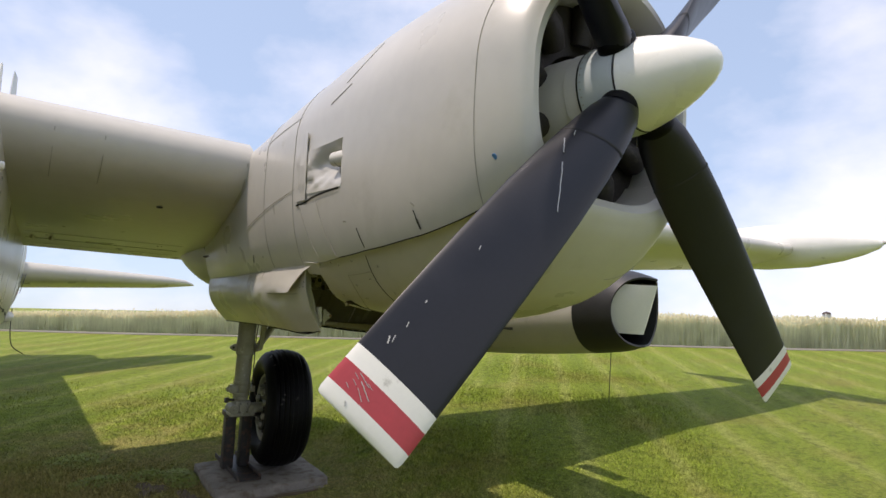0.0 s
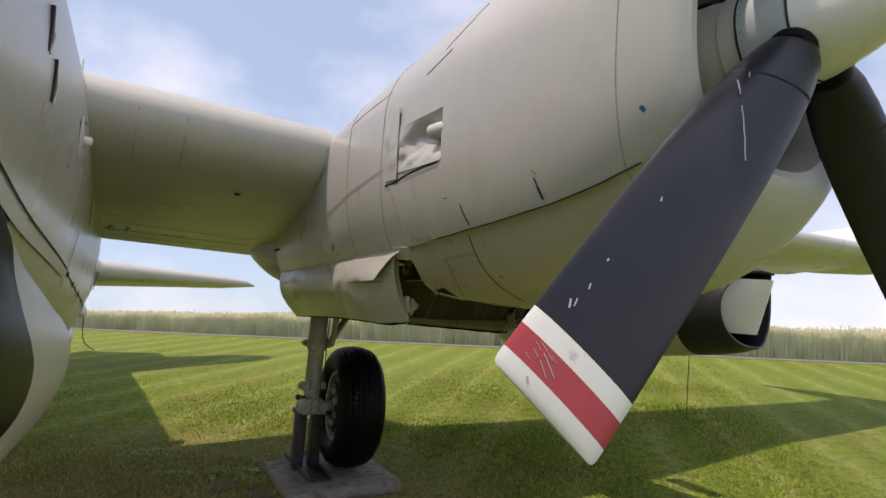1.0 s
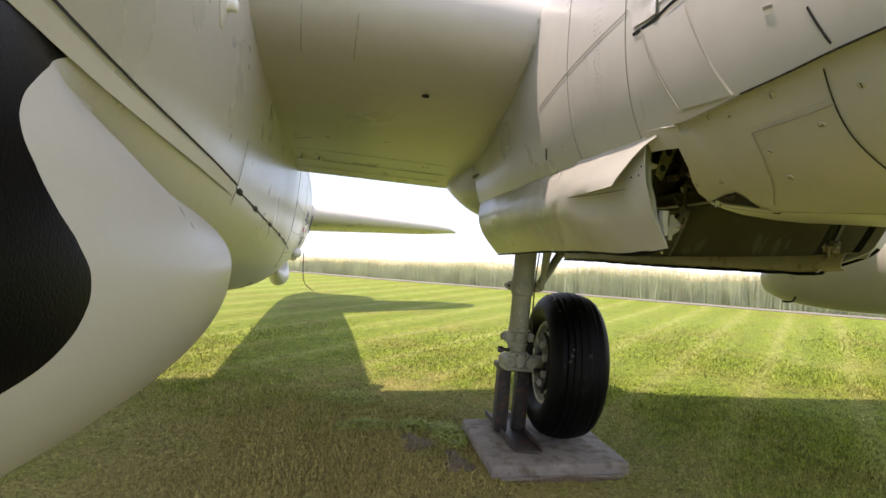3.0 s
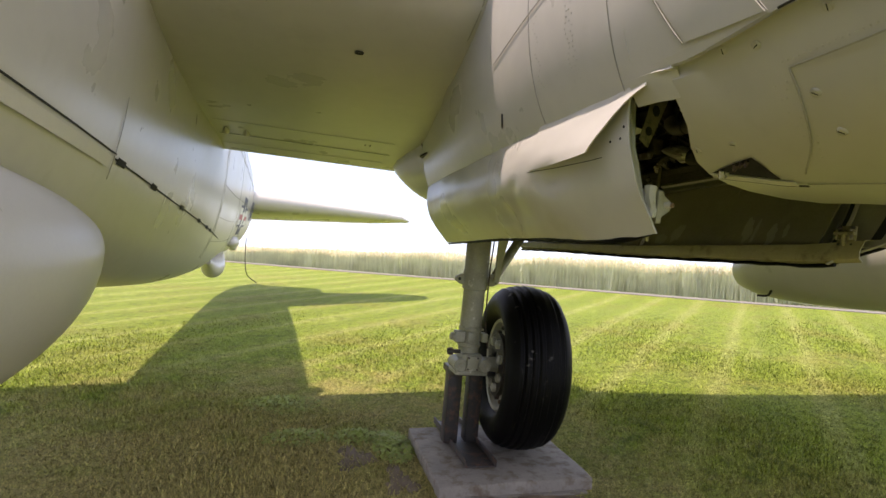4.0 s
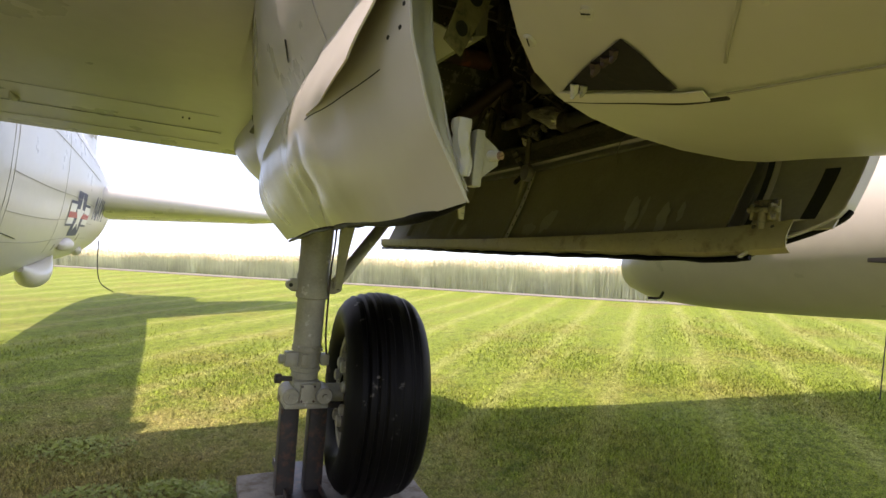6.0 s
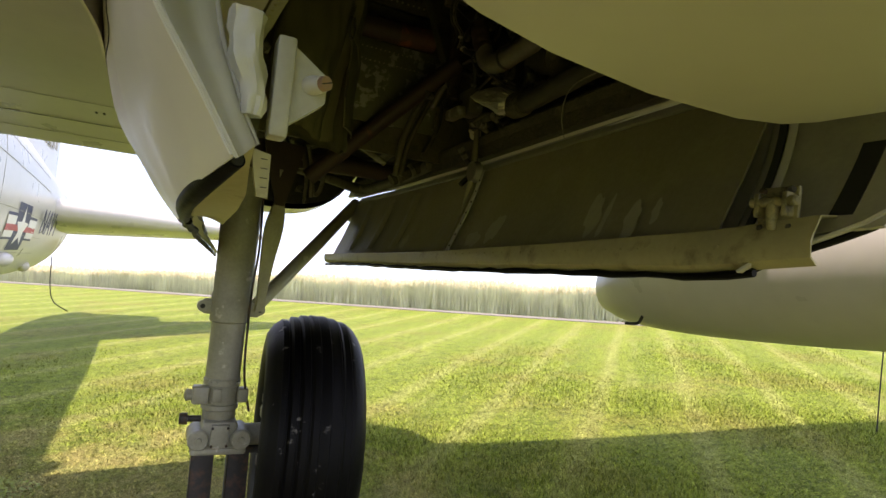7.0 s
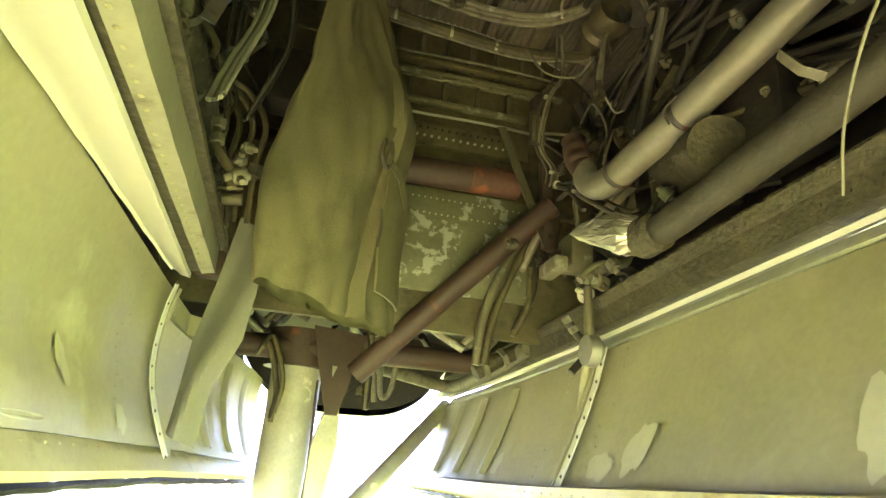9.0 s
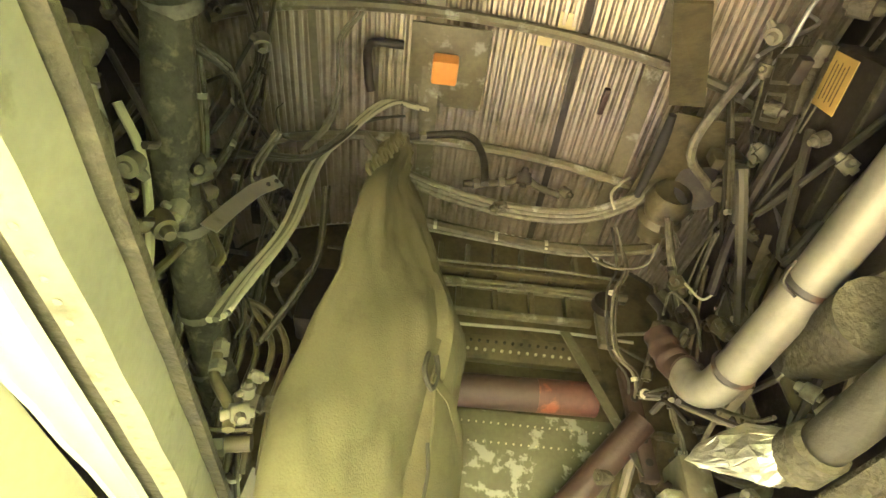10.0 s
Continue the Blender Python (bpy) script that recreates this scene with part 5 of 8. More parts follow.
    dome_heads([door_point(rows, s, 5.30 + 0.02 * math.sin(k * 5), 0.08 + 0.055 * k, -0.029 - flat(0.08 + 0.055 * k)) for k in range(14)] + [door_point(rows, s, 5.62, 0.08 + 0.055 * k, -0.029 - flat(0.08 + 0.055 * k)) for k in range(14)], (-s, 0, 0), 0.0042, DOORIN if s < 0 else DOORSHADED, ob)
    return ob


door_l = door(DOOR_L, -1, 3.75, 7.42)
door_r = door(DOOR_R, 1, 3.66, 7.42)


def worn_patch(rows, s, y, u, w, h, seed, parent):
    """A bare patch where paint has come off the door's inner skin, with a ragged outline."""
    rng = np.random.default_rng(seed)
    bm = bmesh.new()
    off = lambda u: -0.0335 - door_flat(s, u)
    mid = bm.verts.new(door_point(rows, s, y, u, off(u)))
    ring = []
    for k in range(22):
        a = 2 * math.pi * k / 22
        q = 0.82 + 0.2 * math.sin(2 * a + seed) + 0.1 * math.sin(5 * a + 2 * seed) + rng.uniform(-0.05, 0.05)
        v = min(0.84, u + h * q * math.sin(a))
        ring.append(bm.verts.new(door_point(rows, s, y + w * q * math.cos(a), v, off(v))))
    for k in range(22):
        bm.faces.new((mid, ring[k], ring[(k + 1) % 22]))
    part("bare_patch", bm, PATCH, parent, "pale patch of bare primer", smooth=False)


for y, u, w, h, sd in ((5.08, 0.66, 0.05, 0.17, 1), (5.22, 0.74, 0.06, 0.10, 2), (4.50, 0.64, 0.042, 0.17, 3), (4.44, 0.66, 0.018, 0.14, 11), (4.32, 0.70, 0.040, 0.12, 4), (6.0, 0.72, 0.06, 0.08, 5), (4.24, 0.66, 0.02, 0.08, 10)):
    worn_patch(DOOR_R, 1, y, u, w, h, sd, door_r)
for y, u, w, h, sd in ((5.0, 0.62, 0.03, 0.09, 6), (5.3, 0.76, 0.04, 0.08, 7), (4.75, 0.82, 0.16, 0.02, 8)):
    worn_patch(DOOR_L, -1, y, u, w, h, sd, door_l)

# inboard door, front end: a straight edge channel, a web behind it, a flat plate and the bolt fitting
part("edge_bead", tube([door_point(DOOR_L, -1, 3.753, u, 0.001) for u in np.linspace(0, 0.995, 20)], 0.0022, 8, steps=2), PAINT, door_l)
# the upper skin stands off at the front, its free edge curling away over the knocked-in panel
flap = []
for u in np.linspace(-0.06, 0.38, 18):
    k = max(0.0, u / 0.38)
    y_front = 3.63 + 0.29 * k ** 0.6
    flap.append([door_point(DOOR_L, -1, y_front + (4.52 - y_front) * w, u, 0.004 + 0.016 * k ** 3 * (1 - w) + 0.012 * (1 - w) ** 6, True) for w in np.linspace(0, 1, 22)])
part("upper_skin", thicken(skin(flap, False), 0.005), PAINT, door_l, "upper skin torn free and standing off at the front")
part("crease", tube([door_point(DOOR_L, -1, y, 0.395, 0.0) for y in np.linspace(3.92, 4.55, 8)], 0.0016, 6), SEAM, door_l)
dome_heads([door_point(DOOR_L, -1, y, u, 0.002) for y, u in ((3.78, 0.22), (3.80, 0.30), (3.86, 0.30))], (-1, -0.3, 0), 0.006, SEAM, door_l)
panel, strap = [], []
for u in np.linspace(0.0, 1.0, 20):
    a = door_point(DOOR_L, -1, 3.757, u, -0.004)
    b = a + Vector((0.078, 0.09, 0.012)).lerp(Vector((0.028, 0.068, 0.032)), ease(0.55, 1.0, u))
    panel.append([a.lerp(b, w) + Vector((0, 0.010 * math.sin(math.pi * w) + 0.004 * math.sin(9 * w + 5 * u), 0)) for w in np.linspace(0, 1, 10)])
    strap.append(b + Vector((0.002, -0.006, 0)))
part("end_panel", thicken(skin(panel, False), 0.004), PAINT, door_l)
part("strap_bead", tube(strap, [0.0035] * 18 + [0.003, 0.002], 8, steps=2), DIRTY, door_l)
dome_heads([row[7] + Vector((0, -0.002, 0)) for row in panel[8:19:2]], (0.5, -0.8, 0), 0.0045, PAINT, door_l)
plate = part("yellow_bracket", thicken(skin([[(-0.556, 3.872, 2.092), (-0.530, 3.880, 2.088)], [(-0.550, 3.876, 2.060), (-0.529, 3.882, 2.058)], [(-0.543, 3.880, 2.030), (-0.528, 3.884, 2.029)]], False), 0.004), FLANGE, door_l)
for k in range(4):
    part("slot", box((-0.5375 + 0.001 * k, 3.8725 + 0.0008 * k, 2.080 - 0.0125 * k), (0.009, 0.0016, 0.0009), 0), STEEL, plate)
part("flat_plate", box((-0.531, 3.84, 2.168), (0.024, 0.036, 0.13), 0.004), DIRTY, door_l)
rng = np.random.default_rng(4)
boot = [[Vector((-0.566 - 0.018 * v + 0.004 * math.sin(7 * v), 3.822, 2.122 + 0.125 * v)) + float(0.013 + 0.010 * v ** 0.6) * (1 + 0.40 * noise.noise(Vector((2 * math.cos(a), 2 * math.sin(a), 5 * v)))) * Vector((math.cos(a), math.sin(a), 0)) for a in np.linspace(0, 2 * math.pi, 22, endpoint=False)] for v in [k / 11 for k in range(12)]]
part("boot", skin(boot, True, (True, True)), PAINT, door_l, "crumpled grey sleeve beside the bolt")
bm = skin([[(-0.525, y, z) for z in (2.118, 2.23)] + [(-0.474, y, z) for z in (2.195, 2.16)] for y in (3.835, 3.865)], True, (True, True))
part("bolt_plate", bm, DIRTY, door_l)
n = Vector((0.45, -0.89, 0))
q = Vector((-0.491, 3.833, 2.180))
boss = part("bolt_boss", tube([q - n * 0.01, q + n * 0.004, q + n * 0.018], [0.0135, 0.0125, 0.0108], 16, steps=1), PAINT, door_l)
part("bolt_head", tube([q + n * 0.016, q + n * 0.026], [0.0100, 0.0092], 14, steps=1), BOLT, boss, "rusty bolt head")
part("bolt_slot", box((0, 0, 0), (0.017, 0.0012, 0.0015), 0, Matrix.Translation(q + n * 0.0262) @ Matrix.Rotation(radians(27), 4, "Z") @ Matrix.Rotation(radians(-22), 4, "Y")), SEAM, boss)
rows = [((-0.589, 3.800, 2.066), (-0.557, 3.830, 2.092)), ((-0.599, 3.860, 2.052), (-0.556, 3.868, 2.074)), ((-0.612, 3.960, 2.034), (-0.545, 3.970, 2.043)), ((-0.615, 4.08, 2.024), (-0.540, 4.12, 2.028)), ((-0.605, 4.35, 2.020), (-0.540, 4.40, 2.012))]
grid = [[Vector(a).lerp(Vector(b), w) + Vector((0, 0, 0.006 * math.sin(math.pi * w))) for w in np.linspace(0, 1, 7)] for a, b in rows]
part("corner_plate", thicken(skin(grid, False), 0.004), FLANGE, door_l)
line = [Vector((-0.579, 3.790, 2.062)), Vector((-0.588, 3.815, 2.053)), Vector((-0.603, 3.862, 2.039)), Vector((-0.617, 3.94, 2.025)), Vector((-0.623, 4.03, 2.018)), Vector((-0.621, 4.2, 2.014)), Vector((-0.612, 4.5, 2.014)), Vector((-0.585, 4.9, 2.008))]
part("seal_end", tube(line, [0.0115, 0.012, 0.0135, 0.014, 0.0135, 0.012, 0.010, 0.008], 14, steps=4), RUBBER, door_l, "black rubber seal with an open end")
d = (line[0] - line[1]).normalized()
part("seal_mouth", tube([line[0] + d * 0.0002, line[0] + d * 0.0012], 0.009, 12, steps=1), SEAM, door_l)
# outboard door, front end: pale panel, channels and a clevis latch
panel = [[door_point(DOOR_R, 1, 3.67 + (0.32 + 0.05 * (1 - u)) * v, u, -0.024) for u in np.linspace(0.02, 0.86, 14)] for v in np.linspace(0, 1, 8)]
part("end_panel", thicken(skin(panel, False), 0.006), DIRTY, door_r)
for y, w, m in ((4.0, 0.035, ALU), (3.955, 0.02, SEAM), (3.93, 0.02, PAINT_PALE)):
    part("end_channel", ribbon([door_point(DOOR_R, 1, y - 0.02 + 0.05 * (1 - u), u, -0.040) for u in np.linspace(0.02, 0.87, 9)], w, Vector((-1, 0, -0.1))), m, door_r)
part("end_slot", ribbon([door_point(DOOR_R, 1, 3.76, u, -0.034) for u in np.linspace(0.45, 0.78, 6)], 0.045, Vector((-1, 0, 0))), SEAM, door_r)
edge = [[door_point(DOOR_R, 1, 3.665 + 0.24 * ease(0.72, 1.0, u) ** 1.6, u, d) for d in (0.0, -0.03, -0.045)] for u in np.linspace(0, 1, 24)]
part("edge_return", thicken(skin(edge, False), 0.006), PAINT, door_r)
part("corner_seal", tube([door_point(DOOR_R, 1, 3.665 + 0.24 * ease(0.72, 1.0, u) ** 1.6, u, -0.02) + Vector((0, -0.008, -0.006)) for u in np.linspace(0.74, 1.0, 12)], 0.009, 8, steps=1), RUBBER, door_r)
q = Vector((0.455, 3.848, 2.138))
bm = box(q + Vector((0.02, 0.0, 0.0)), (0.012, 0.105, 0.12), 0.004)
for dy in (-0.036, 0.036):  # two cheeks with a pin through them
    box(q + Vector((0.0, dy, 0.012)), (0.036, 0.016, 0.062), 0.006, None, bm)
tube([q + Vector((-0.004, -0.062, 0.020)), q + Vector((-0.004, -0.058, 0.020)), q + Vector((-0.004, 0.056, 0.020)), q + Vector((-0.004, 0.060, 0.020))], [0.008, 0.013, 0.013, 0.008], 14, bm, 1)
tube([q + Vector((0.0, 0.0, 0.015)), q + Vector((-0.006, 0.0, -0.02)), q + Vector((-0.002, 0.0, -0.05))], [0.017, 0.014, 0.010], 12, bm, 2)
latch = part("latch_fitting", bm, GRIMEPALE, door_r, "dirty clevis latch fitting")
latch.matrix_basis = Matrix.Translation(q + Vector((0, 0, 0.010))) @ Matrix.Scale(0.82, 4) @ Matrix.Translation(-q)
for dy, dz in ((-0.038, -0.044), (0.038, -0.044), (-0.038, 0.05), (0.038, 0.05), (0.0, -0.048)):
    part("latch_bolt", tube([q + Vector((0.016, dy, dz)), q + Vector((0.004, dy, dz)), q + Vector((0.001, dy, dz))], [0.0095, 0.0095, 0.006], 6, steps=1), STEEL, latch)
# rear tab of the outboard door
part("rear_tab", ribbon([door_point(DOOR_R, 1, 7.43, 0.05, -0.02), door_point(DOOR_R, 1, 7.45, 0.30, -0.05)], 0.09, Vector((-0.3, -1, 0))), ALU, door_r)


def holed_arm(a, b, w0, w1, parent, out):
    """A flat tapering arm with lightening holes."""
    d = (b - a).normalized()
    n = Vector(out).normalized()
    sd = d.cross(n).normalized()
    l = (b - a).length
    bm = thicken(skin([[a + d * l * k / 6 - sd * (w0 + (w1 - w0) * k / 6) / 2, a + d * l * k / 6 + sd * (w0 + (w1 - w0) * k / 6) / 2] for k in range(7)], False), 0.004)
    arm = part("door_arm", bm, GRIMEPALE, parent, "flat arm with lightening holes")
    for k in range(4):
        q = a + d * l * (0.14 + 0.24 * k)
        part("arm_hole", tube([q - n * 0.007, q + n * 0.007], 0.27 * (w0 + (w1 - w0) * (0.14 + 0.24 * k)), 16, steps=1), SEAM, arm)


holed_arm(Vector((-0.44, 3.96, 2.80)), Vector((-0.60, 3.88, 2.42)), 0.12, 0.06, door_l, (0.3, -1, 0))
holed_arm(Vector((0.68, 4.12, 2.76)), Vector((0.69, 4.03, 2.47)), 0.10, 0.06, door_r, (-0.3, -1, 0))

# propeller: set slightly outwards
HUB = Vector((-0.055, 1.094, 3.578))
TOE = Matrix.Translation(HUB) @ Matrix.Rotation(radians(4.9), 4, "Z") @ Matrix.Rotation(radians(-4.4), 4, "X")
hub = part("propeller_hub", turned([(0.035, 0.05), (0.035, 0.246), (0.045, 0.254), (0.24, 0.262), (0.245, 0.23), (0.245, 0.1)], 48, "Y"), HUBGREY, plane, "pale grey propeller hub collar with rivets")
hub.matrix_basis = TOE
part("spinner", turned([(-0.398, 0.003), (-0.394, 0.03), (-0.378, 0.062), (-0.335, 0.105), (-0.26, 0.150), (-0.17, 0.192), (-0.08, 0.224), (0.0, 0.244), (0.033, 0.250)], 56, "Y"), SPINNER, hub, "glossy white pointed spinner")
part("hub_ring", turned([(0.25, 0.1), (0.25, 0.254), (0.33, 0.264), (0.335, 0.25), (0.40, 0.27), (0.62, 0.29), (0.62, 0.1)], 48, "Y"), PAINT_PALE, hub)
part("gap_ring", turned([(0.2455, 0.258), (0.2455, 0.2635), (0.2505, 0.2635), (0.2505, 0.258)], 48, "Y"), SEAM, hub)
part("gap_ring", turned([(0.029, 0.246), (0.029, 0.255), (0.037, 0.255), (0.037, 0.246)], 48, "Y"), SEAM, hub)
bm = bmesh.new()
for k in range(40):
    a = 2 * math.pi * k / 40
    tube([(0.260 * math.cos(a), 0.225, 0.260 * math.sin(a)), (0.265 * math.cos(a), 0.225, 0.265 * math.sin(a))], 0.005, 6, bm, 1)
tagged(part("rivet", bm, SEAMPALE, hub), kind="stuff")

BLADE_ROWS = [  # r, chord, thickness, pitch, shift along the chord
    (0.20, 0.17, 0.17, 58, 0.0), (0.26, 0.22, 0.17, 57, 0.0), (0.34, 0.27, 0.165, 55, 0.0), (0.48, 0.305, 0.145, 52, 0.0), (0.60, 0.325, 0.12, 49, 0.0), (0.80, 0.345, 0.095, 43, 0.0), (1.1, 0.36, 0.072, 36, 0.0), (1.5, 0.365, 0.052, 28, 0.0),
    (1.9, 0.365, 0.038, 22, 0.0), (2.125, 0.362, 0.033, 19, 0.0), (2.19, 0.362, 0.030, 18, 0.0), (2.275, 0.362, 0.027, 16.5, 0.0), (2.31, 0.360, 0.022, 16, 0.0), (2.324, 0.352, 0.016, 15.5, 0.0), (2.33, 0.335, 0.008, 15.5, 0.0)]


def blade_mesh():
    rings = []
    for r, c, th, pitch, sh in BLADE_ROWS:
        ring = []
        ca, sa = math.cos(radians(pitch)), math.sin(radians(pitch))
        for k in range(24):
            a = 2 * math.pi * k / 24
            u, v = sh + 0.5 * c * math.cos(a), 0.5 * th * math.copysign(abs(math.sin(a)) ** 1.2, math.sin(a))
            ring.append((u * ca - v * sa, u * sa + v * ca, r))
        rings.append(ring)
    bm = skin(rings, True, (True, True))
    for f in bm.faces:
        r = f.calc_center_median().z
        f.material_index = 1 if r > 2.275 or 2.125 < r < 2.19 else 2 if 2.19 < r < 2.275 else 0
    return bm


for ang in (-45.6, 46.2, 135.5, 225.5):
    ob = part("blade", blade_mesh(), [BLADE, WHITE, RED], hub, "black propeller blade with white and red tip bands, scuffed")
    ob.matrix_basis = Matrix.Translation((0, 0.05, 0)) @ Matrix.Rotation(radians(180 - ang), 4, "Y")
    if ang == -45.6:
        for r0, r1, u0, u1, w in ((0.86, 1.12, 0.035, -0.075, 0.0045), (0.62, 0.66, 0.08, 0.07, 0.003), (1.5, 1.52, 0.08, 0.075, 0.003), (2.198, 2.214, 0.112, 0.062, 0.0022), (2.208, 2.216, 0.125, 0.104, 0.0014), (2.216, 2.246, 0.092, 0.034, 0.003), (2.228, 2.236, 0.118, 0.098, 0.0016), (2.238, 2.262, 0.088, 0.052, 0.0018), (2.206, 2.212, 0.070, 0.050, 0.0013), (2.250, 2.258, 0.128, 0.112, 0.0015), (2.035, 2.06, 0.118, 0.108, 0.005), (2.02, 2.045, 0.105, 0.10, 0.003), (1.95, 1.97, 0.10, 0.095, 0.003), (0.70, 0.80, 0.10, 0.06, 0.004), (1.84, 1.85, 0.10, 0.10, 0.004), (2.296, 2.306, 0.09, 0.082, 0.006)):
            line = []
            for f in np.linspace(0, 1, 9):
                r = r0 + (r1 - r0) * f
                row = lerp_rows(BLADE_ROWS, r)
                u = u0 + (u1 - u0) * f + 0.0015 * math.sin(f * 17)
                v = -0.5 * row[2] * math.sqrt(max(0, 1 - (2 * u / row[1]) ** 2)) ** 1.2 - 0.0022
                ca, sa = math.cos(radians(row[3])), math.sin(radians(row[3]))
                line.append(Vector((u * ca - v * sa, u * sa + v * ca, r)))
            part("scuff_mark", ribbon(line, w, Vector((0.5, -0.8, 0))), SCUFF, ob, "pale streak on the black paint", smooth=False)
    part("root_boot", turned([(0.22, 0.09), (0.245, 0.102), (0.27, 0.102), (0.29, 0.09)], 24, "Z"), RUBBER, ob)
    cuff = [[Vector(p) * 1.0 for p in ring] for ring in ([(x * 1.02, y * 1.02, z + d) for x, y, z in [tuple(v.co) for v in ob.data.vertices[24 * 4:24 * 5]]] for d in (0.0, 0.012))]
    part("cuff_joint", skin(cuff, True), SEAM, ob)

# jet pod on its pylon under the outer wing
POD = [(2.72, 2.45, 2.42, 0.33), (2.78, 2.45, 2.42, 0.37), (3.1, 2.45, 2.40, 0.425), (3.6, 2.45, 2.36, 0.455), (4.3, 2.45, 2.29, 0.465), (5.0, 2.45, 2.21, 0.45), (5.7, 2.44, 2.10, 0.38), (6.2, 2.43, 2.02, 0.29), (6.45, 2.43, 1.98, 0.2)]
POD_ROWS = smooth_rows(POD, 5)
pod = part("jet_pod", skin([ell(r[0], r[1], r[2], r[3], r[3], r[3], 2, 48) for r in POD_ROWS if r[0] >= 3.34], True, (False, True)), PAINT, plane, "grey jet pod with a blanked intake")
# intake: a black lip that juts forward above and below and is scooped out at the sides, round a white wedge
def lip_front(a):
    """How far forward the lip reaches, a round from the outboard side."""
    tip = 2.68 if math.sin(a) > 0 else 2.80
    return tip + (2.93 - tip) * abs(math.cos(a)) ** 0.9


nose = []
for k in range(9):
    ring = []
    for j in range(64):
        a = 2 * math.pi * j / 64
        y = lip_front(a) + (3.38 - lip_front(a)) * k / 8
        r = lerp_rows(POD_ROWS, max(y, 2.9))
        shrink = 1 - 0.55 * max(0.0, (3.0 - y) / 0.4) ** 1.6
        ring.append((r[1] + r[3] * math.cos(a) * (1 - 0.25 * max(0.0, 3.0 - y)), y, r[2] + r[3] * math.sin(a) * max(0.55, 0.45 + 0.55 * shrink)))
    nose.append(ring)
part("intake_lip", thicken(skin(nose, True), 0.02), BLACKMATT, pod, "black intake lip with scuffed edge")
wedge = []
for v in np.linspace(-1, 1, 9):
    tip = 2.76 - 0.07 * v
    z = 2.42 + 0.245 * v
    half = 0.40 * math.sqrt(max(0.02, 1 - (0.80 * v) ** 2))
    wedge.append([(2.45 + half * w, tip + 0.40 * abs(w) ** 1.4 * half / 0.4, z) for w in np.linspace(-1, 1, 17)])
part("intake_cover", thicken(skin(wedge, False), 0.006), WHITE, pod, "white wedge-shaped blanking cover in the intake")
part("pylon", skin([[(2.45 + s * w, y, z) for y, s in ((y0, 0), (y0 + c * 0.25, 1), (y0 + c, 0.1), (y0 + c, -0.1), (y0 + c * 0.25, -1))] for y0, c, z, w in ((3.9, 2.6, 2.45, 0.09), (4.6, 2.9, 3.3, 0.10))], True, (True, True)), PAINT, pod)
for k in range(5):
    a = 2 * math.pi * k / 5
    part("rocket_tube", tube([(2.95 + 0.07 * math.cos(a), 4.3, 3.02 + 0.07 * math.sin(a)), (2.95 + 0.07 * math.cos(a), 5.0, 3.02 + 0.07 * math.sin(a))], 0.04, 12, steps=1), ALU, pod)
part("rocket_rack", box((2.95, 4.75, 3.14), (0.12, 0.4, 0.16), 0.02), PAINT, pod)
part("drain_pipe", tube([(2.22, 5.95, 1.80), (2.20, 5.97, 1.75), (2.16, 6.04, 1.74)], 0.010, 8), SEAM, pod)
part("pod_hatch", box((2.02, 4.35, 2.12), (0.01, 0.16, 0.05), 0.004), SEAM, pod)
part("ground_wire", tube([(7.6, 7.2, 3.6), (7.62, 7.25, 2.2), (7.65, 7.29, 1.2), (7.66, 7.3, 0.5)], 0.008, 6), SEAM, plane, "thin hanging earthing cable")

# main gear
GX, GY = -0.27, 6.72
gear = part("gear_strut", turned([(0.84, 0.085), (0.90, 0.092), (1.02, 0.092), (1.03, 0.104), (1.055, 0.104), (1.06, 0.094), (1.16, 0.096), (1.17, 0.104), (1.20, 0.104), (1.21, 0.097), (1.53, 0.097), (1.54, 0.112), (1.70, 0.114), (1.71, 0.108), (2.0, 0.112), (2.5, 0.118), (2.52, 0.14), (2.6, 0.14)], 36, "Z", (GX, GY, 0), (True, True)), STRUT, plane, "chipped grey oleo strut of the main gear")
for s, y in ((-1, 0.0), (1, -0.06)):
    bm = box((GX + s * 0.125, GY + y, 1.62), (0.07, 0.05, 0.09), 0.018)
    tube([(GX + s * 0.155, GY + y - 0.03, 1.62), (GX + s * 0.155, GY + y + 0.03, 1.62)], 0.032, 14, bm, 1)
    lug = part("lug", bm, STRUT, gear)
    part("lug_eye", tube([(GX + s * 0.157, GY + y - 0.034, 1.62), (GX + s * 0.157, GY + y - 0.030, 1.62)], 0.014, 12, steps=1), SEAM, lug)
# flange collar: a clamp in two halves with ears, bolts and a bleed valve
for z, dx, dy, w, h in ((1.115, -0.115, -0.05, 0.09, 0.10), (1.115, 0.115, -0.05, 0.06, 0.08)):
    part("collar_ear", box((GX + dx, GY + dy, z), (w, 0.09, h), 0.012), STRUT, gear)
part("collar_boss", tube([(GX - 0.16, GY - 0.06, 1.115), (GX - 0.19, GY - 0.06, 1.115), (GX - 0.20, GY - 0.06, 1.115)], [0.030, 0.034, 0.020], 14, steps=1), STRUT, gear)
part("clamp_plate", box((GX - 0.03, GY - 0.105, 1.12), (0.045, 0.018, 0.07), 0.004), STRUT, gear)
part("bleed_valve", tube([(GX - 0.10, GY - 0.08, 0.985), (GX - 0.17, GY - 0.08, 0.985), (GX - 0.172, GY - 0.08, 0.985), (GX - 0.215, GY - 0.08, 0.985)], [0.018, 0.018, 0.034, 0.030], 12, steps=1), STEEL, gear, "dark bleed valve with a knurled cap")
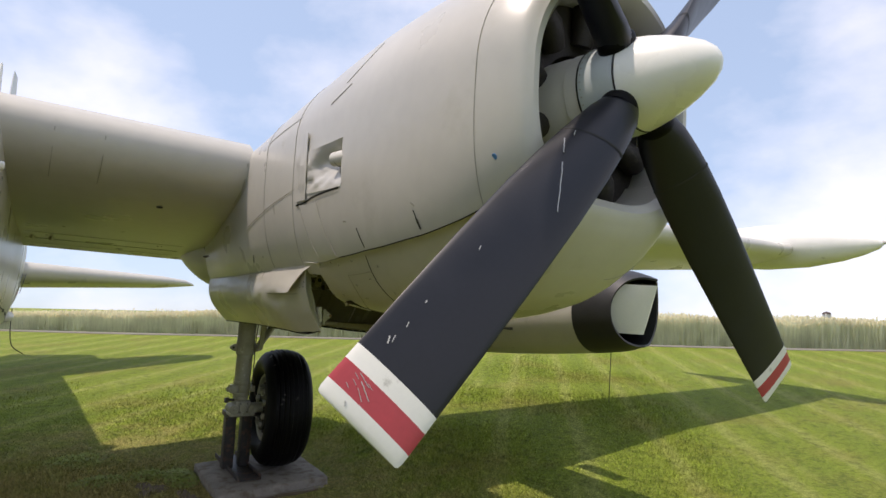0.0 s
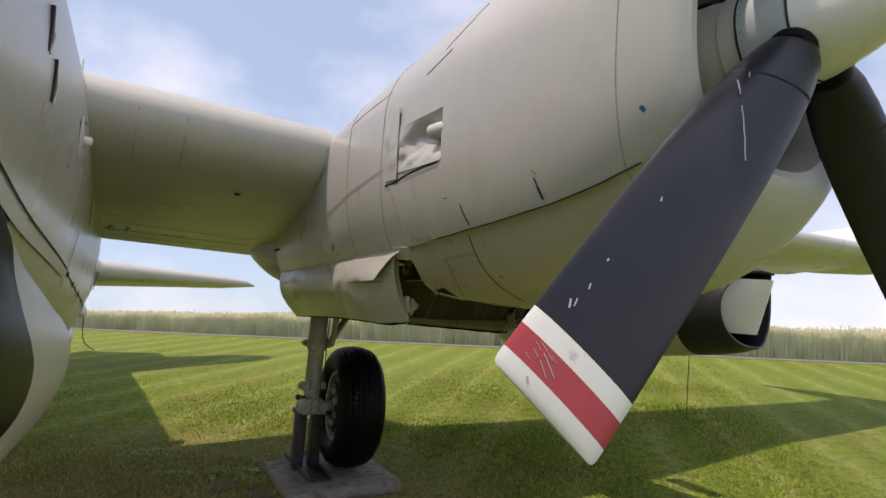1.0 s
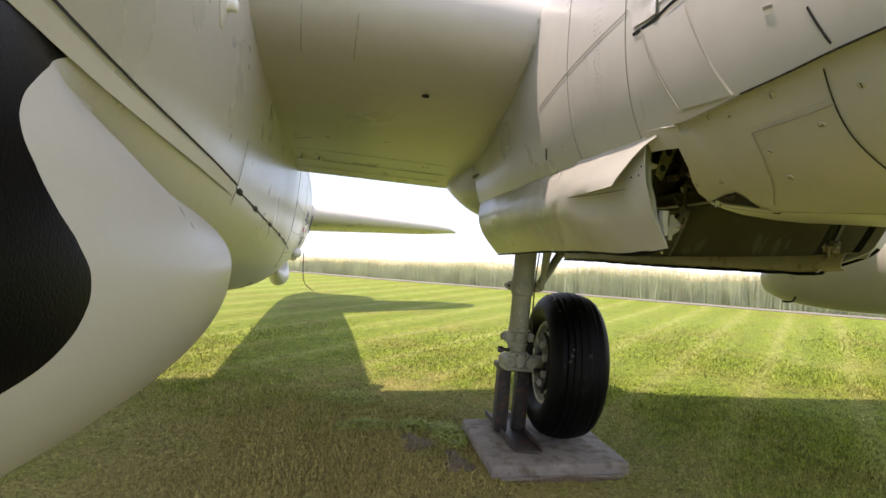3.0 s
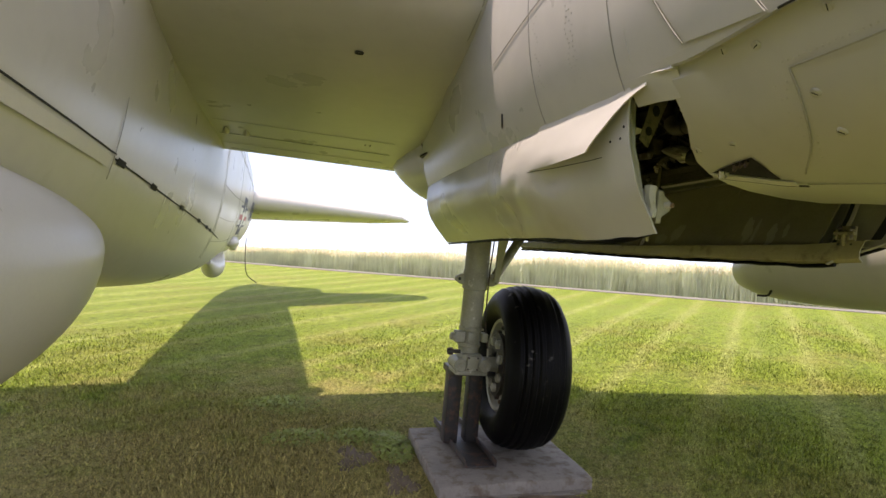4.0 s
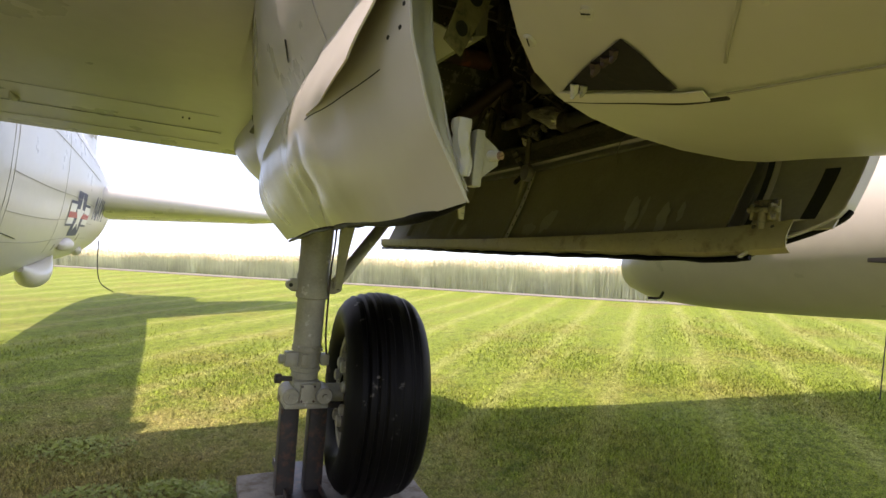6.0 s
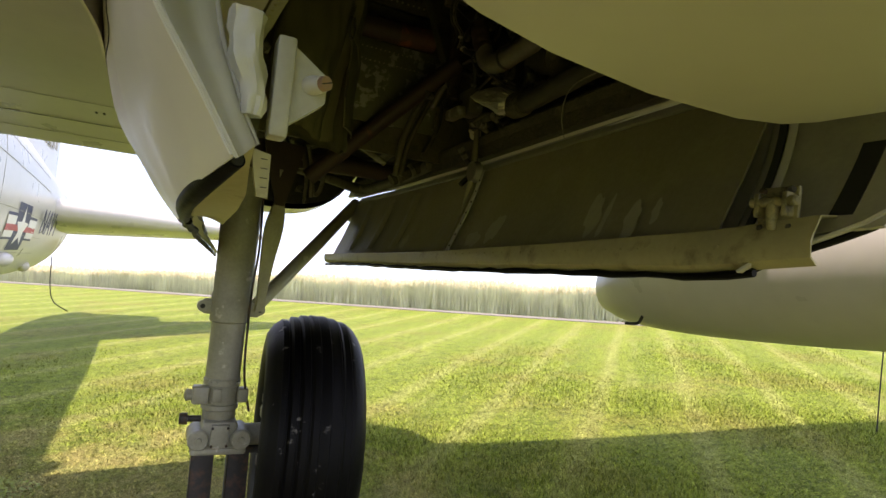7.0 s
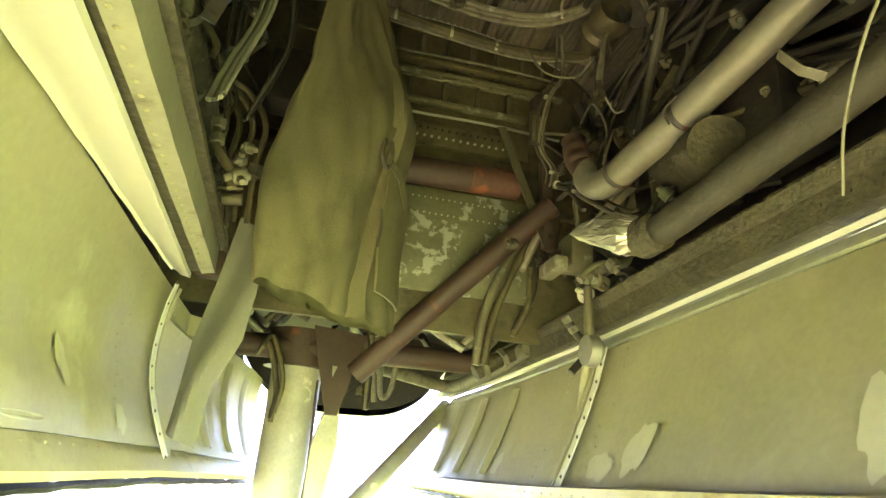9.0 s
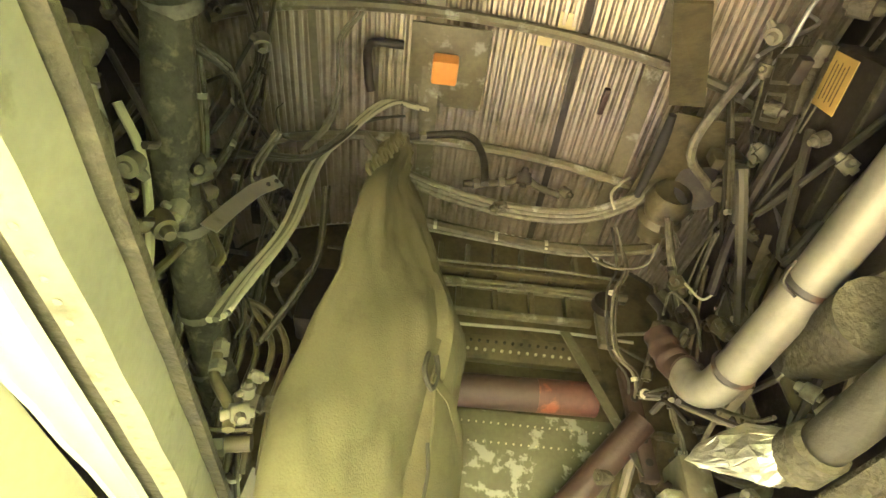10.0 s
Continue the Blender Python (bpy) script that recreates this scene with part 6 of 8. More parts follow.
for dx in (-0.075, -0.025, 0.03, 0.08):
    part("collar_bolt", tube([(GX + dx, GY - 0.092, 1.19), (GX + dx, GY - 0.112, 1.19)], [0.012, 0.010], 6, steps=1), STRUT, gear)
# axle fork: a cast block with two round cheeks and a flat cover between them
bm = box((GX + 0.005, GY - 0.02, 0.885), (0.20, 0.20, 0.18), 0.03)
for dx in (-0.105, 0.125):
    tube([(GX + dx, GY - 0.15, 0.875), (GX + dx, GY - 0.14, 0.875), (GX + dx, GY + 0.06, 0.875)], [0.050, 0.058, 0.058], 18, bm, 1)
box((GX + 0.01, GY - 0.02, 0.805), (0.30, 0.22, 0.04), 0.012, None, bm)
part("axle_block", bm, STRUT, gear)
cover = part("cover_plate", box((GX + 0.005, GY - 0.135, 0.895), (0.10, 0.03, 0.13), 0.006), STRUT, gear)
for dx in (-0.036, 0.046):
    for dz in (-0.05, 0.05):
        part("cover_bolt", tube([(GX + dx, GY - 0.148, 0.895 + dz), (GX + dx, GY - 0.158, 0.895 + dz)], 0.008, 6, steps=1), STEEL, cover)
for dx in (-0.105, 0.125):
    part("cheek_bolt", tube([(GX + dx, GY - 0.148, 0.875), (GX + dx, GY - 0.162, 0.875)], [0.022, 0.018], 6, steps=1), STRUT, gear)
part("axle", tube([(GX + 0.10, GY, 0.865), (GX + 0.30, GY + 0.02, 0.86)], 0.065, 20, steps=1), STRUT, gear)
part("brake_line", tube([(GX + 0.10, GY - 0.06, 2.4), (GX + 0.115, GY - 0.07, 2.0), (GX + 0.10, GY - 0.08, 1.75), (GX + 0.10, GY - 0.085, 1.4), (GX + 0.115, GY - 0.08, 1.2), (GX + 0.16, GY - 0.07, 1.02)], 0.007, 8), STEEL, gear)
part("side_brace", tube([(-0.13, 6.62, 1.66), (0.25, 7.03, 2.03), (0.64, 7.46, 2.42)], [0.042, 0.045, 0.042], 16, steps=2), STRUT, gear)
link = [(1.62, -0.13, 0.055), (1.72, -0.128, 0.05), (1.9, -0.122, 0.075), (2.1, -0.108, 0.105), (2.2, -0.10, 0.085), (2.3, -0.095, 0.045), (2.45, -0.10, 0.045)]
part("front_link", thicken(skin([[(x - w / 2, 6.58 - 0.12 * (z - 1.62), z), (x + w / 2, 6.60 - 0.12 * (z - 1.62), z)] for z, x, w in smooth_rows(link, 3)], False), 0.02), STRUT, gear)
bm = tube([(-0.62, 6.62, 2.52), (0.1, 6.62, 2.55), (0.62, 6.62, 2.56)], 0.055, 14, None, 1)
tube([(GX, GY, 2.45), (GX, GY, 2.62)], 0.16, 20, bm, 1)
part("trunnion", bm, RUST, gear, "rust-red trunnion beam")
bm = skin([[(-0.22, 6.50, 2.62), (0.02, 6.50, 2.60)], [(-0.17, 6.49, 2.42), (-0.02, 6.49, 2.44)], [(-0.12, 6.48, 2.24), (-0.07, 6.48, 2.24)]], False)
part("gusset", thicken(bm, 0.02), RUST, gear)
part("drag_brace", tube([(-0.05, 5.98, 2.36), (0.25, 5.82, 2.68), (0.56, 5.66, 3.0)], 0.042, 16, steps=2), RUST, gear, "rust-red diagonal drag brace")

wheel_axis = Matrix.Translation((0.245, GY + 0.02, 0.858)) @ Matrix.Rotation(radians(-7), 4, "Z")
# a balloon tyre: the sidewall swells out past the rim, the tread is worn nearly round
TYRE = [(-0.165, 0.405), (-0.215, 0.43), (-0.262, 0.49), (-0.284, 0.555), (-0.274, 0.615), (-0.238, 0.668), (-0.205, 0.692)]
TREAD = []
for k in range(7):
    x = -0.180 + k * 0.345 / 6
    r = 0.738 - 0.046 * (x / 0.20) ** 2
    TREAD += [(x - 0.018, r), (x + 0.014, r), (x + 0.017, r - 0.006), (x + 0.026, r - 0.006)]
tyre = part("tyre", turned(TYRE + TREAD + [(-a, r) for a, r in TYRE[::-1]], 96, "X"), RUBBER, plane, "worn black ribbed main tyre")
tyre.matrix_basis = wheel_axis
rim = part("wheel_rim", turned([(-0.150, 0.41), (-0.195, 0.425), (-0.212, 0.41), (-0.205, 0.385), (-0.15, 0.37), (-0.135, 0.31), (-0.13, 0.22), (-0.17, 0.19), (-0.19, 0.15), (-0.19, 0.0)], 56, "X"), STRUT, tyre, "chipped grey wheel rim with bolts")
for k in range(14):
    a = 2 * math.pi * k / 14
    part("rim_bolt", tube([(-0.13, 0.335 * math.cos(a), 0.335 * math.sin(a)), (-0.175, 0.335 * math.cos(a), 0.335 * math.sin(a)), (-0.18, 0.335 * math.cos(a), 0.335 * math.sin(a))], [0.020, 0.020, 0.012], 8, steps=1), STEEL, tyre)
part("brake_disc", turned([(-0.18, 0.12), (-0.18, 0.285), (-0.225, 0.285), (-0.225, 0.12)], 40, "X"), DARK, tyre)
for k in range(8):
    a = 2 * math.pi * (k + 0.5) / 8
    part("brake_piston", tube([(-0.22, 0.21 * math.cos(a), 0.21 * math.sin(a)), (-0.255, 0.21 * math.cos(a), 0.21 * math.sin(a)), (-0.262, 0.21 * math.cos(a), 0.21 * math.sin(a))], [0.040, 0.040, 0.026], 12, steps=1), STRUT, tyre)

# wheel bay: lining, corrugated roof, spar wall, beams
def bay_side(s0, s1, y0, y1, inset):
    return thicken(skin([[nac_surf(y, s, -inset) for s in np.linspace(s0, s1, 16)] for y in np.linspace(y0, y1, 24)], False), 0.006)


# lining colour carries the bay's darkness as well as its paint
lining = part("bay_lining", bay_side(-132, -52, 3.75, 7.45, 0.035), DARK, plane, "lining of the wheel bay, darkened in colour for its deep shade")
part("bay_lining", bay_side(52, 132, 3.75, 7.45, 0.035), DARK, plane, "lining of the wheel bay, darkened in colour for its deep shade")
rows = []
for y in np.linspace(3.75, 5.86, 8):
    line = []
    for k in range(301):
        s = -80 + 160 * k / 300
        line.append(nac_surf(y, s, -0.045 - 0.008 * (1 if (k // 2) % 2 else 0)))
    rows.append(line)
roof = part("corrugated_roof", thicken(skin(rows, False), 0.004), ROOFALU, plane, "corrugated metal inner skin of the nacelle", smooth=False)
for y in (4.35, 5.0, 5.45):
    line = [nac_surf(y + 0.03 * math.sin(s * 0.02), s, -0.075) for s in np.linspace(-70, 70, 25)]
    part("roof_frame", tube(line, 0.018, 8, steps=1), PRIMERPALE, roof)
for s in (-40, -12, 20, 38):
    line = [nac_surf(y, s + (y - 5) * 1.5, -0.07) for y in np.linspace(3.8, 5.84, 10)]
    part("stringer", ribbon(line, 0.06 if s in (-12, 38) else 0.025, Vector((0, 0, -1))), PRIMERPALE if s != 20 else DARK, roof)
part("orange_unit", box((-0.13, 5.15, 3.92), (0.085, 0.085, 0.06), 0.008), ORANGE, roof, "small orange terminal box")
part("mount_plate", box((-0.12, 5.17, 3.965), (0.26, 0.30, 0.012), 0.003), PRIMERPALE, roof)
for y, a, w, h, m in ((4.88, 8, 0.03, 0.03, STAINRED), (4.90, 4, 0.022, 0.035, STAINYELLOW), (4.98, 16, 0.03, 0.03, STAINYELLOW), (5.04, 12, 0.022, 0.025, STAINYELLOW)):
    part("paint_stain", skin([[nac_surf(y + w * p, a + 57 * h * q / 0.9, -0.0555) for q in (-1, -0.4, 0.3, 1)] for p in (-1, -0.2, 0.5, 1)], False), m, roof, "faint stain of old paint", smooth=False)
part("red_clip", box((0.42, 5.2, 3.93), (0.02, 0.10, 0.02), 0.004), RUST, roof)

spar = part("spar_wall", skin([[nac_surf(y, a, -0.03) for a in np.linspace(-131, 131, 41)] for y in (5.89, 5.92)], True, (True, True)), PRIMER, plane, "green-primed spar wall at the rear of the bay")
part("spar_panel", box((0.27, 5.872, 2.88), (0.62, 0.02, 0.42), 0.006), FLAKE, spar, "worn pale panel with flaking primer")
part("spar_tube", tube([(-0.55, 5.80, 3.12), (0.0, 5.80, 3.12), (0.47, 5.80, 3.13)], 0.055, 16, steps=1), RUST, spar, "rust-red cross tube with orange scratches")
part("scorched_end", tube([(0.28, 5.80, 3.126), (0.36, 5.80, 3.128), (0.475, 5.80, 3.13)], 0.0562, 16, steps=1), SCORCH, spar, "orange scratched end of the tube")
part("spar_rail", box((0.22, 5.862, 3.32), (0.62, 0.035, 0.10), 0.006), PRIMER, spar)
part("spar_rail", box((0.22, 5.855, 3.47), (0.60, 0.03, 0.022), 0.004), PRIMERPALE, spar)
part("spar_rail", box((0.30, 5.85, 3.60), (0.75, 0.05, 0.018), 0.004), PRIMERPALE, spar)
part("spar_rail", box((0.30, 5.85, 3.66), (0.75, 0.05, 0.018), 0.004), PRIMER, spar)
for k in range(5):
    part("stiffener", box((0.02 + 0.14 * k, 5.868, 3.54), (0.02, 0.035, 0.12), 0.004), PRIMER, spar)
part("pad_boss", turned([(0, 0.05), (-0.03, 0.045), (-0.035, 0.02)], 18, "Y", (0.56, 5.80, 3.52), (True, True)), DARK, spar)
part("boss_arm", box((0.56, 5.82, 3.43), (0.07, 0.04, 0.16), 0.012), PRIMERPALE, spar)
for name, z, n, x0, dx, mat, r in (("perforation", 3.305, 15, 0.0, 0.03, SEAM, 0.0055), ("perforation", 3.34, 15, 0.01, 0.03, SEAM, 0.0055)):
    bm = bmesh.new()
    for k in range(n):
        tube([(x0 + dx * k, 5.838, z), (x0 + dx * k, 5.846, z)], r, 8, bm, 1)
    tagged(part(name, bm, PATCH if z < 3.32 else mat, spar), kind="stuff")
for z in (3.045, 2.98):
    bm = bmesh.new()
    for k in range(24):
        tube([(0.0 + 0.024 * k, 5.856, z), (0.0 + 0.024 * k, 5.863, z)], 0.003, 6, bm, 1)
    tagged(part("rivet", bm, PATCH, spar), kind="stuff")
part("flat_link", ribbon([Vector((0.362, 5.692, 3.31)), Vector((0.455, 5.685, 3.08)), Vector((0.55, 5.675, 2.845))], 0.042, Vector((0.3, -1, 0.2))), PRIMERPALE, plane)
bracket_ob = part("red_bracket", box((0, 0, 0), (0.05, 0.04, 0.36), 0.008), RUST, plane, "rust-red perforated bracket")
bracket_ob.matrix_basis = Matrix.Translation((0.553, 5.685, 3.01)) @ Matrix.Rotation(radians(-3), 4, "Y")
for k in range(5):
    part("bracket_hole", tube([(0, -0.018, 0.13 - 0.065 * k), (0, -0.0225, 0.13 - 0.065 * k)], 0.011, 14, steps=1), SEAM, bracket_ob)
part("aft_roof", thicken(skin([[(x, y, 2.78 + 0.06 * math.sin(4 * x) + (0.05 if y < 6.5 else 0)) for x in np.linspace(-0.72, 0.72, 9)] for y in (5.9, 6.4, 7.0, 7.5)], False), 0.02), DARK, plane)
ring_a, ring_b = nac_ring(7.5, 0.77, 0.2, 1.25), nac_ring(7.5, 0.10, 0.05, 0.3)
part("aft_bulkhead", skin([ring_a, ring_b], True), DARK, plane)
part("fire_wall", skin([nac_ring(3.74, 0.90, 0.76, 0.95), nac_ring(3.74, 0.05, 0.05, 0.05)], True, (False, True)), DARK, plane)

for s, rows, y1 in ((1, DOOR_R, 7.45),):
    line = [Vector((lerp_rows(rows, y)[1] - s * 0.005, y, lerp_rows(rows, y)[2] + 0.105)) for y in np.linspace(3.75, y1, 14)]
    prof = [(-0.035, -0.055), (0.035, -0.055), (0.035, 0.055), (-0.035, 0.055)]
    bm = skin([[p + Vector((a, 0, b)) for a, b in prof] for p in line], True, (True, True))
    beam = part("bay_longeron", bm, GRIME, plane, "grimy edge beam of the wheel bay")
    flange = [p + Vector((-s * 0.045, 0, 0.02)) for p in line]
    part("flange", ribbon(flange, 0.035, Vector((-s, 0, -0.4))), GRIME, beam)
    lip = [p + Vector((s * 0.01, 0, -0.062)) for p in line]
    part("lip_strip", ribbon(lip, 0.014, Vector((-s * 0.7, 0, -1))), PAINT_PALE, beam)
    bm = bmesh.new()
    for k in range(60):
        p = line[0].lerp(line[-1], (k + 0.5) / 60)
        tube([p + Vector((-s * 0.036, 0, -0.03)), p + Vector((-s * 0.041, 0, -0.03))], 0.005, 6, bm, 1)
    tagged(part("rivet", bm, GRIME, beam), kind="stuff")

# inboard edge of the bay: a pale sloping lip, then a primed beam above it
def edge_rows(offs, straight=False):
    out = []
    for y in np.linspace(4.02, 5.50, 15):
        x = float(np.interp(y, (3.75, 4.4, 4.72, 5.5), (-0.475, -0.50, -0.515, -0.55)))
        k = (0.62 + x - 0.030) / 0.098 if straight else 1.0  # narrows so that the outer edge stays in line
        out.append([(x + (-0.030 + (a + 0.030) * k if straight else a), y, 2.505 + b + 0.0015 * math.sin(y * 31 + a * 40)) for a, b in offs])
    return out


lip = part("bay_lip", thicken(skin(edge_rows([(0.003, 0.012), (0.0, 0.0), (-0.06, 0.008), (-0.09, 0.016), (-0.115, 0.020), (-0.128, 0.016), (-0.131, 0.045)], True), False), 0.004), PAINT_PALE, plane, "pale lip along the wheel bay's edge")
beam = part("bay_longeron", skin(edge_rows([(0.010, 0.016), (0.044, 0.024), (0.040, 0.10), (0.010, 0.10)]), True, (True, True)), GRIMEMID, plane, "primed edge beam of the wheel bay, grimy with rivets")
part("lip_groove", thicken(skin(edge_rows([(-0.040, 0.026), (0.0, 0.024), (0.014, 0.022)]), False), 0.003), GRIME, beam, "grimy groove beside the lip")
part("beam_cap", skin(edge_rows([(0.030, 0.104), (0.058, 0.106), (0.058, 0.120), (0.030, 0.120)]), True, (True, True)), GRIME, beam)
dome_heads([Vector((float(np.interp(y, (3.75, 4.4, 4.72, 5.5), (-0.475, -0.50, -0.515, -0.55))) + 0.022, y, 2.521)) for y in np.arange(4.05, 5.48, 0.035)], (0, 0, -1), 0.005, FLANGE, beam)
part("end_block", box((-0.525, 5.53, 2.56), (0.08, 0.06, 0.08), 0.01), RUST, beam)

# ducts, hoses and pipes in the bay
duct = part("silver_duct", tube([(0.485, 5.245, 2.93), (0.486, 5.225, 2.875), (0.505, 5.16, 2.842), (0.528, 5.0, 2.864), (0.550, 4.875, 2.892), (0.590, 4.62, 2.955), (0.63, 4.35, 3.03), (0.66, 4.0, 3.13)], [0.034, 0.038, 0.041, 0.041, 0.041, 0.041, 0.041, 0.041], 20, steps=5), DUCT, plane, "dull silver air duct with clamp bands")
for x, y, z in ((0.513, 5.10, 2.848), (0.552, 4.865, 2.894)):
    part("clamp", turned([(-0.010, 0.043), (0, 0.047), (0.010, 0.043)], 24, "Y", (x, y, z)), STEEL, duct)
part("clamp_wire", tube([(0.512, 4.87, 2.86), (0.485, 4.85, 2.875), (0.50, 4.82, 2.90)], 0.0028, 6), STEEL, duct)
part("red_sleeve", tube([(0.485, 5.24, 2.92), (0.478, 5.255, 2.94), (0.474, 5.26, 2.96), (0.470, 5.265, 2.98), (0.468, 5.27, 3.00), (0.466, 5.275, 3.02), (0.464, 5.28, 3.04)], [0.040, 0.036, 0.040, 0.035, 0.039, 0.034, 0.036], 16), RUST, duct, "ribbed red hose sleeve")
hose_rows = [(0.555 + 0.004 * k, 5.02 - 0.095 * k, 2.645 + 0.008 * k + 0.0004 * k * k) for k in range(13)]
hose = part("wrapped_hose", tube(hose_rows, [0.038 + 0.002 * (k % 2) for k in range(13)], 18, steps=4), HOSE, plane, "thick fabric-wrapped hose")
part("hose_collar", turned([(-0.05, 0.040), (-0.04, 0.049), (0.03, 0.049), (0.04, 0.042)], 20, "Y", (0.55, 5.03, 2.645)), GRIME, hose)
part("white_clip", ribbon([Vector((0.492, 4.53, 2.79)), Vector((0.495, 4.516, 2.765)), Vector((0.508, 4.505, 2.74)), Vector((0.54, 4.49, 2.725))], 0.018, Vector((-0.5, -0.3, -1))), PRIMERPALE, hose)
bm = bmesh.new()
rng = np.random.default_rng(8)
tip = bm.verts.new((0.414, 5.203, 2.692))
prev = None
for j in range(4):
    ring = []
    for k in range(14):
        a = 2 * math.pi * k / 14
        r = (0.030, 0.058, 0.075, 0.055)[j] * rng.uniform(0.86, 1.10)
        c = Vector((0.448 + 0.033 * j, 5.180 - 0.040 * j, 2.692 - 0.010 * j))
        ring.append(bm.verts.new(c + Vector((0.6 * r * math.cos(a), 0.5 * r * math.cos(a), r * math.sin(a) * 0.8))))
    for k in range(14):
        q = (k + 1) % 14
        bm.faces.new((prev[k], prev[q], ring[q], ring[k])) if prev else bm.faces.new((tip, ring[q], ring[k]))
    prev = ring
bm.faces.new(prev)
bmesh.ops.triangulate(bm, faces=bm.faces[:])
bmesh.ops.subdivide_edges(bm, edges=bm.edges[:], cuts=2)
for v in bm.verts:
    v.co += Vector(noise.noise_vector(v.co * 38)) * 0.0055 + Vector(noise.noise_vector(v.co * 90)) * 0.003
part("foil_wrap", bm, FOIL, plane, "crumpled metal foil wrapped round a hose end", smooth=False)
part("hose_stub", tube([(0.50, 5.12, 2.67), (0.54, 5.08, 2.655), (0.55, 5.02, 2.65)], [0.03, 0.045, 0.05], 16), GRIME, plane)


def run(name, pts, r, mat, label="", seg=8):
    return part(name, tube(pts, r, seg, steps=5), mat, plane, label)


for dz, dy, m in ((0.0, 0.0, CABLE), (0.018, 0.015, HOSE), (-0.014, 0.012, CABLE), (0.006, -0.016, PRIMERPALE)):
    run("cable", [(-0.38, 5.42 + dy, 3.86 + dz), (-0.24, 5.5 + dy, 3.78 + dz), (0.10, 5.54 + dy, 3.71 + dz), (0.42, 5.5 + dy, 3.68 + dz), (0.62, 5.36 + dy, 3.72 + dz), (0.70, 5.15 + dy, 3.85 + dz)], 0.011, m)
run("padded_pipe", [(-0.30, 5.60, 3.68), (-0.05, 5.62, 3.655), (0.25, 5.62, 3.62), (0.50, 5.60, 3.61), (0.66, 5.55, 3.60)], 0.021, PRIMER, "olive padded pipe with pale ties")
for x in (-0.1, 0.12, 0.3, 0.48):
    part("pipe_tie", turned([(-0.006, 0.0235), (0.006, 0.0235)], 14, "X", (x, 5.62, 3.655 - 0.09 * (x + 0.1) if x > 0 else 3.66)), PATCH, plane)
run("thin_wire", [(-0.3, 5.56, 3.60), (0.1, 5.57, 3.565), (0.4, 5.56, 3.54), (0.62, 5.52, 3.56)], 0.006, CABLE)
run("thin_wire", [(0.40, 5.55, 3.58), (0.46, 5.5, 3.45), (0.56, 5.45, 3.42), (0.6, 5.4, 3.48)], 0.004, CABLE)
run("pale_cord", [(0.157, 4.168, 2.293), (0.108, 4.115, 2.315), (0.062, 4.045, 2.338), (0.046, 3.985, 2.352), (0.070, 3.915, 2.368), (0.13, 3.83, 2.385), (0.16, 3.70, 2.36)], 0.0010, CABLE, "loose pale cord hanging in the bay")
# the inboard side: wrapped pipe, valve tubes, cable looms
def crusted_pipe(course, r, label):
    """A pipe lagged with cracked compound: a lumpy tube with lengthwise ridges."""
    rows = smooth_rows(course, 16)
    rings = []
    for i, p in enumerate(rows):
        d = Vector(rows[min(i + 1, len(rows) - 1)]) - Vector(rows[max(i - 1, 0)])
        d.normalize()
        a1 = Vector((1, 0, 0)) - d * d.x
        a1.normalize()
        a2 = d.cross(a1)
        ring = []
        for k in range(28):
            a = 2 * math.pi * k / 28
            c = Vector((math.cos(a), math.sin(a), 0))
            lump = 1 + 0.13 * noise.noise(Vector((c.x * 1.5, c.y * 1.5, i * 0.16))) + 0.11 * noise.noise(Vector((c.x * 5, c.y * 5, i * 0.22 + 9))) - (0.10 if i % 17 in (0, 1) else 0)
            ring.append(Vector(p) + (a1 * c.x + a2 * c.y) * r * lump)
        rings.append(ring)
    return part("wrapped_pipe", skin(rings, True, (True, True)), CRUST, plane, label)


crusted_pipe([(-0.60, 4.20, 3.34), (-0.60, 4.5, 3.16), (-0.60, 4.84, 2.99), (-0.58, 5.21, 2.88), (-0.55, 5.62, 2.76)], 0.042, "dark lagged pipe with a cracked crust")
crusted_pipe([(-0.70, 4.30, 3.55), (-0.71, 4.6, 3.36), (-0.71, 4.9, 3.20), (-0.70, 5.15, 3.12)], 0.030, "dark lagged pipe with a cracked crust")
for y, z in ((4.6, 3.105), (4.95, 2.955), (5.15, 2.90), (5.3, 2.855)):
    part("pipe_tie", turned([(-0.012, 0.048), (0.012, 0.048)], 16, "Y", (-0.59, y, z)), CABLE, plane)
for k in range(4):
    x0 = -0.44 - 0.035 * k
    run("fluid_line", [(x0, 5.42, 2.66), (x0, 5.36, 2.80), (x0 + 0.01, 5.33, 2.92), (x0 - 0.05, 5.30, 3.0), (x0 - 0.12, 5.25, 3.0)], 0.008, PRIMER)
    part("line_nut", turned([(-0.02, 0.016), (-0.018, 0.02), (0.018, 0.02), (0.02, 0.016)], 6, "Z", (x0, 5.36, 2.79)), CABLE, plane)
run("yellow_line", [(-0.66, 4.72, 2.98), (-0.62, 4.8, 2.93), (-0.60, 4.92, 2.82), (-0.615, 5.0, 2.72)], 0.008, PATCH)
part("yellow_sleeve", tube([(-0.603, 4.93, 2.81), (-0.612, 4.98, 2.74), (-0.615, 5.01, 2.71)], 0.012, 10), YELLOW, plane, "yellow sleeve on a thin line")
strap = part("strap_arm", ribbon([Vector((-0.520, 4.900, 2.890)), Vector((-0.520, 4.950, 2.990)), Vector((-0.510, 5.000, 3.100)), Vector((-0.480, 5.030, 3.170))], 0.032, Vector((0.3, -1, -0.5))), ALU, plane, "bent metal strap with two bolt holes")
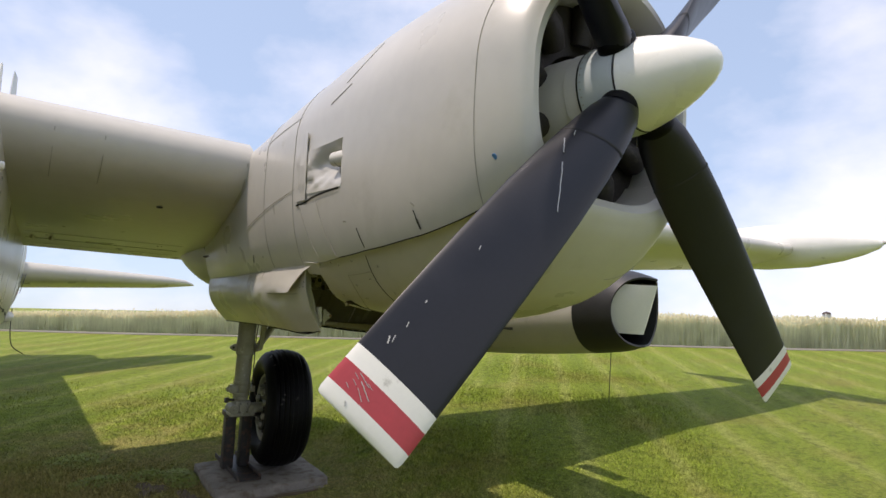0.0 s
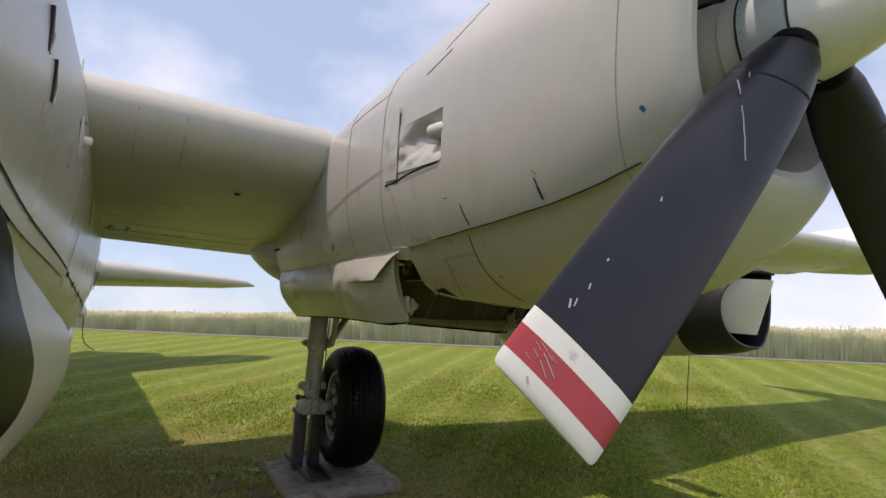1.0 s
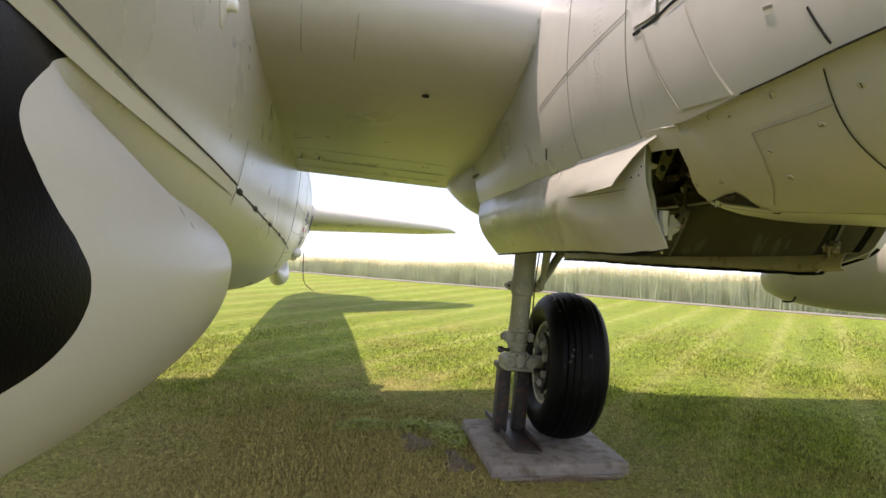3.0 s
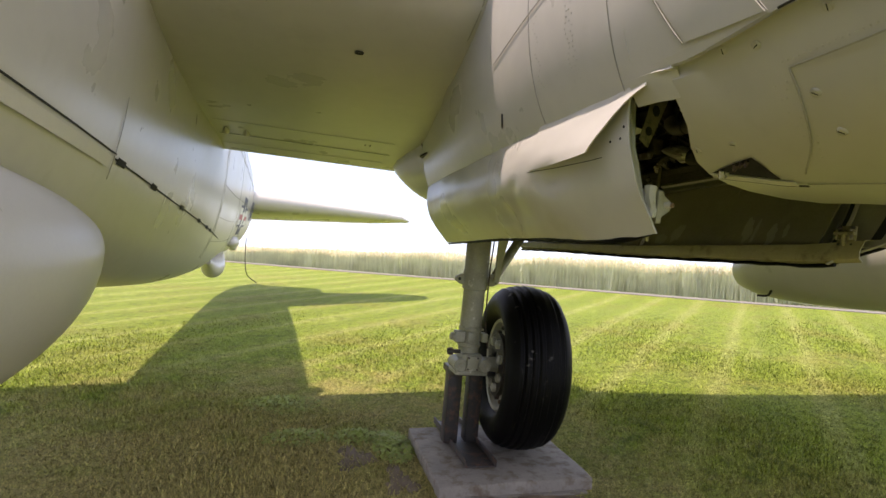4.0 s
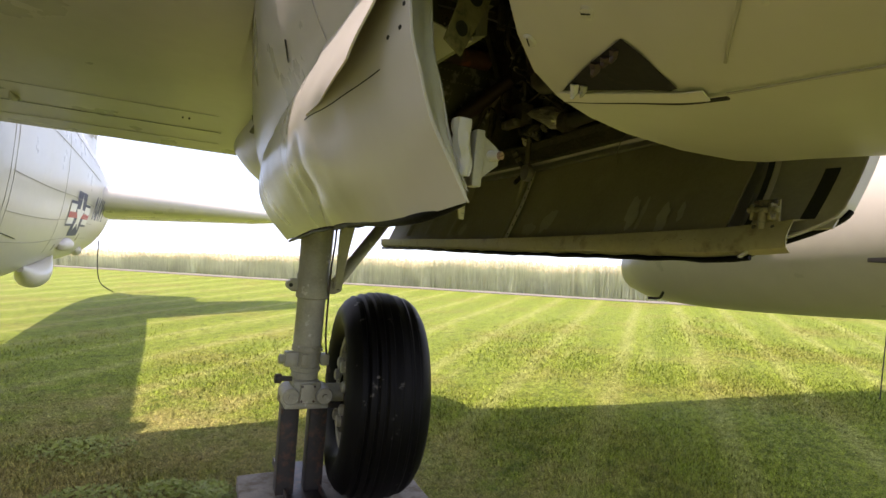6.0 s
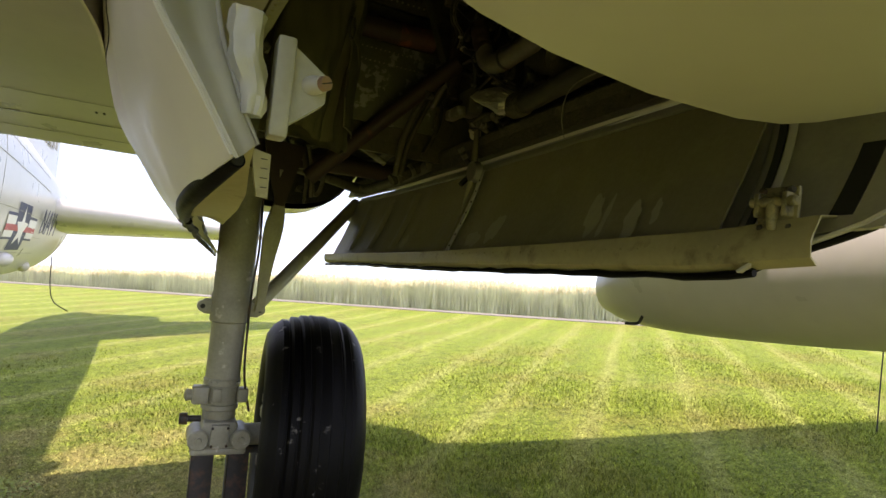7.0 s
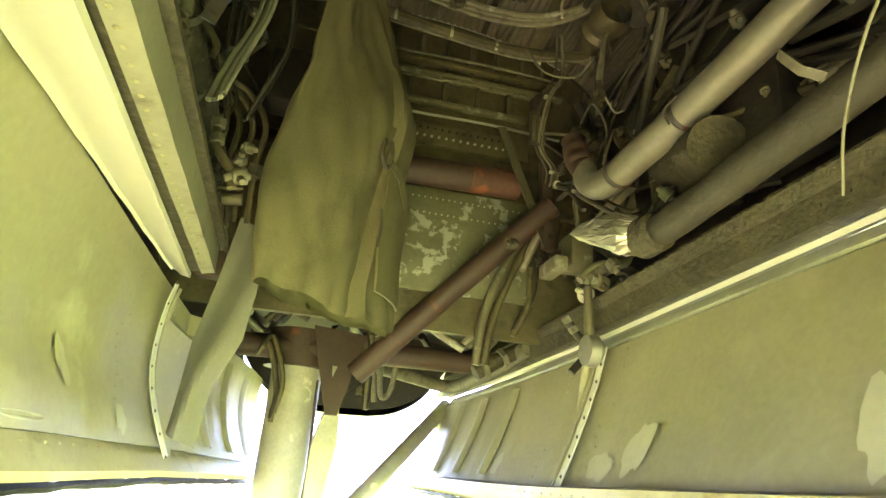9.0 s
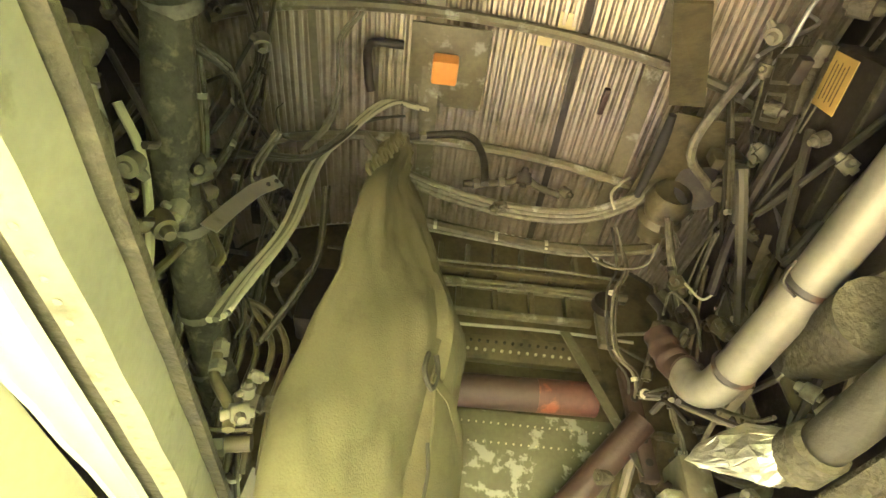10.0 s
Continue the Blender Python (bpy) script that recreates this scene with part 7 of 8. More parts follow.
for p in (Vector((-0.483, 5.027, 3.163)), Vector((-0.494, 5.017, 3.139))):
    part("strap_hole", tube([p + Vector((-0.001, 0.004, 0.002)), p + Vector((0.002, -0.006, -0.003))], 0.005, 10, steps=1), SEAM, strap)
part("side_plate", box((-0.66, 4.45, 2.92), (0.03, 0.14, 0.10), 0.006), PRIMERPALE, plane)
for k, (x, y, z, sx, sy, sz, m) in enumerate(((-0.72, 4.62, 2.98, 0.05, 0.07, 0.08, PRIMER), (-0.74, 4.85, 2.92, 0.05, 0.10, 0.06, DARK), (-0.40, 5.6, 3.25, 0.18, 0.12, 0.20, DARK), (-0.45, 5.7, 3.0, 0.24, 0.10, 0.10, PRIMER), (-0.65, 5.3, 2.72, 0.10, 0.3, 0.05, PRIMER),
        (0.70, 4.80, 2.86, 0.14, 0.26, 0.22, DARK), (0.60, 5.55, 2.78, 0.08, 0.12, 0.12, PRIMERPALE), (0.50, 5.50, 2.70, 0.05, 0.14, 0.05, PRIMERPALE))):
    part("equipment_box", box((x, y, z), (sx, sy, sz), 0.012), m, plane, "grimy equipment box in the bay")
def wall_unit(y, z, sy, sz, tilt, mat, label):
    """A tall electrical unit on the outboard wall: body, bolted rim and a strap."""
    m = Matrix.Translation((0.735, y, z)) @ Matrix.Rotation(radians(tilt), 4, "X")
    ob = part("wall_unit", box((0, 0, 0), (0.11, sy, sz), 0.010), mat, plane, label)
    ob.matrix_basis = m
    part("unit_rim", box((-0.054, 0, sz / 2 - 0.012), (0.010, sy * 0.98, 0.018), 0.003), GRIME, ob)
    part("unit_rim", box((-0.054, 0, -sz / 2 + 0.012), (0.010, sy * 0.98, 0.018), 0.003), GRIME, ob)
    for k in range(4):
        part("unit_screw", tube([(-0.056, -sy * 0.42 + sy * 0.28 * k, sz / 2 - 0.012), (-0.064, -sy * 0.42 + sy * 0.28 * k, sz / 2 - 0.012)], 0.005, 6, steps=1), STEEL, ob)
    return ob


unit = wall_unit(4.86, 3.255, 0.46, 0.20, -14, DARK, "near-black electrical unit")
part("yellow_plate", box((-0.0565, -0.16, 0.035), (0.003, 0.115, 0.085), 0.001), YELLOW, unit, "faded yellow data plate")
for k in range(5):
    part("plate_line", box((-0.0585, -0.16, 0.060 - 0.012 * k), (0.001, 0.085 - 0.012 * (k % 2), 0.0016), 0), RUST, unit)
low = wall_unit(5.20, 3.135, 0.24, 0.22, -22, PRIMER, "green-primed junction box")
part("box_seam", box((-0.057, 0.03, 0.0), (0.004, 0.012, 0.20), 0.001), GRIME, low)
top = wall_unit(4.83, 3.49, 0.20, 0.19, -30, GRIME, "grimy relay box with two framed windows")
for dy in (-0.045, 0.045):
    part("window_frame", box((-0.058, dy, 0.0), (0.006, 0.072, 0.085), 0.003), PRIMERPALE, top)
    part("window_pane", box((-0.0605, dy, 0.0), (0.004, 0.054, 0.067), 0.002), GRIME, top)
part("bright_pipe", tube([(0.675, 4.93, 3.60), (0.68, 4.84, 3.58), (0.685, 4.76, 3.56), (0.69, 4.66, 3.57), (0.70, 4.58, 3.55)], 0.0055, 8), ALU, plane)
bm = turned([(0, 0.06), (0.05, 0.075), (0.10, 0.06), (0.12, 0.075), (0.17, 0.05), (0.2, 0.05)], 18, "Y", (0.64, 5.30, 3.62))
part("filter_body", bm, PRIMER, plane)
for k in range(46):
    side = 1 if k % 3 else -1
    y = rng.uniform(4.1, 5.7)
    z = rng.uniform(2.7, 3.6)
    x = side * rng.uniform(0.62, 0.78)
    d = rng.normal(0, 1, 3) * np.array((0.06, 0.16, 0.16))
    e = rng.normal(0, 1, 3) * np.array((0.06, 0.2, 0.2))
    run("loose_pipe", [(x, y, z), (x - side * 0.03 + d[0], min(5.8, y + d[1]), max(2.72, z + d[2])), (x + e[0], min(5.8, y + d[1] + e[1]), max(2.72, z + d[2] + e[2]))], float(rng.uniform(0.005, 0.016)), (HOSE, CABLE, PRIMER, DARK)[k % 4])
for k in range(34):
    side = 1 if k % 2 else -1
    s = 0.02 + 0.03 * rng.random()
    part("fitting", box((side * rng.uniform(0.60, 0.76), rng.uniform(4.2, 5.75), rng.uniform(2.68, 3.55)), (s, s * rng.uniform(0.8, 2), s * rng.uniform(0.8, 1.8)), 0.006, None), (PRIMER, DARK, CABLE, PRIMERPALE, GRIME)[k % 5], plane)
for k in range(16):
    x, y = rng.uniform(-0.6, 0.62), rng.uniform(6.05, 7.3)
    z = 2.70 + 0.04 * rng.random()
    a = rng.uniform(-1, 1)
    run("rear_pipe", [(x, y, z), (x + 0.15 * a, y + 0.2, z - 0.05), (x + 0.3 * a, y + 0.4 * rng.uniform(-1, 1), z - 0.02)], float(rng.uniform(0.008, 0.022)), (PRIMER, RUST, HOSE, DARK)[k % 4])
for k in range(5):
    run("door_rod", [(0.56 - 0.03 * k, 5.75 + 0.1 * k, 2.95 - 0.04 * k), (0.5 + 0.02 * k, 6.0, 2.7), (0.45 + 0.03 * k, 6.4, 2.6)], 0.016, (PRIMERPALE, PRIMER, DARK, RUST, PRIMER)[k])
run("cross_pipe", [(0.02, 6.75, 2.52), (0.3, 6.9, 2.5), (0.55, 7.0, 2.48), (0.6, 6.5, 2.5), (0.62, 6.0, 2.54)], 0.035, CABLE, "", 12)
run("hanging_hose", [(0.12, 6.7, 2.6), (0.13, 6.72, 2.4), (0.16, 6.74, 2.36), (0.19, 6.73, 2.42), (0.2, 6.7, 2.6)], 0.014, CABLE)
# door rod on the outboard side
bm = tube([(0.57, 5.40, 2.62), (0.585, 5.42, 2.48), (0.60, 5.43, 2.43)], [0.012, 0.016, 0.014], 14)
part("door_strut", bm, PRIMER, plane)
part("door_strut_foot", turned([(0, 0.045), (0.03, 0.05), (0.05, 0.03)], 20, "X", (0.57, 5.42, 2.43), (True, True)), ALU, plane)
run("door_rod", [(0.59, 5.44, 2.43), (0.60, 5.50, 2.30), (0.585, 5.50, 2.15)], 0.014, DOORIN)


def canvas_cover():
    """A laced canvas cover that hangs from the roof, pleated to a point above."""
    t = thing("canvas_cover", AIR, "olive canvas cover hanging laced in the wheel bay", "cover")
    u = Vector((0.62, 0.78, 0)).normalized()
    n = Vector((0.78, -0.62, 0)).normalized()
    rings = []
    for z, c, half, th in ((2.43, (-0.19, 5.36), 0.285, 0.040), (2.47, (-0.19, 5.36), 0.29, 0.05), (2.65, (-0.19, 5.34), 0.275, 0.06), (2.85, (-0.19, 5.33), 0.25, 0.065), (3.05, (-0.18, 5.32), 0.225, 0.065), (3.25, (-0.20, 5.32), 0.195, 0.062), (3.42, (-0.225, 5.32), 0.145, 0.065), (3.55, (-0.24, 5.33), 0.085, 0.05), (3.64, (-0.25, 5.34), 0.05, 0.05), (3.70, (-0.25, 5.34), 0.065, 0.05)):
        rings.append((z, *c, half, th))
    out = []
    for z, cx, cy, half, th in smooth_rows(rings, 5):
        ring = []
        for k in range(96):
            a = 2 * math.pi * k / 96
            fold = 1 + 0.09 * math.sin(5 * a + 4 * z) * (0.4 + 1.2 * (z - 2.4)) + 0.05 * noise.noise(Vector((math.cos(a) * 2, math.sin(a) * 2, z * 5)))
            p = Vector((cx, cy, z)) + u * half * math.cos(a) * (1 + 0.03 * math.sin(z * 9 + a)) + n * th * math.sin(a) * fold
            p += n * (0.02 * math.sin(6 * z + 2 * a) + (0.030 * ease(0.12, 0.17, math.cos(a) - 0.12 * math.sin(3 * z)) * ease(0.1, 0.4, math.sin(a)) * (1 - ease(3.0, 3.25, z))))
            p += n * (0.022 * noise.noise(Vector((math.cos(a) * 1.6, z * 3.5, 3.0))) + 0.014 * noise.noise(Vector((math.cos(a) * 5 + z * 4, z * 9 - math.sin(a), 7.0))) + 0.007 * abs(noise.noise(Vector((math.cos(a) * 9 - z * 7, z * 14, 1.0)))))
            ring.append(p + Vector((0, 0, 0.004 * math.sin(7 * a) if z < 2.45 else 0)))
        out.append(ring)
    part("cover_body", skin(out, True), CANVAS, t)
    flap = []
    for v in np.linspace(0, 1, 16):
        left = float(np.interp(v, (0, 0.3, 0.6, 1), (-0.46, -0.485, -0.515, -0.52)))
        right = float(np.interp(v, (0, 0.3, 0.55, 0.75, 1), (-0.38, -0.375, -0.39, -0.445, -0.46)))
        flap.append([Vector((left + (right - left) * w, 5.43 + 0.035 * math.sin(4 * w + 3 * v) * (0.4 + v), 2.68 - 0.58 * v - 0.03 * w)) for w in np.linspace(0, 1, 10)])
    part("side_flap", thicken(skin(flap, False), 0.004), FLAPLIT, t, "loose side flap, coloured pale grey-green as if lit by the sky")
    pocket = [[Vector((-0.19, 5.34, 2.84 - 0.36 * v)) + u * (0.02 + 0.20 * w) + n * (0.118 - 0.05 * w * w + 0.004 * math.sin(8 * v)) for w in np.linspace(0, 1, 8)] for v in np.linspace(0, 1, 10)]
    part("pocket", thicken(skin(pocket, False), 0.006), CANVAS, t)
    q = Vector((-0.19, 5.34, 2.85)) + n * 0.128
    part("strap", ribbon([q + u * 0.0, q + u * 0.07 - Vector((0, 0, 0.02)), q + u * 0.15 - Vector((0, 0, 0.07)) - n * 0.02, q + u * 0.20 - Vector((0, 0, 0.13)) - n * 0.045], 0.03, n), CANVAS, t)
    part("lace", tube([q + Vector((0, 0, 0.05)) - u * 0.02, q - u * 0.03, q - Vector((0, 0, 0.03)), q + u * 0.02 + Vector((0, 0, 0.02)), q + u * 0.01 + Vector((0, 0, 0.06))], 0.006, 6), HOSE, t)
    part("lace", tube([q - Vector((0, 0, 0.15)), q - Vector((0, 0, 0.20)) + u * 0.01, q - Vector((0, 0, 0.26))], 0.004, 6), HOSE, t)
    for k in range(6):
        c = Vector((-0.235, 5.32, 3.42 + 0.05 * k)) - u * (0.13 - 0.018 * k) + n * 0.03
        part("lace_loop", tube([c, c - u * 0.03 + Vector((0, 0, 0.02)), c - u * 0.03 - Vector((0, 0, 0.01)), c - Vector((0, 0, 0.02))], 0.008, 6), CANVAS, t)


canvas_cover()

# steel stand and concrete pad under the wheel
def concrete_pad():
    bm = box((0, 0, 0), (1.30, 1.34, 0.16), 0.014)
    bmesh.ops.subdivide_edges(bm, edges=bm.edges[:], cuts=5, use_grid_fill=True)
    for v in bm.verts:
        v.co += Vector(noise.noise_vector(v.co * 3.1)) * 0.008
    ob = part("concrete_pad", bm, CONCRETE)
    ob.matrix_basis = pose(-0.155, 6.67, 0.025, 0, 0, -1.5)
    bm = box((0.0, -0.69, -0.045), (1.16, 0.10, 0.07), 0.02)
    bmesh.ops.subdivide_edges(bm, edges=bm.edges[:], cuts=4, use_grid_fill=True)
    for v in bm.verts:
        v.co += Vector(noise.noise_vector(v.co * 6.1)) * 0.018
    part("broken_edge", bm, CONCRETE, ob, "cracked and spalled edge")
    return tagged(ob, "weathered concrete pad set in the grass", "pad")


concrete_pad()


def stand():
    t = thing("steel_stand", pose(-0.375, 6.88, 0.107, 0, 2.5, -1), "dark rusty steel stand propping the wheel leg", "stand")
    bm = box((0, 0, 0.007), (0.27, 1.14, 0.012), 0.002)
    for s in (-1, 1):
        box((s * 0.131, 0, 0.034), (0.012, 1.14, 0.056), 0.002, None, bm)
    part("base_channel", bm, STEEL, t)
    for x, y in ((-0.128, 0.02), (0.082, 0.05)):
        bm = box((x - 0.058, y, 0.355), (0.010, 0.13, 0.68), 0.002)
        box((x, y - 0.060, 0.355), (0.126, 0.010, 0.68), 0.002, None, bm)
        box((x, y + 0.060, 0.355), (0.126, 0.010, 0.68), 0.002, None, bm)
        part("post", bm, STEEL, t)
    bm = box((0.005, 0.0, 0.705), (0.40, 0.34, 0.014), 0.002)
    box((-0.19, 0.0, 0.682), (0.012, 0.34, 0.055), 0.002, None, bm)
    box((0.005, -0.165, 0.690), (0.40, 0.012, 0.042), 0.002, None, bm)
    part("top_plate", bm, STEEL, t)


stand()

def inside(q):
    """Keeps a point within the bay's lining."""
    x, y, z = q
    row = lerp_rows(NAC_ROWS, y)
    w, up = row[1] - 0.09, row[2] - 0.08
    if z > NZ:
        d = math.hypot(x / w, (z - NZ) / up)
        return (x / d, y, NZ + (z - NZ) / d) if d > 1 else q
    return (max(-w, min(w, x)), y, z)


# pipes, wires and fittings along the walls and roof of the bay
def strands(name, pts, n, gap, r, mats, label=""):
    """n lines side by side along one course, each wandering a little."""
    rng = np.random.default_rng(int(abs(pts[0][0]) * 1000 + abs(pts[-1][2]) * 77 + n))
    for k in range(n):
        off = np.array((rng.normal(0, 0.5), 0.0, rng.normal(0, 0.5))) * gap if n > 1 else np.zeros(3)
        step = np.array((0.7, 0.0, 0.7)) * gap * (k - (n - 1) / 2) * 0.6
        line = [tuple(np.array(p) + off * (0.4 + 0.6 * abs(math.sin(i * 1.3 + k))) + step + rng.normal(0, gap * 0.12, 3)) for i, p in enumerate(pts)]
        line = [inside(q) for q in line]
        part(name, tube(line, r * float(rng.uniform(0.85, 1.2)), 8 if r < 0.01 else 12, steps=5), mats[k % len(mats)], plane, label)
    if r >= 0.0085 and n == 1:
        a, b = Vector(pts[0]), Vector(pts[1])
        for f in (0.25, 0.8):
            d = (b - a).normalized()
            q = a.lerp(b, f)
            part("pipe_nut", tube([q - d * 0.012, q - d * 0.010, q + d * 0.010, q + d * 0.012], [r * 1.1, r * 1.45, r * 1.45, r * 1.1], 6, steps=1), CABLE, plane)


def fitting(x, y, z, r, mat, k):
    """A lumpy cast fitting with two stub ends."""
    q = Vector((x, y, z))
    a = Vector((math.sin(k * 2.1), 0.4 * math.cos(k * 1.7), math.cos(k * 2.9))).normalized()
    b = a.orthogonal().normalized()
    bm = tube([q - a * r * 1.3, q - a * r * 0.9, q - a * r * 0.85, q + a * r * 0.7, q + a * r * 0.8, q + a * r * 1.5], [r * 0.5, r * 0.55, r, r * 0.95, r * 0.6, r * 0.45], 12, None, 1)
    tube([q, q + b * r * 1.2, q + b * r * 1.7], [r * 0.55, r * 0.5, r * 0.35], 8, bm, 1)
    part("pipe_fitting", bm, mat, plane)


strands("cable", [(-0.22, 5.32, 4.00), (-0.31, 5.30, 3.92), (-0.41, 5.28, 3.70), (-0.46, 5.22, 3.46), (-0.46, 5.16, 3.16), (-0.49, 5.10, 2.95), (-0.50, 5.05, 2.81)], 6, 0.013, 0.0065, (PATCH, CABLE, PATCH,), "loom of pale cables")
strands("cable", [(-0.69, 5.10, 3.32), (-0.61, 5.15, 3.39), (-0.49, 5.20, 3.46), (-0.43, 5.25, 3.61), (-0.38, 5.30, 3.79), (-0.40, 5.35, 4.08)], 6, 0.009, 0.0042, (CABLE, HOSE,), "loom of brown wires")
strands("wire", [(-0.68, 4.90, 3.72), (-0.64, 4.95, 3.64), (-0.63, 5.00, 3.58), (-0.66, 5.05, 3.50), (-0.71, 5.10, 3.39)], 5, 0.008, 0.0032, (CABLE, HOSE,))
strands("wire", [(-0.48, 5.00, 4.00), (-0.46, 5.05, 3.85), (-0.44, 5.10, 3.71), (-0.46, 5.20, 3.63), (-0.51, 5.20, 3.48)], 4, 0.008, 0.0035, (CABLE,))
strands("pipe", [(-0.48, 5.10, 4.22), (-0.43, 5.10, 3.98), (-0.37, 5.15, 3.84), (-0.36, 5.20, 3.82)], 1, 0.010, 0.0130, (DARK,))
strands("wire", [(-0.70, 5.10, 3.71), (-0.64, 5.10, 3.55), (-0.63, 5.10, 3.42), (-0.63, 5.10, 3.29)], 1, 0.010, 0.0030, (HOSE,))
strands("wire", [(-0.59, 5.15, 3.63), (-0.60, 5.15, 3.58), (-0.56, 5.15, 3.48), (-0.52, 5.15, 3.46)], 1, 0.010, 0.0020, (HOSE,))
strands("pipe", [(-0.69, 4.60, 2.92), (-0.65, 4.62, 2.86), (-0.62, 4.68, 2.82), (-0.60, 4.72, 2.80), (-0.57, 4.75, 2.81)], 1, 0.010, 0.0100, (CABLE,))
strands("pipe", [(-0.63, 4.55, 2.90), (-0.60, 4.60, 2.84), (-0.59, 4.65, 2.82), (-0.59, 4.70, 2.80)], 1, 0.010, 0.0120, (PRIMERPALE,))
strands("pipe", [(-0.67, 4.97, 3.18), (-0.61, 4.97, 3.06), (-0.55, 4.97, 2.95), (-0.51, 4.97, 2.89), (-0.51, 4.97, 2.86)], 1, 0.010, 0.0095, (PRIMER,))
strands("pipe", [(-0.60, 4.90, 2.74), (-0.58, 4.90, 2.77), (-0.56, 4.90, 2.81), (-0.55, 4.90, 2.85)], 1, 0.010, 0.0080, (PRIMER,))
strands("wire", [(-0.44, 5.30, 3.46), (-0.41, 5.30, 3.20), (-0.43, 5.25, 3.03), (-0.46, 5.20, 2.86)], 3, 0.008, 0.0045, (HOSE, CABLE,))
strands("wire", [(-0.59, 5.20, 3.05), (-0.50, 5.20, 2.92), (-0.50, 5.20, 2.86)], 2, 0.020, 0.0030, (HOSE,))
strands("pipe", [(-0.58, 5.30, 2.70), (-0.51, 5.30, 2.70), (-0.45, 5.30, 2.71)], 1, 0.010, 0.0060, (PRIMER,))
strands("pipe", [(-0.55, 5.32, 2.67), (-0.50, 5.32, 2.68), (-0.45, 5.32, 2.69)], 1, 0.010, 0.0160, (PRIMER,))
strands("pipe", [(-0.50, 5.10, 2.79), (-0.49, 5.10, 2.72), (-0.45, 5.10, 2.66), (-0.44, 5.10, 2.62)], 1, 0.010, 0.0120, (PRIMER,))
strands("pipe", [(-0.55, 4.90, 2.70), (-0.54, 4.90, 2.72), (-0.51, 4.90, 2.68), (-0.50, 4.90, 2.63)], 1, 0.010, 0.0060, (CABLE,))
strands("pipe", [(-0.26, 5.30, 3.72), (-0.16, 5.30, 3.76), (-0.03, 5.30, 3.78), (0.02, 5.30, 3.69), (0.03, 5.30, 3.55)], 1, 0.010, 0.0120, (DARK,), "black sleeved hose on the roof")
strands("pipe", [(-0.02, 5.45, 3.71), (0.14, 5.45, 3.75), (0.19, 5.45, 3.79), (0.24, 5.45, 3.74), (0.32, 5.45, 3.71)], 1, 0.010, 0.0140, (GRIME,))
strands("pipe", [(0.77, 5.00, 3.48), (0.70, 5.00, 3.33), (0.68, 5.00, 3.22), (0.66, 5.00, 3.11)], 1, 0.010, 0.0070, (ALU,))
strands("pipe", [(0.71, 5.20, 3.51), (0.82, 5.20, 3.67), (0.93, 5.20, 3.84)], 1, 0.010, 0.0260, (PRIMER,), "thick olive coupling")
strands("pipe", [(0.70, 5.15, 3.40), (0.78, 5.15, 3.51), (0.87, 5.15, 3.65)], 2, 0.020, 0.0070, (DARK, HOSE,))
strands("pipe", [(0.58, 4.75, 3.48), (0.68, 4.75, 3.58), (0.81, 4.75, 3.69), (0.94, 4.75, 3.77)], 1, 0.010, 0.0060, (ALU,))
strands("wire", [(0.48, 5.40, 3.62), (0.48, 5.40, 3.69), (0.52, 5.40, 3.75), (0.56, 5.40, 3.79)], 1, 0.010, 0.0040, (PATCH,))
strands("wire", [(0.65, 5.40, 3.58), (0.66, 5.40, 3.52), (0.66, 5.40, 3.47)], 4, 0.020, 0.0020, (CABLE,))
strands("wire", [(0.58, 5.30, 3.02), (0.59, 5.30, 3.13), (0.54, 5.30, 3.20), (0.50, 5.30, 3.12)], 1, 0.010, 0.0040, (CABLE,))
strands("pipe", [(0.56, 5.40, 3.17), (0.54, 5.40, 3.05), (0.54, 5.40, 2.96), (0.51, 5.35, 2.89)], 3, 0.030, 0.0080, (PRIMER, DARK, GRIME,))
strands("pipe", [(0.61, 5.50, 3.36), (0.63, 5.50, 3.27), (0.57, 5.45, 3.15)], 2, 0.040, 0.0180, (DARK, GRIME,))
strands("pipe", [(0.63, 4.90, 2.95), (0.62, 4.85, 2.88), (0.61, 4.80, 2.82)], 1, 0.010, 0.0060, (PATCH,))
strands("pipe", [(0.66, 5.15, 2.94), (0.64, 5.12, 2.84), (0.63, 5.10, 2.75)], 1, 0.010, 0.0160, (PRIMER,))
strands("pipe", [(0.53, 5.35, 2.85), (0.51, 5.40, 2.93), (0.49, 5.45, 2.92)], 2, 0.020, 0.0060, (DARK, GRIME,))
strands("wire", [(0.59, 5.30, 3.24), (0.62, 5.30, 3.19), (0.63, 5.25, 3.17)], 1, 0.010, 0.0030, (PATCH,))
strands("pipe", [(0.07, 6.00, 2.64), (0.13, 6.00, 2.74), (0.26, 6.00, 2.77), (0.33, 6.00, 2.74)], 1, 0.010, 0.0080, (PRIMERPALE,))
strands("pipe", [(0.10, 6.00, 2.63), (0.21, 6.00, 2.57), (0.35, 6.00, 2.50)], 1, 0.010, 0.0160, (PRIMERPALE,))
strands("pipe", [(-0.12, 6.20, 2.58), (-0.04, 6.20, 2.62), (0.06, 6.20, 2.60), (0.11, 6.20, 2.55)], 2, 0.030, 0.0100, (DARK, GRIME,))
strands("pipe", [(0.37, 5.84, 2.43), (0.40, 5.84, 2.60), (0.46, 5.84, 2.79), (0.55, 5.84, 2.96)], 2, 0.030, 0.0140, (PRIMERPALE, PRIMER,))
strands("pipe", [(0.49, 5.84, 2.55), (0.56, 5.84, 2.69), (0.57, 5.84, 2.83)], 2, 0.030, 0.0100, (PRIMER, DARK,))
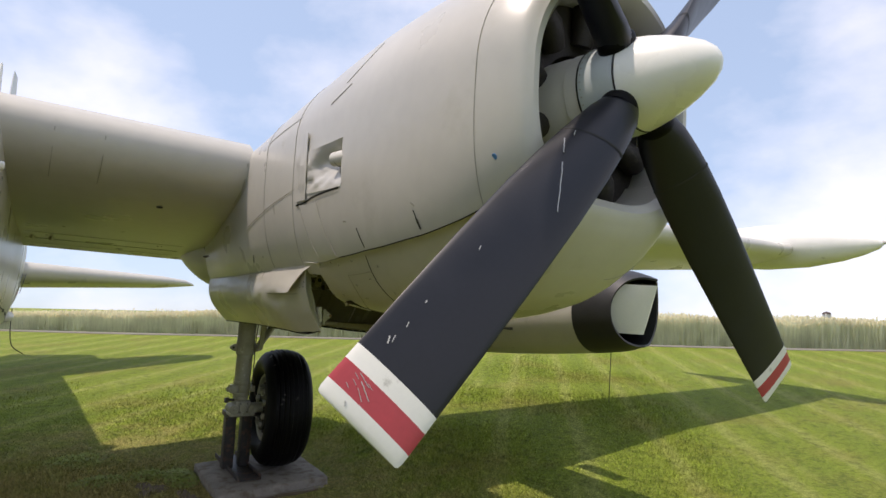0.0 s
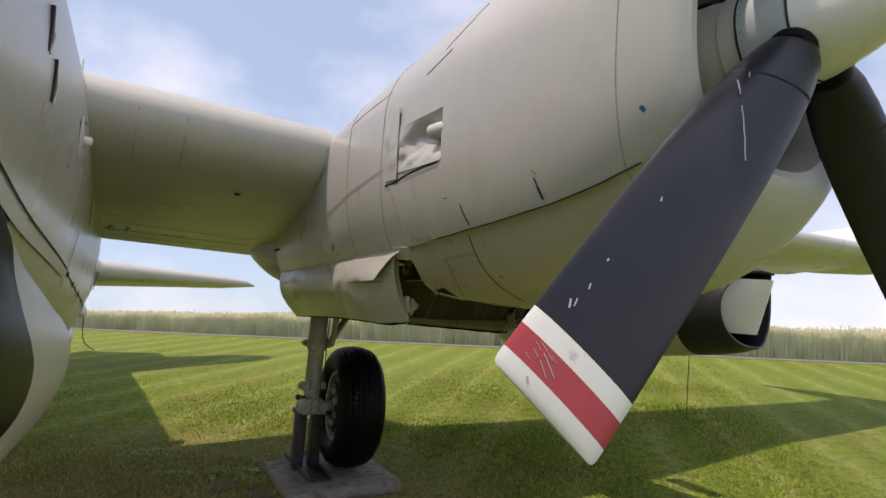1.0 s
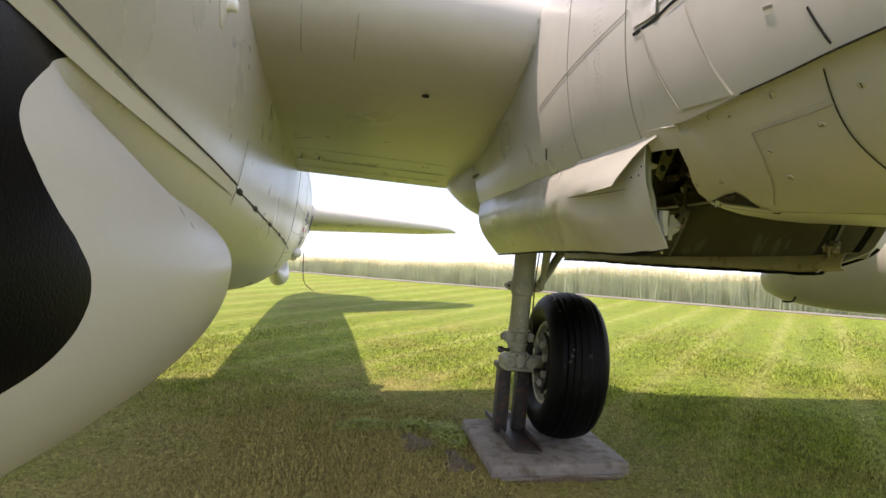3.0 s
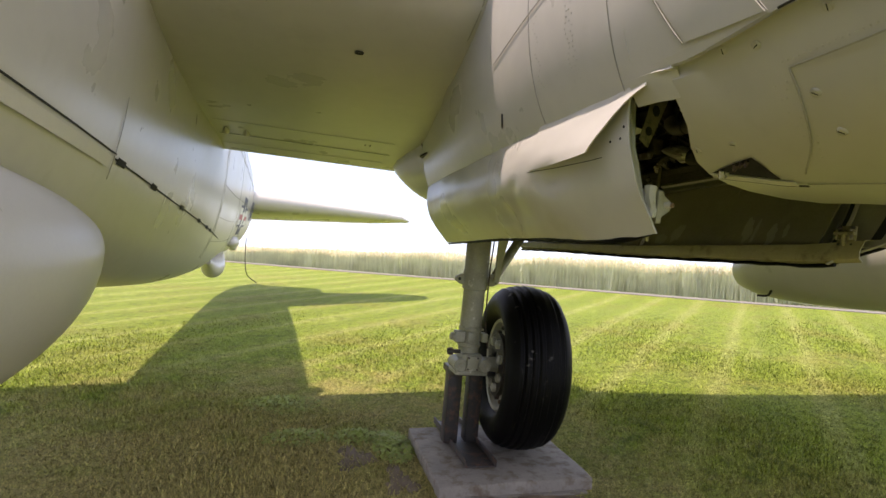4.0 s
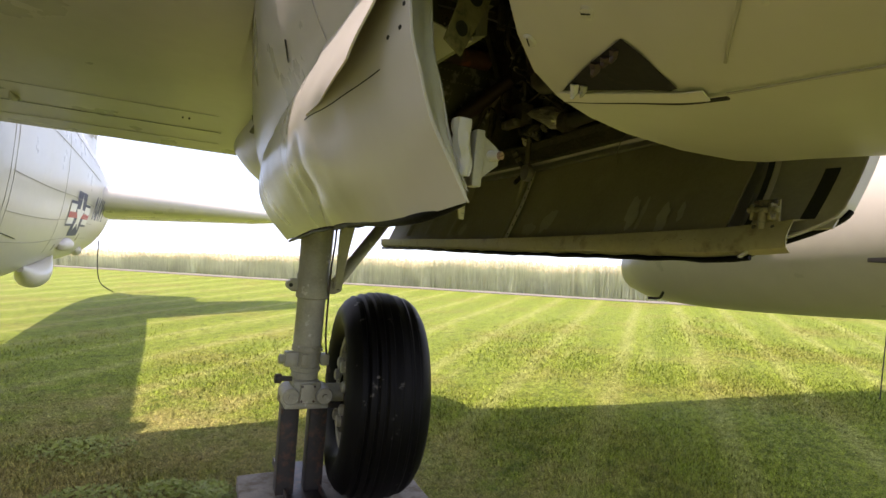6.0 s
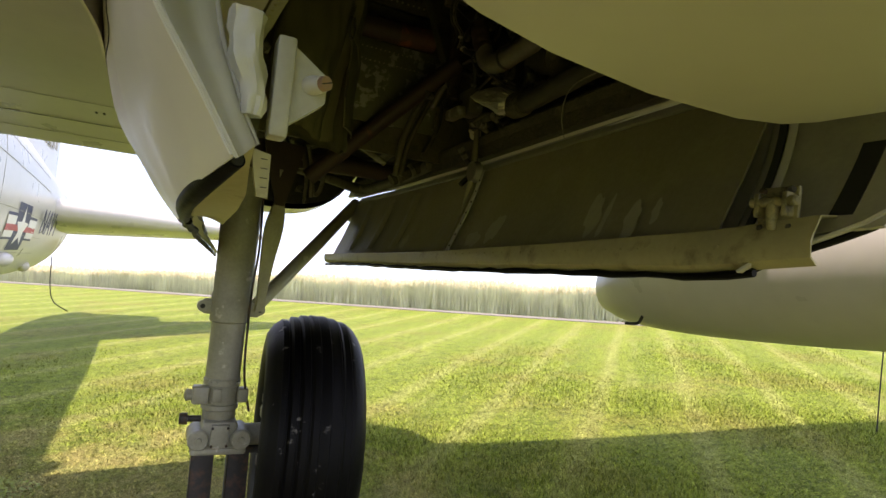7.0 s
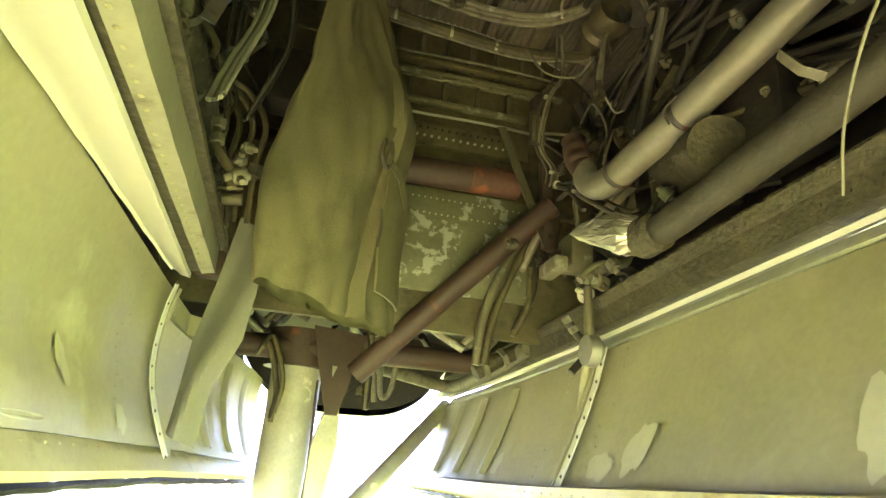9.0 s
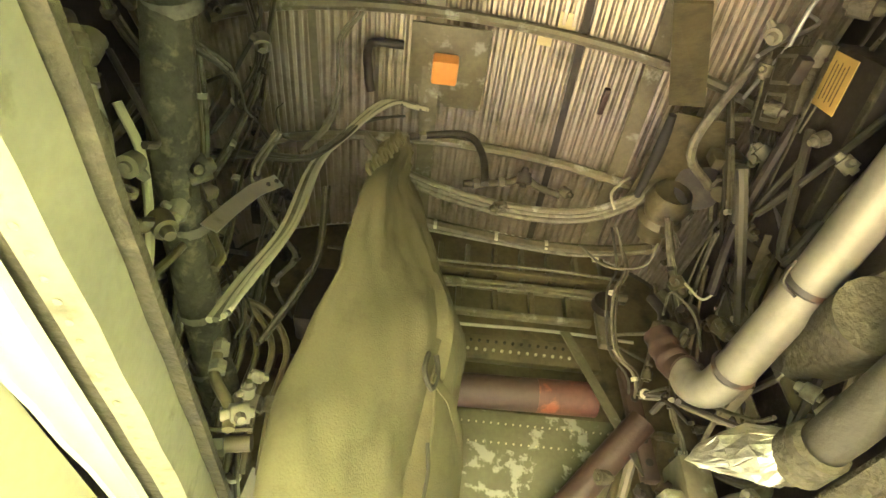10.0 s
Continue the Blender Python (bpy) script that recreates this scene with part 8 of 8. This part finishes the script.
strands("pipe", [(0.43, 6.10, 2.43), (0.57, 6.10, 2.52), (0.75, 6.10, 2.61)], 1, 0.010, 0.0300, (GRIME,))
strands("pipe", [(0.50, 5.60, 2.78), (0.56, 5.60, 2.77), (0.61, 5.60, 2.82), (0.59, 5.60, 2.88)], 2, 0.020, 0.0080, (DARK, GRIME,))
strands("pipe", [(0.55, 5.40, 2.63), (0.61, 5.40, 2.68), (0.69, 5.40, 2.71), (0.71, 5.40, 2.77)], 2, 0.020, 0.0140, (PRIMERPALE, CABLE,))
strands("pipe", [(0.54, 5.50, 2.55), (0.58, 5.50, 2.50), (0.62, 5.50, 2.45), (0.56, 5.50, 2.37)], 1, 0.010, 0.0120, (DARK,))
strands("pipe", [(0.02, 6.50, 2.59), (0.05, 6.50, 2.44), (0.06, 6.50, 2.29)], 3, 0.030, 0.0100, (PRIMER, DARK, PRIMERPALE,))
strands("pipe", [(-0.41, 6.20, 2.57), (-0.36, 6.20, 2.62), (-0.26, 6.20, 2.59)], 2, 0.030, 0.0120, (GRIME, DARK,))
strands("pipe", [(-0.44, 6.50, 2.48), (-0.40, 6.50, 2.54), (-0.34, 6.50, 2.35), (-0.34, 6.50, 2.21)], 3, 0.030, 0.0100, (PRIMER, DARK,))
for k, row in enumerate(((-0.58, 4.72, 2.84, 0.018, CABLE), (-0.54, 4.80, 2.80, 0.020, PRIMER), (-0.58, 4.72, 2.78, 0.018, PRIMER), (-0.54, 4.82, 2.85, 0.016, CABLE), (-0.58, 4.78, 2.77, 0.022, PRIMER), (-0.43, 5.10, 2.65, 0.020, CABLE), (-0.44, 5.15, 2.72, 0.014, CABLE), (-0.43, 5.15, 2.75, 0.014, CABLE), (0.11, 5.50, 3.67, 0.022, GRIME), (0.18, 5.40, 3.72, 0.024, DARK), (0.32, 5.40, 3.67, 0.018, GRIME), (0.54, 5.35, 3.10, 0.035, GRIME), (0.60, 5.35, 3.16, 0.030, DARK), (0.57, 5.40, 3.05, 0.028, PRIMER), (0.58, 5.35, 2.99, 0.020, GRIME), (0.68, 4.95, 2.90, 0.030, PRIMERPALE))):
    fitting(*row, k)
for k, row in enumerate(((0.68, 4.90, 2.90, 0.020, RUST), (0.68, 5.10, 3.26, 0.020, PRIMER), (0.77, 5.00, 3.52, 0.014, ALU), (0.34, 5.45, 2.74, 0.018, GRIME), (0.61, 5.40, 2.64, 0.024, PRIMERPALE), (0.63, 5.35, 2.68, 0.020, CABLE), (0.59, 5.45, 2.61, 0.022, PATCH), (0.65, 5.30, 2.64, 0.020, DARK), (0.91, 4.95, 2.91, 0.016, DARK), (0.87, 4.97, 2.86, 0.018, DARK), (0.78, 5.00, 2.78, 0.016, GRIME), (0.50, 5.60, 2.76, 0.025, DARK), (0.53, 5.55, 2.76, 0.018, RUST), (0.03, 6.60, 2.37, 0.020, GRIME))):
    fitting(*row, k + 16)
canister = part("canister", tube([(0.70, 5.14, 2.90), (0.69, 5.12, 2.90), (0.58, 4.80, 2.78)], [0.058, 0.066, 0.066], 20, steps=1), GRIME, plane, "grimy cylindrical canister")
part("canister_mouth", tube([(0.69, 5.14, 2.90), (0.69, 5.14, 2.90)], 0.050, 18, steps=1), SEAM, canister)
part("roof_plate", thicken(skin([[(0.31, 4.62, 3.41), (0.40, 4.62, 3.43)], [(0.52, 5.02, 3.68), (0.63, 5.02, 3.69)]], False), 0.008), PRIMER, plane, "primed roof plate with rivets")
arch_plate_ob = part("arch_plate", thicken(skin([[(0.56, 5.05, 3.68), (0.75, 5.05, 3.64)], [(0.55, 5.48, 3.74), (0.82, 5.48, 3.74)]], False), 0.008), PRIMER, plane, "primed web plate with an oval slot")
part("oval_slot", tube([(0.55, 5.06, 3.68), (0.56, 5.20, 3.68), (0.57, 5.40, 3.70)], [0.012, 0.018, 0.012], 12, steps=4), SEAM, arch_plate_ob)
part("arch_hole", tube([(0.76, 5.33, 3.70), (0.73, 5.30, 3.66)], 0.075, 24, steps=1), DARK, arch_plate_ob)


def loom(side, y0, z0, y1, z1, n, r, seed, depth=0.70, mats=(CABLE, HOSE, PRIMER, PRIMERPALE)):
    """A sagging bundle of thin lines along a wall of the bay, tied at intervals."""
    rng = np.random.default_rng(seed)
    mid = []
    for k in range(6):
        u = k / 5
        sag = 0.05 * math.sin(math.pi * u) * rng.uniform(-0.4, 1.0)
        mid.append(np.array((side * (depth + rng.normal(0, 0.025)), y0 + (y1 - y0) * u + rng.normal(0, 0.02), z0 + (z1 - z0) * u - sag)))
    for j in range(n):
        off = rng.normal(0, 1.0, 3) * r * 1.6
        line = [inside(tuple(p + off * (1 + 0.6 * rng.normal()) + rng.normal(0, r * 0.5, 3))) for p in mid]
        part("wire", tube(line, r * float(rng.uniform(0.7, 1.25)), 6, steps=4), mats[j % len(mats)], plane)
    for k in (1, 2, 3, 4):
        p = Vector(inside(tuple(mid[k])))
        d = Vector(mid[k + 1] - mid[k - 1]).normalized()
        part("wire_tie", tube([p - d * 0.006, p + d * 0.006], r * 2.9, 10, steps=1), (PATCH, DARK)[k % 2], plane)


for k, (side, y0, z0, y1, z1, n, r, depth) in enumerate((
        (-1, 4.35, 3.45, 5.65, 2.95, 5, 0.0042, 0.66), (-1, 4.45, 3.05, 5.55, 3.45, 4, 0.0048, 0.70), (-1, 4.9, 3.75, 5.2, 2.75, 5, 0.0040, 0.62), (-1, 5.1, 3.72, 5.35, 2.72, 4, 0.0052, 0.66), (-1, 5.35, 3.6, 5.6, 2.7, 5, 0.0044, 0.60),
        (-1, 4.6, 2.82, 5.6, 2.92, 4, 0.0050, 0.68), (-1, 5.0, 3.30, 5.75, 3.32, 4, 0.0045, 0.52), (-1, 4.55, 3.65, 4.95, 2.80, 4, 0.0055, 0.72), (-1, 5.2, 3.02, 5.72, 2.66, 4, 0.0060, 0.54), (-1, 4.7, 3.2, 5.4, 3.75, 5, 0.0036, 0.66),
        (1, 4.7, 3.55, 5.65, 3.30, 5, 0.0042, 0.72), (1, 5.0, 3.75, 5.35, 2.95, 4, 0.0048, 0.70), (1, 5.3, 3.5, 5.7, 2.75, 5, 0.0044, 0.62), (1, 4.5, 3.1, 5.6, 3.05, 4, 0.0050, 0.74), (1, 4.6, 3.35, 5.2, 3.62, 4, 0.0045, 0.74), (1, 5.15, 2.75, 5.75, 3.15, 5, 0.0052, 0.58),
        (1, 4.4, 2.95, 5.1, 2.80, 4, 0.0055, 0.70), (1, 5.45, 3.62, 5.7, 3.0, 4, 0.0040, 0.52))):
    loom(side, y0, z0, y1, z1, n, r, 300 + k, depth)
rng = np.random.default_rng(77)
for k in range(64):
    side = -1 if k % 2 else 1
    y, z = rng.uniform(4.5, 5.75), rng.uniform(2.72, 3.6)
    fitting(side * rng.uniform(0.54, 0.74), y, z, float(rng.uniform(0.010, 0.026)), (PRIMER, DARK, CABLE, PRIMERPALE, GRIME, CRUST)[k % 6], k)


def bracket(side, y, z, w, h, seed, mat):
    """A folded sheet bracket with a flanged hole, riveted to the wall."""
    rng = np.random.default_rng(seed)
    x = side * (0.72 + rng.uniform(-0.03, 0.02))
    a = rng.uniform(-0.4, 0.4)
    bm = box((0, 0, 0), (0.004, w, h), 0.001)
    box((-side * 0.014, 0, -h / 2), (0.03, w, 0.004), 0.001, None, bm)
    ob = part("wall_bracket", bm, mat, plane)
    ob.matrix_basis = Matrix.Translation((x, y, z)) @ Matrix.Rotation(a, 4, "X")
    part("bracket_hole", turned([(-0.005, 0.0), (-0.005, 0.2 * min(w, h)), (-side * 0.006, 0.26 * min(w, h)), (-side * 0.003, 0.3 * min(w, h))], 14, "X"), SEAM, ob)


for k in range(22):
    bracket(-1 if k % 2 else 1, 4.5 + 1.2 * ((k * 0.377) % 1), 2.8 + 0.85 * ((k * 0.618) % 1), 0.07 + 0.05 * (k % 3), 0.06 + 0.04 * (k % 4), 500 + k, (PRIMER, DARK, PRIMERPALE, GRIME)[k % 4])
# frames and a ribbed step on the spar wall, over the rails
for k in range(7):
    part("wall_rib", box((-0.06 + 0.11 * k, 5.866, 3.72), (0.018, 0.04, 0.16), 0.004), (PRIMER, PRIMERPALE)[k % 2], spar)
for z, r in ((3.40, 0.006), (3.575, 0.005), (3.69, 0.007)):
    part("wall_pipe", tube([(-0.5, 5.835, z), (0.0, 5.83, z - 0.006), (0.35, 5.832, z + 0.004), (0.66, 5.83, z - 0.008)], r, 8), (CABLE, ALU, PRIMERPALE)[int(z * 100) % 3], spar)
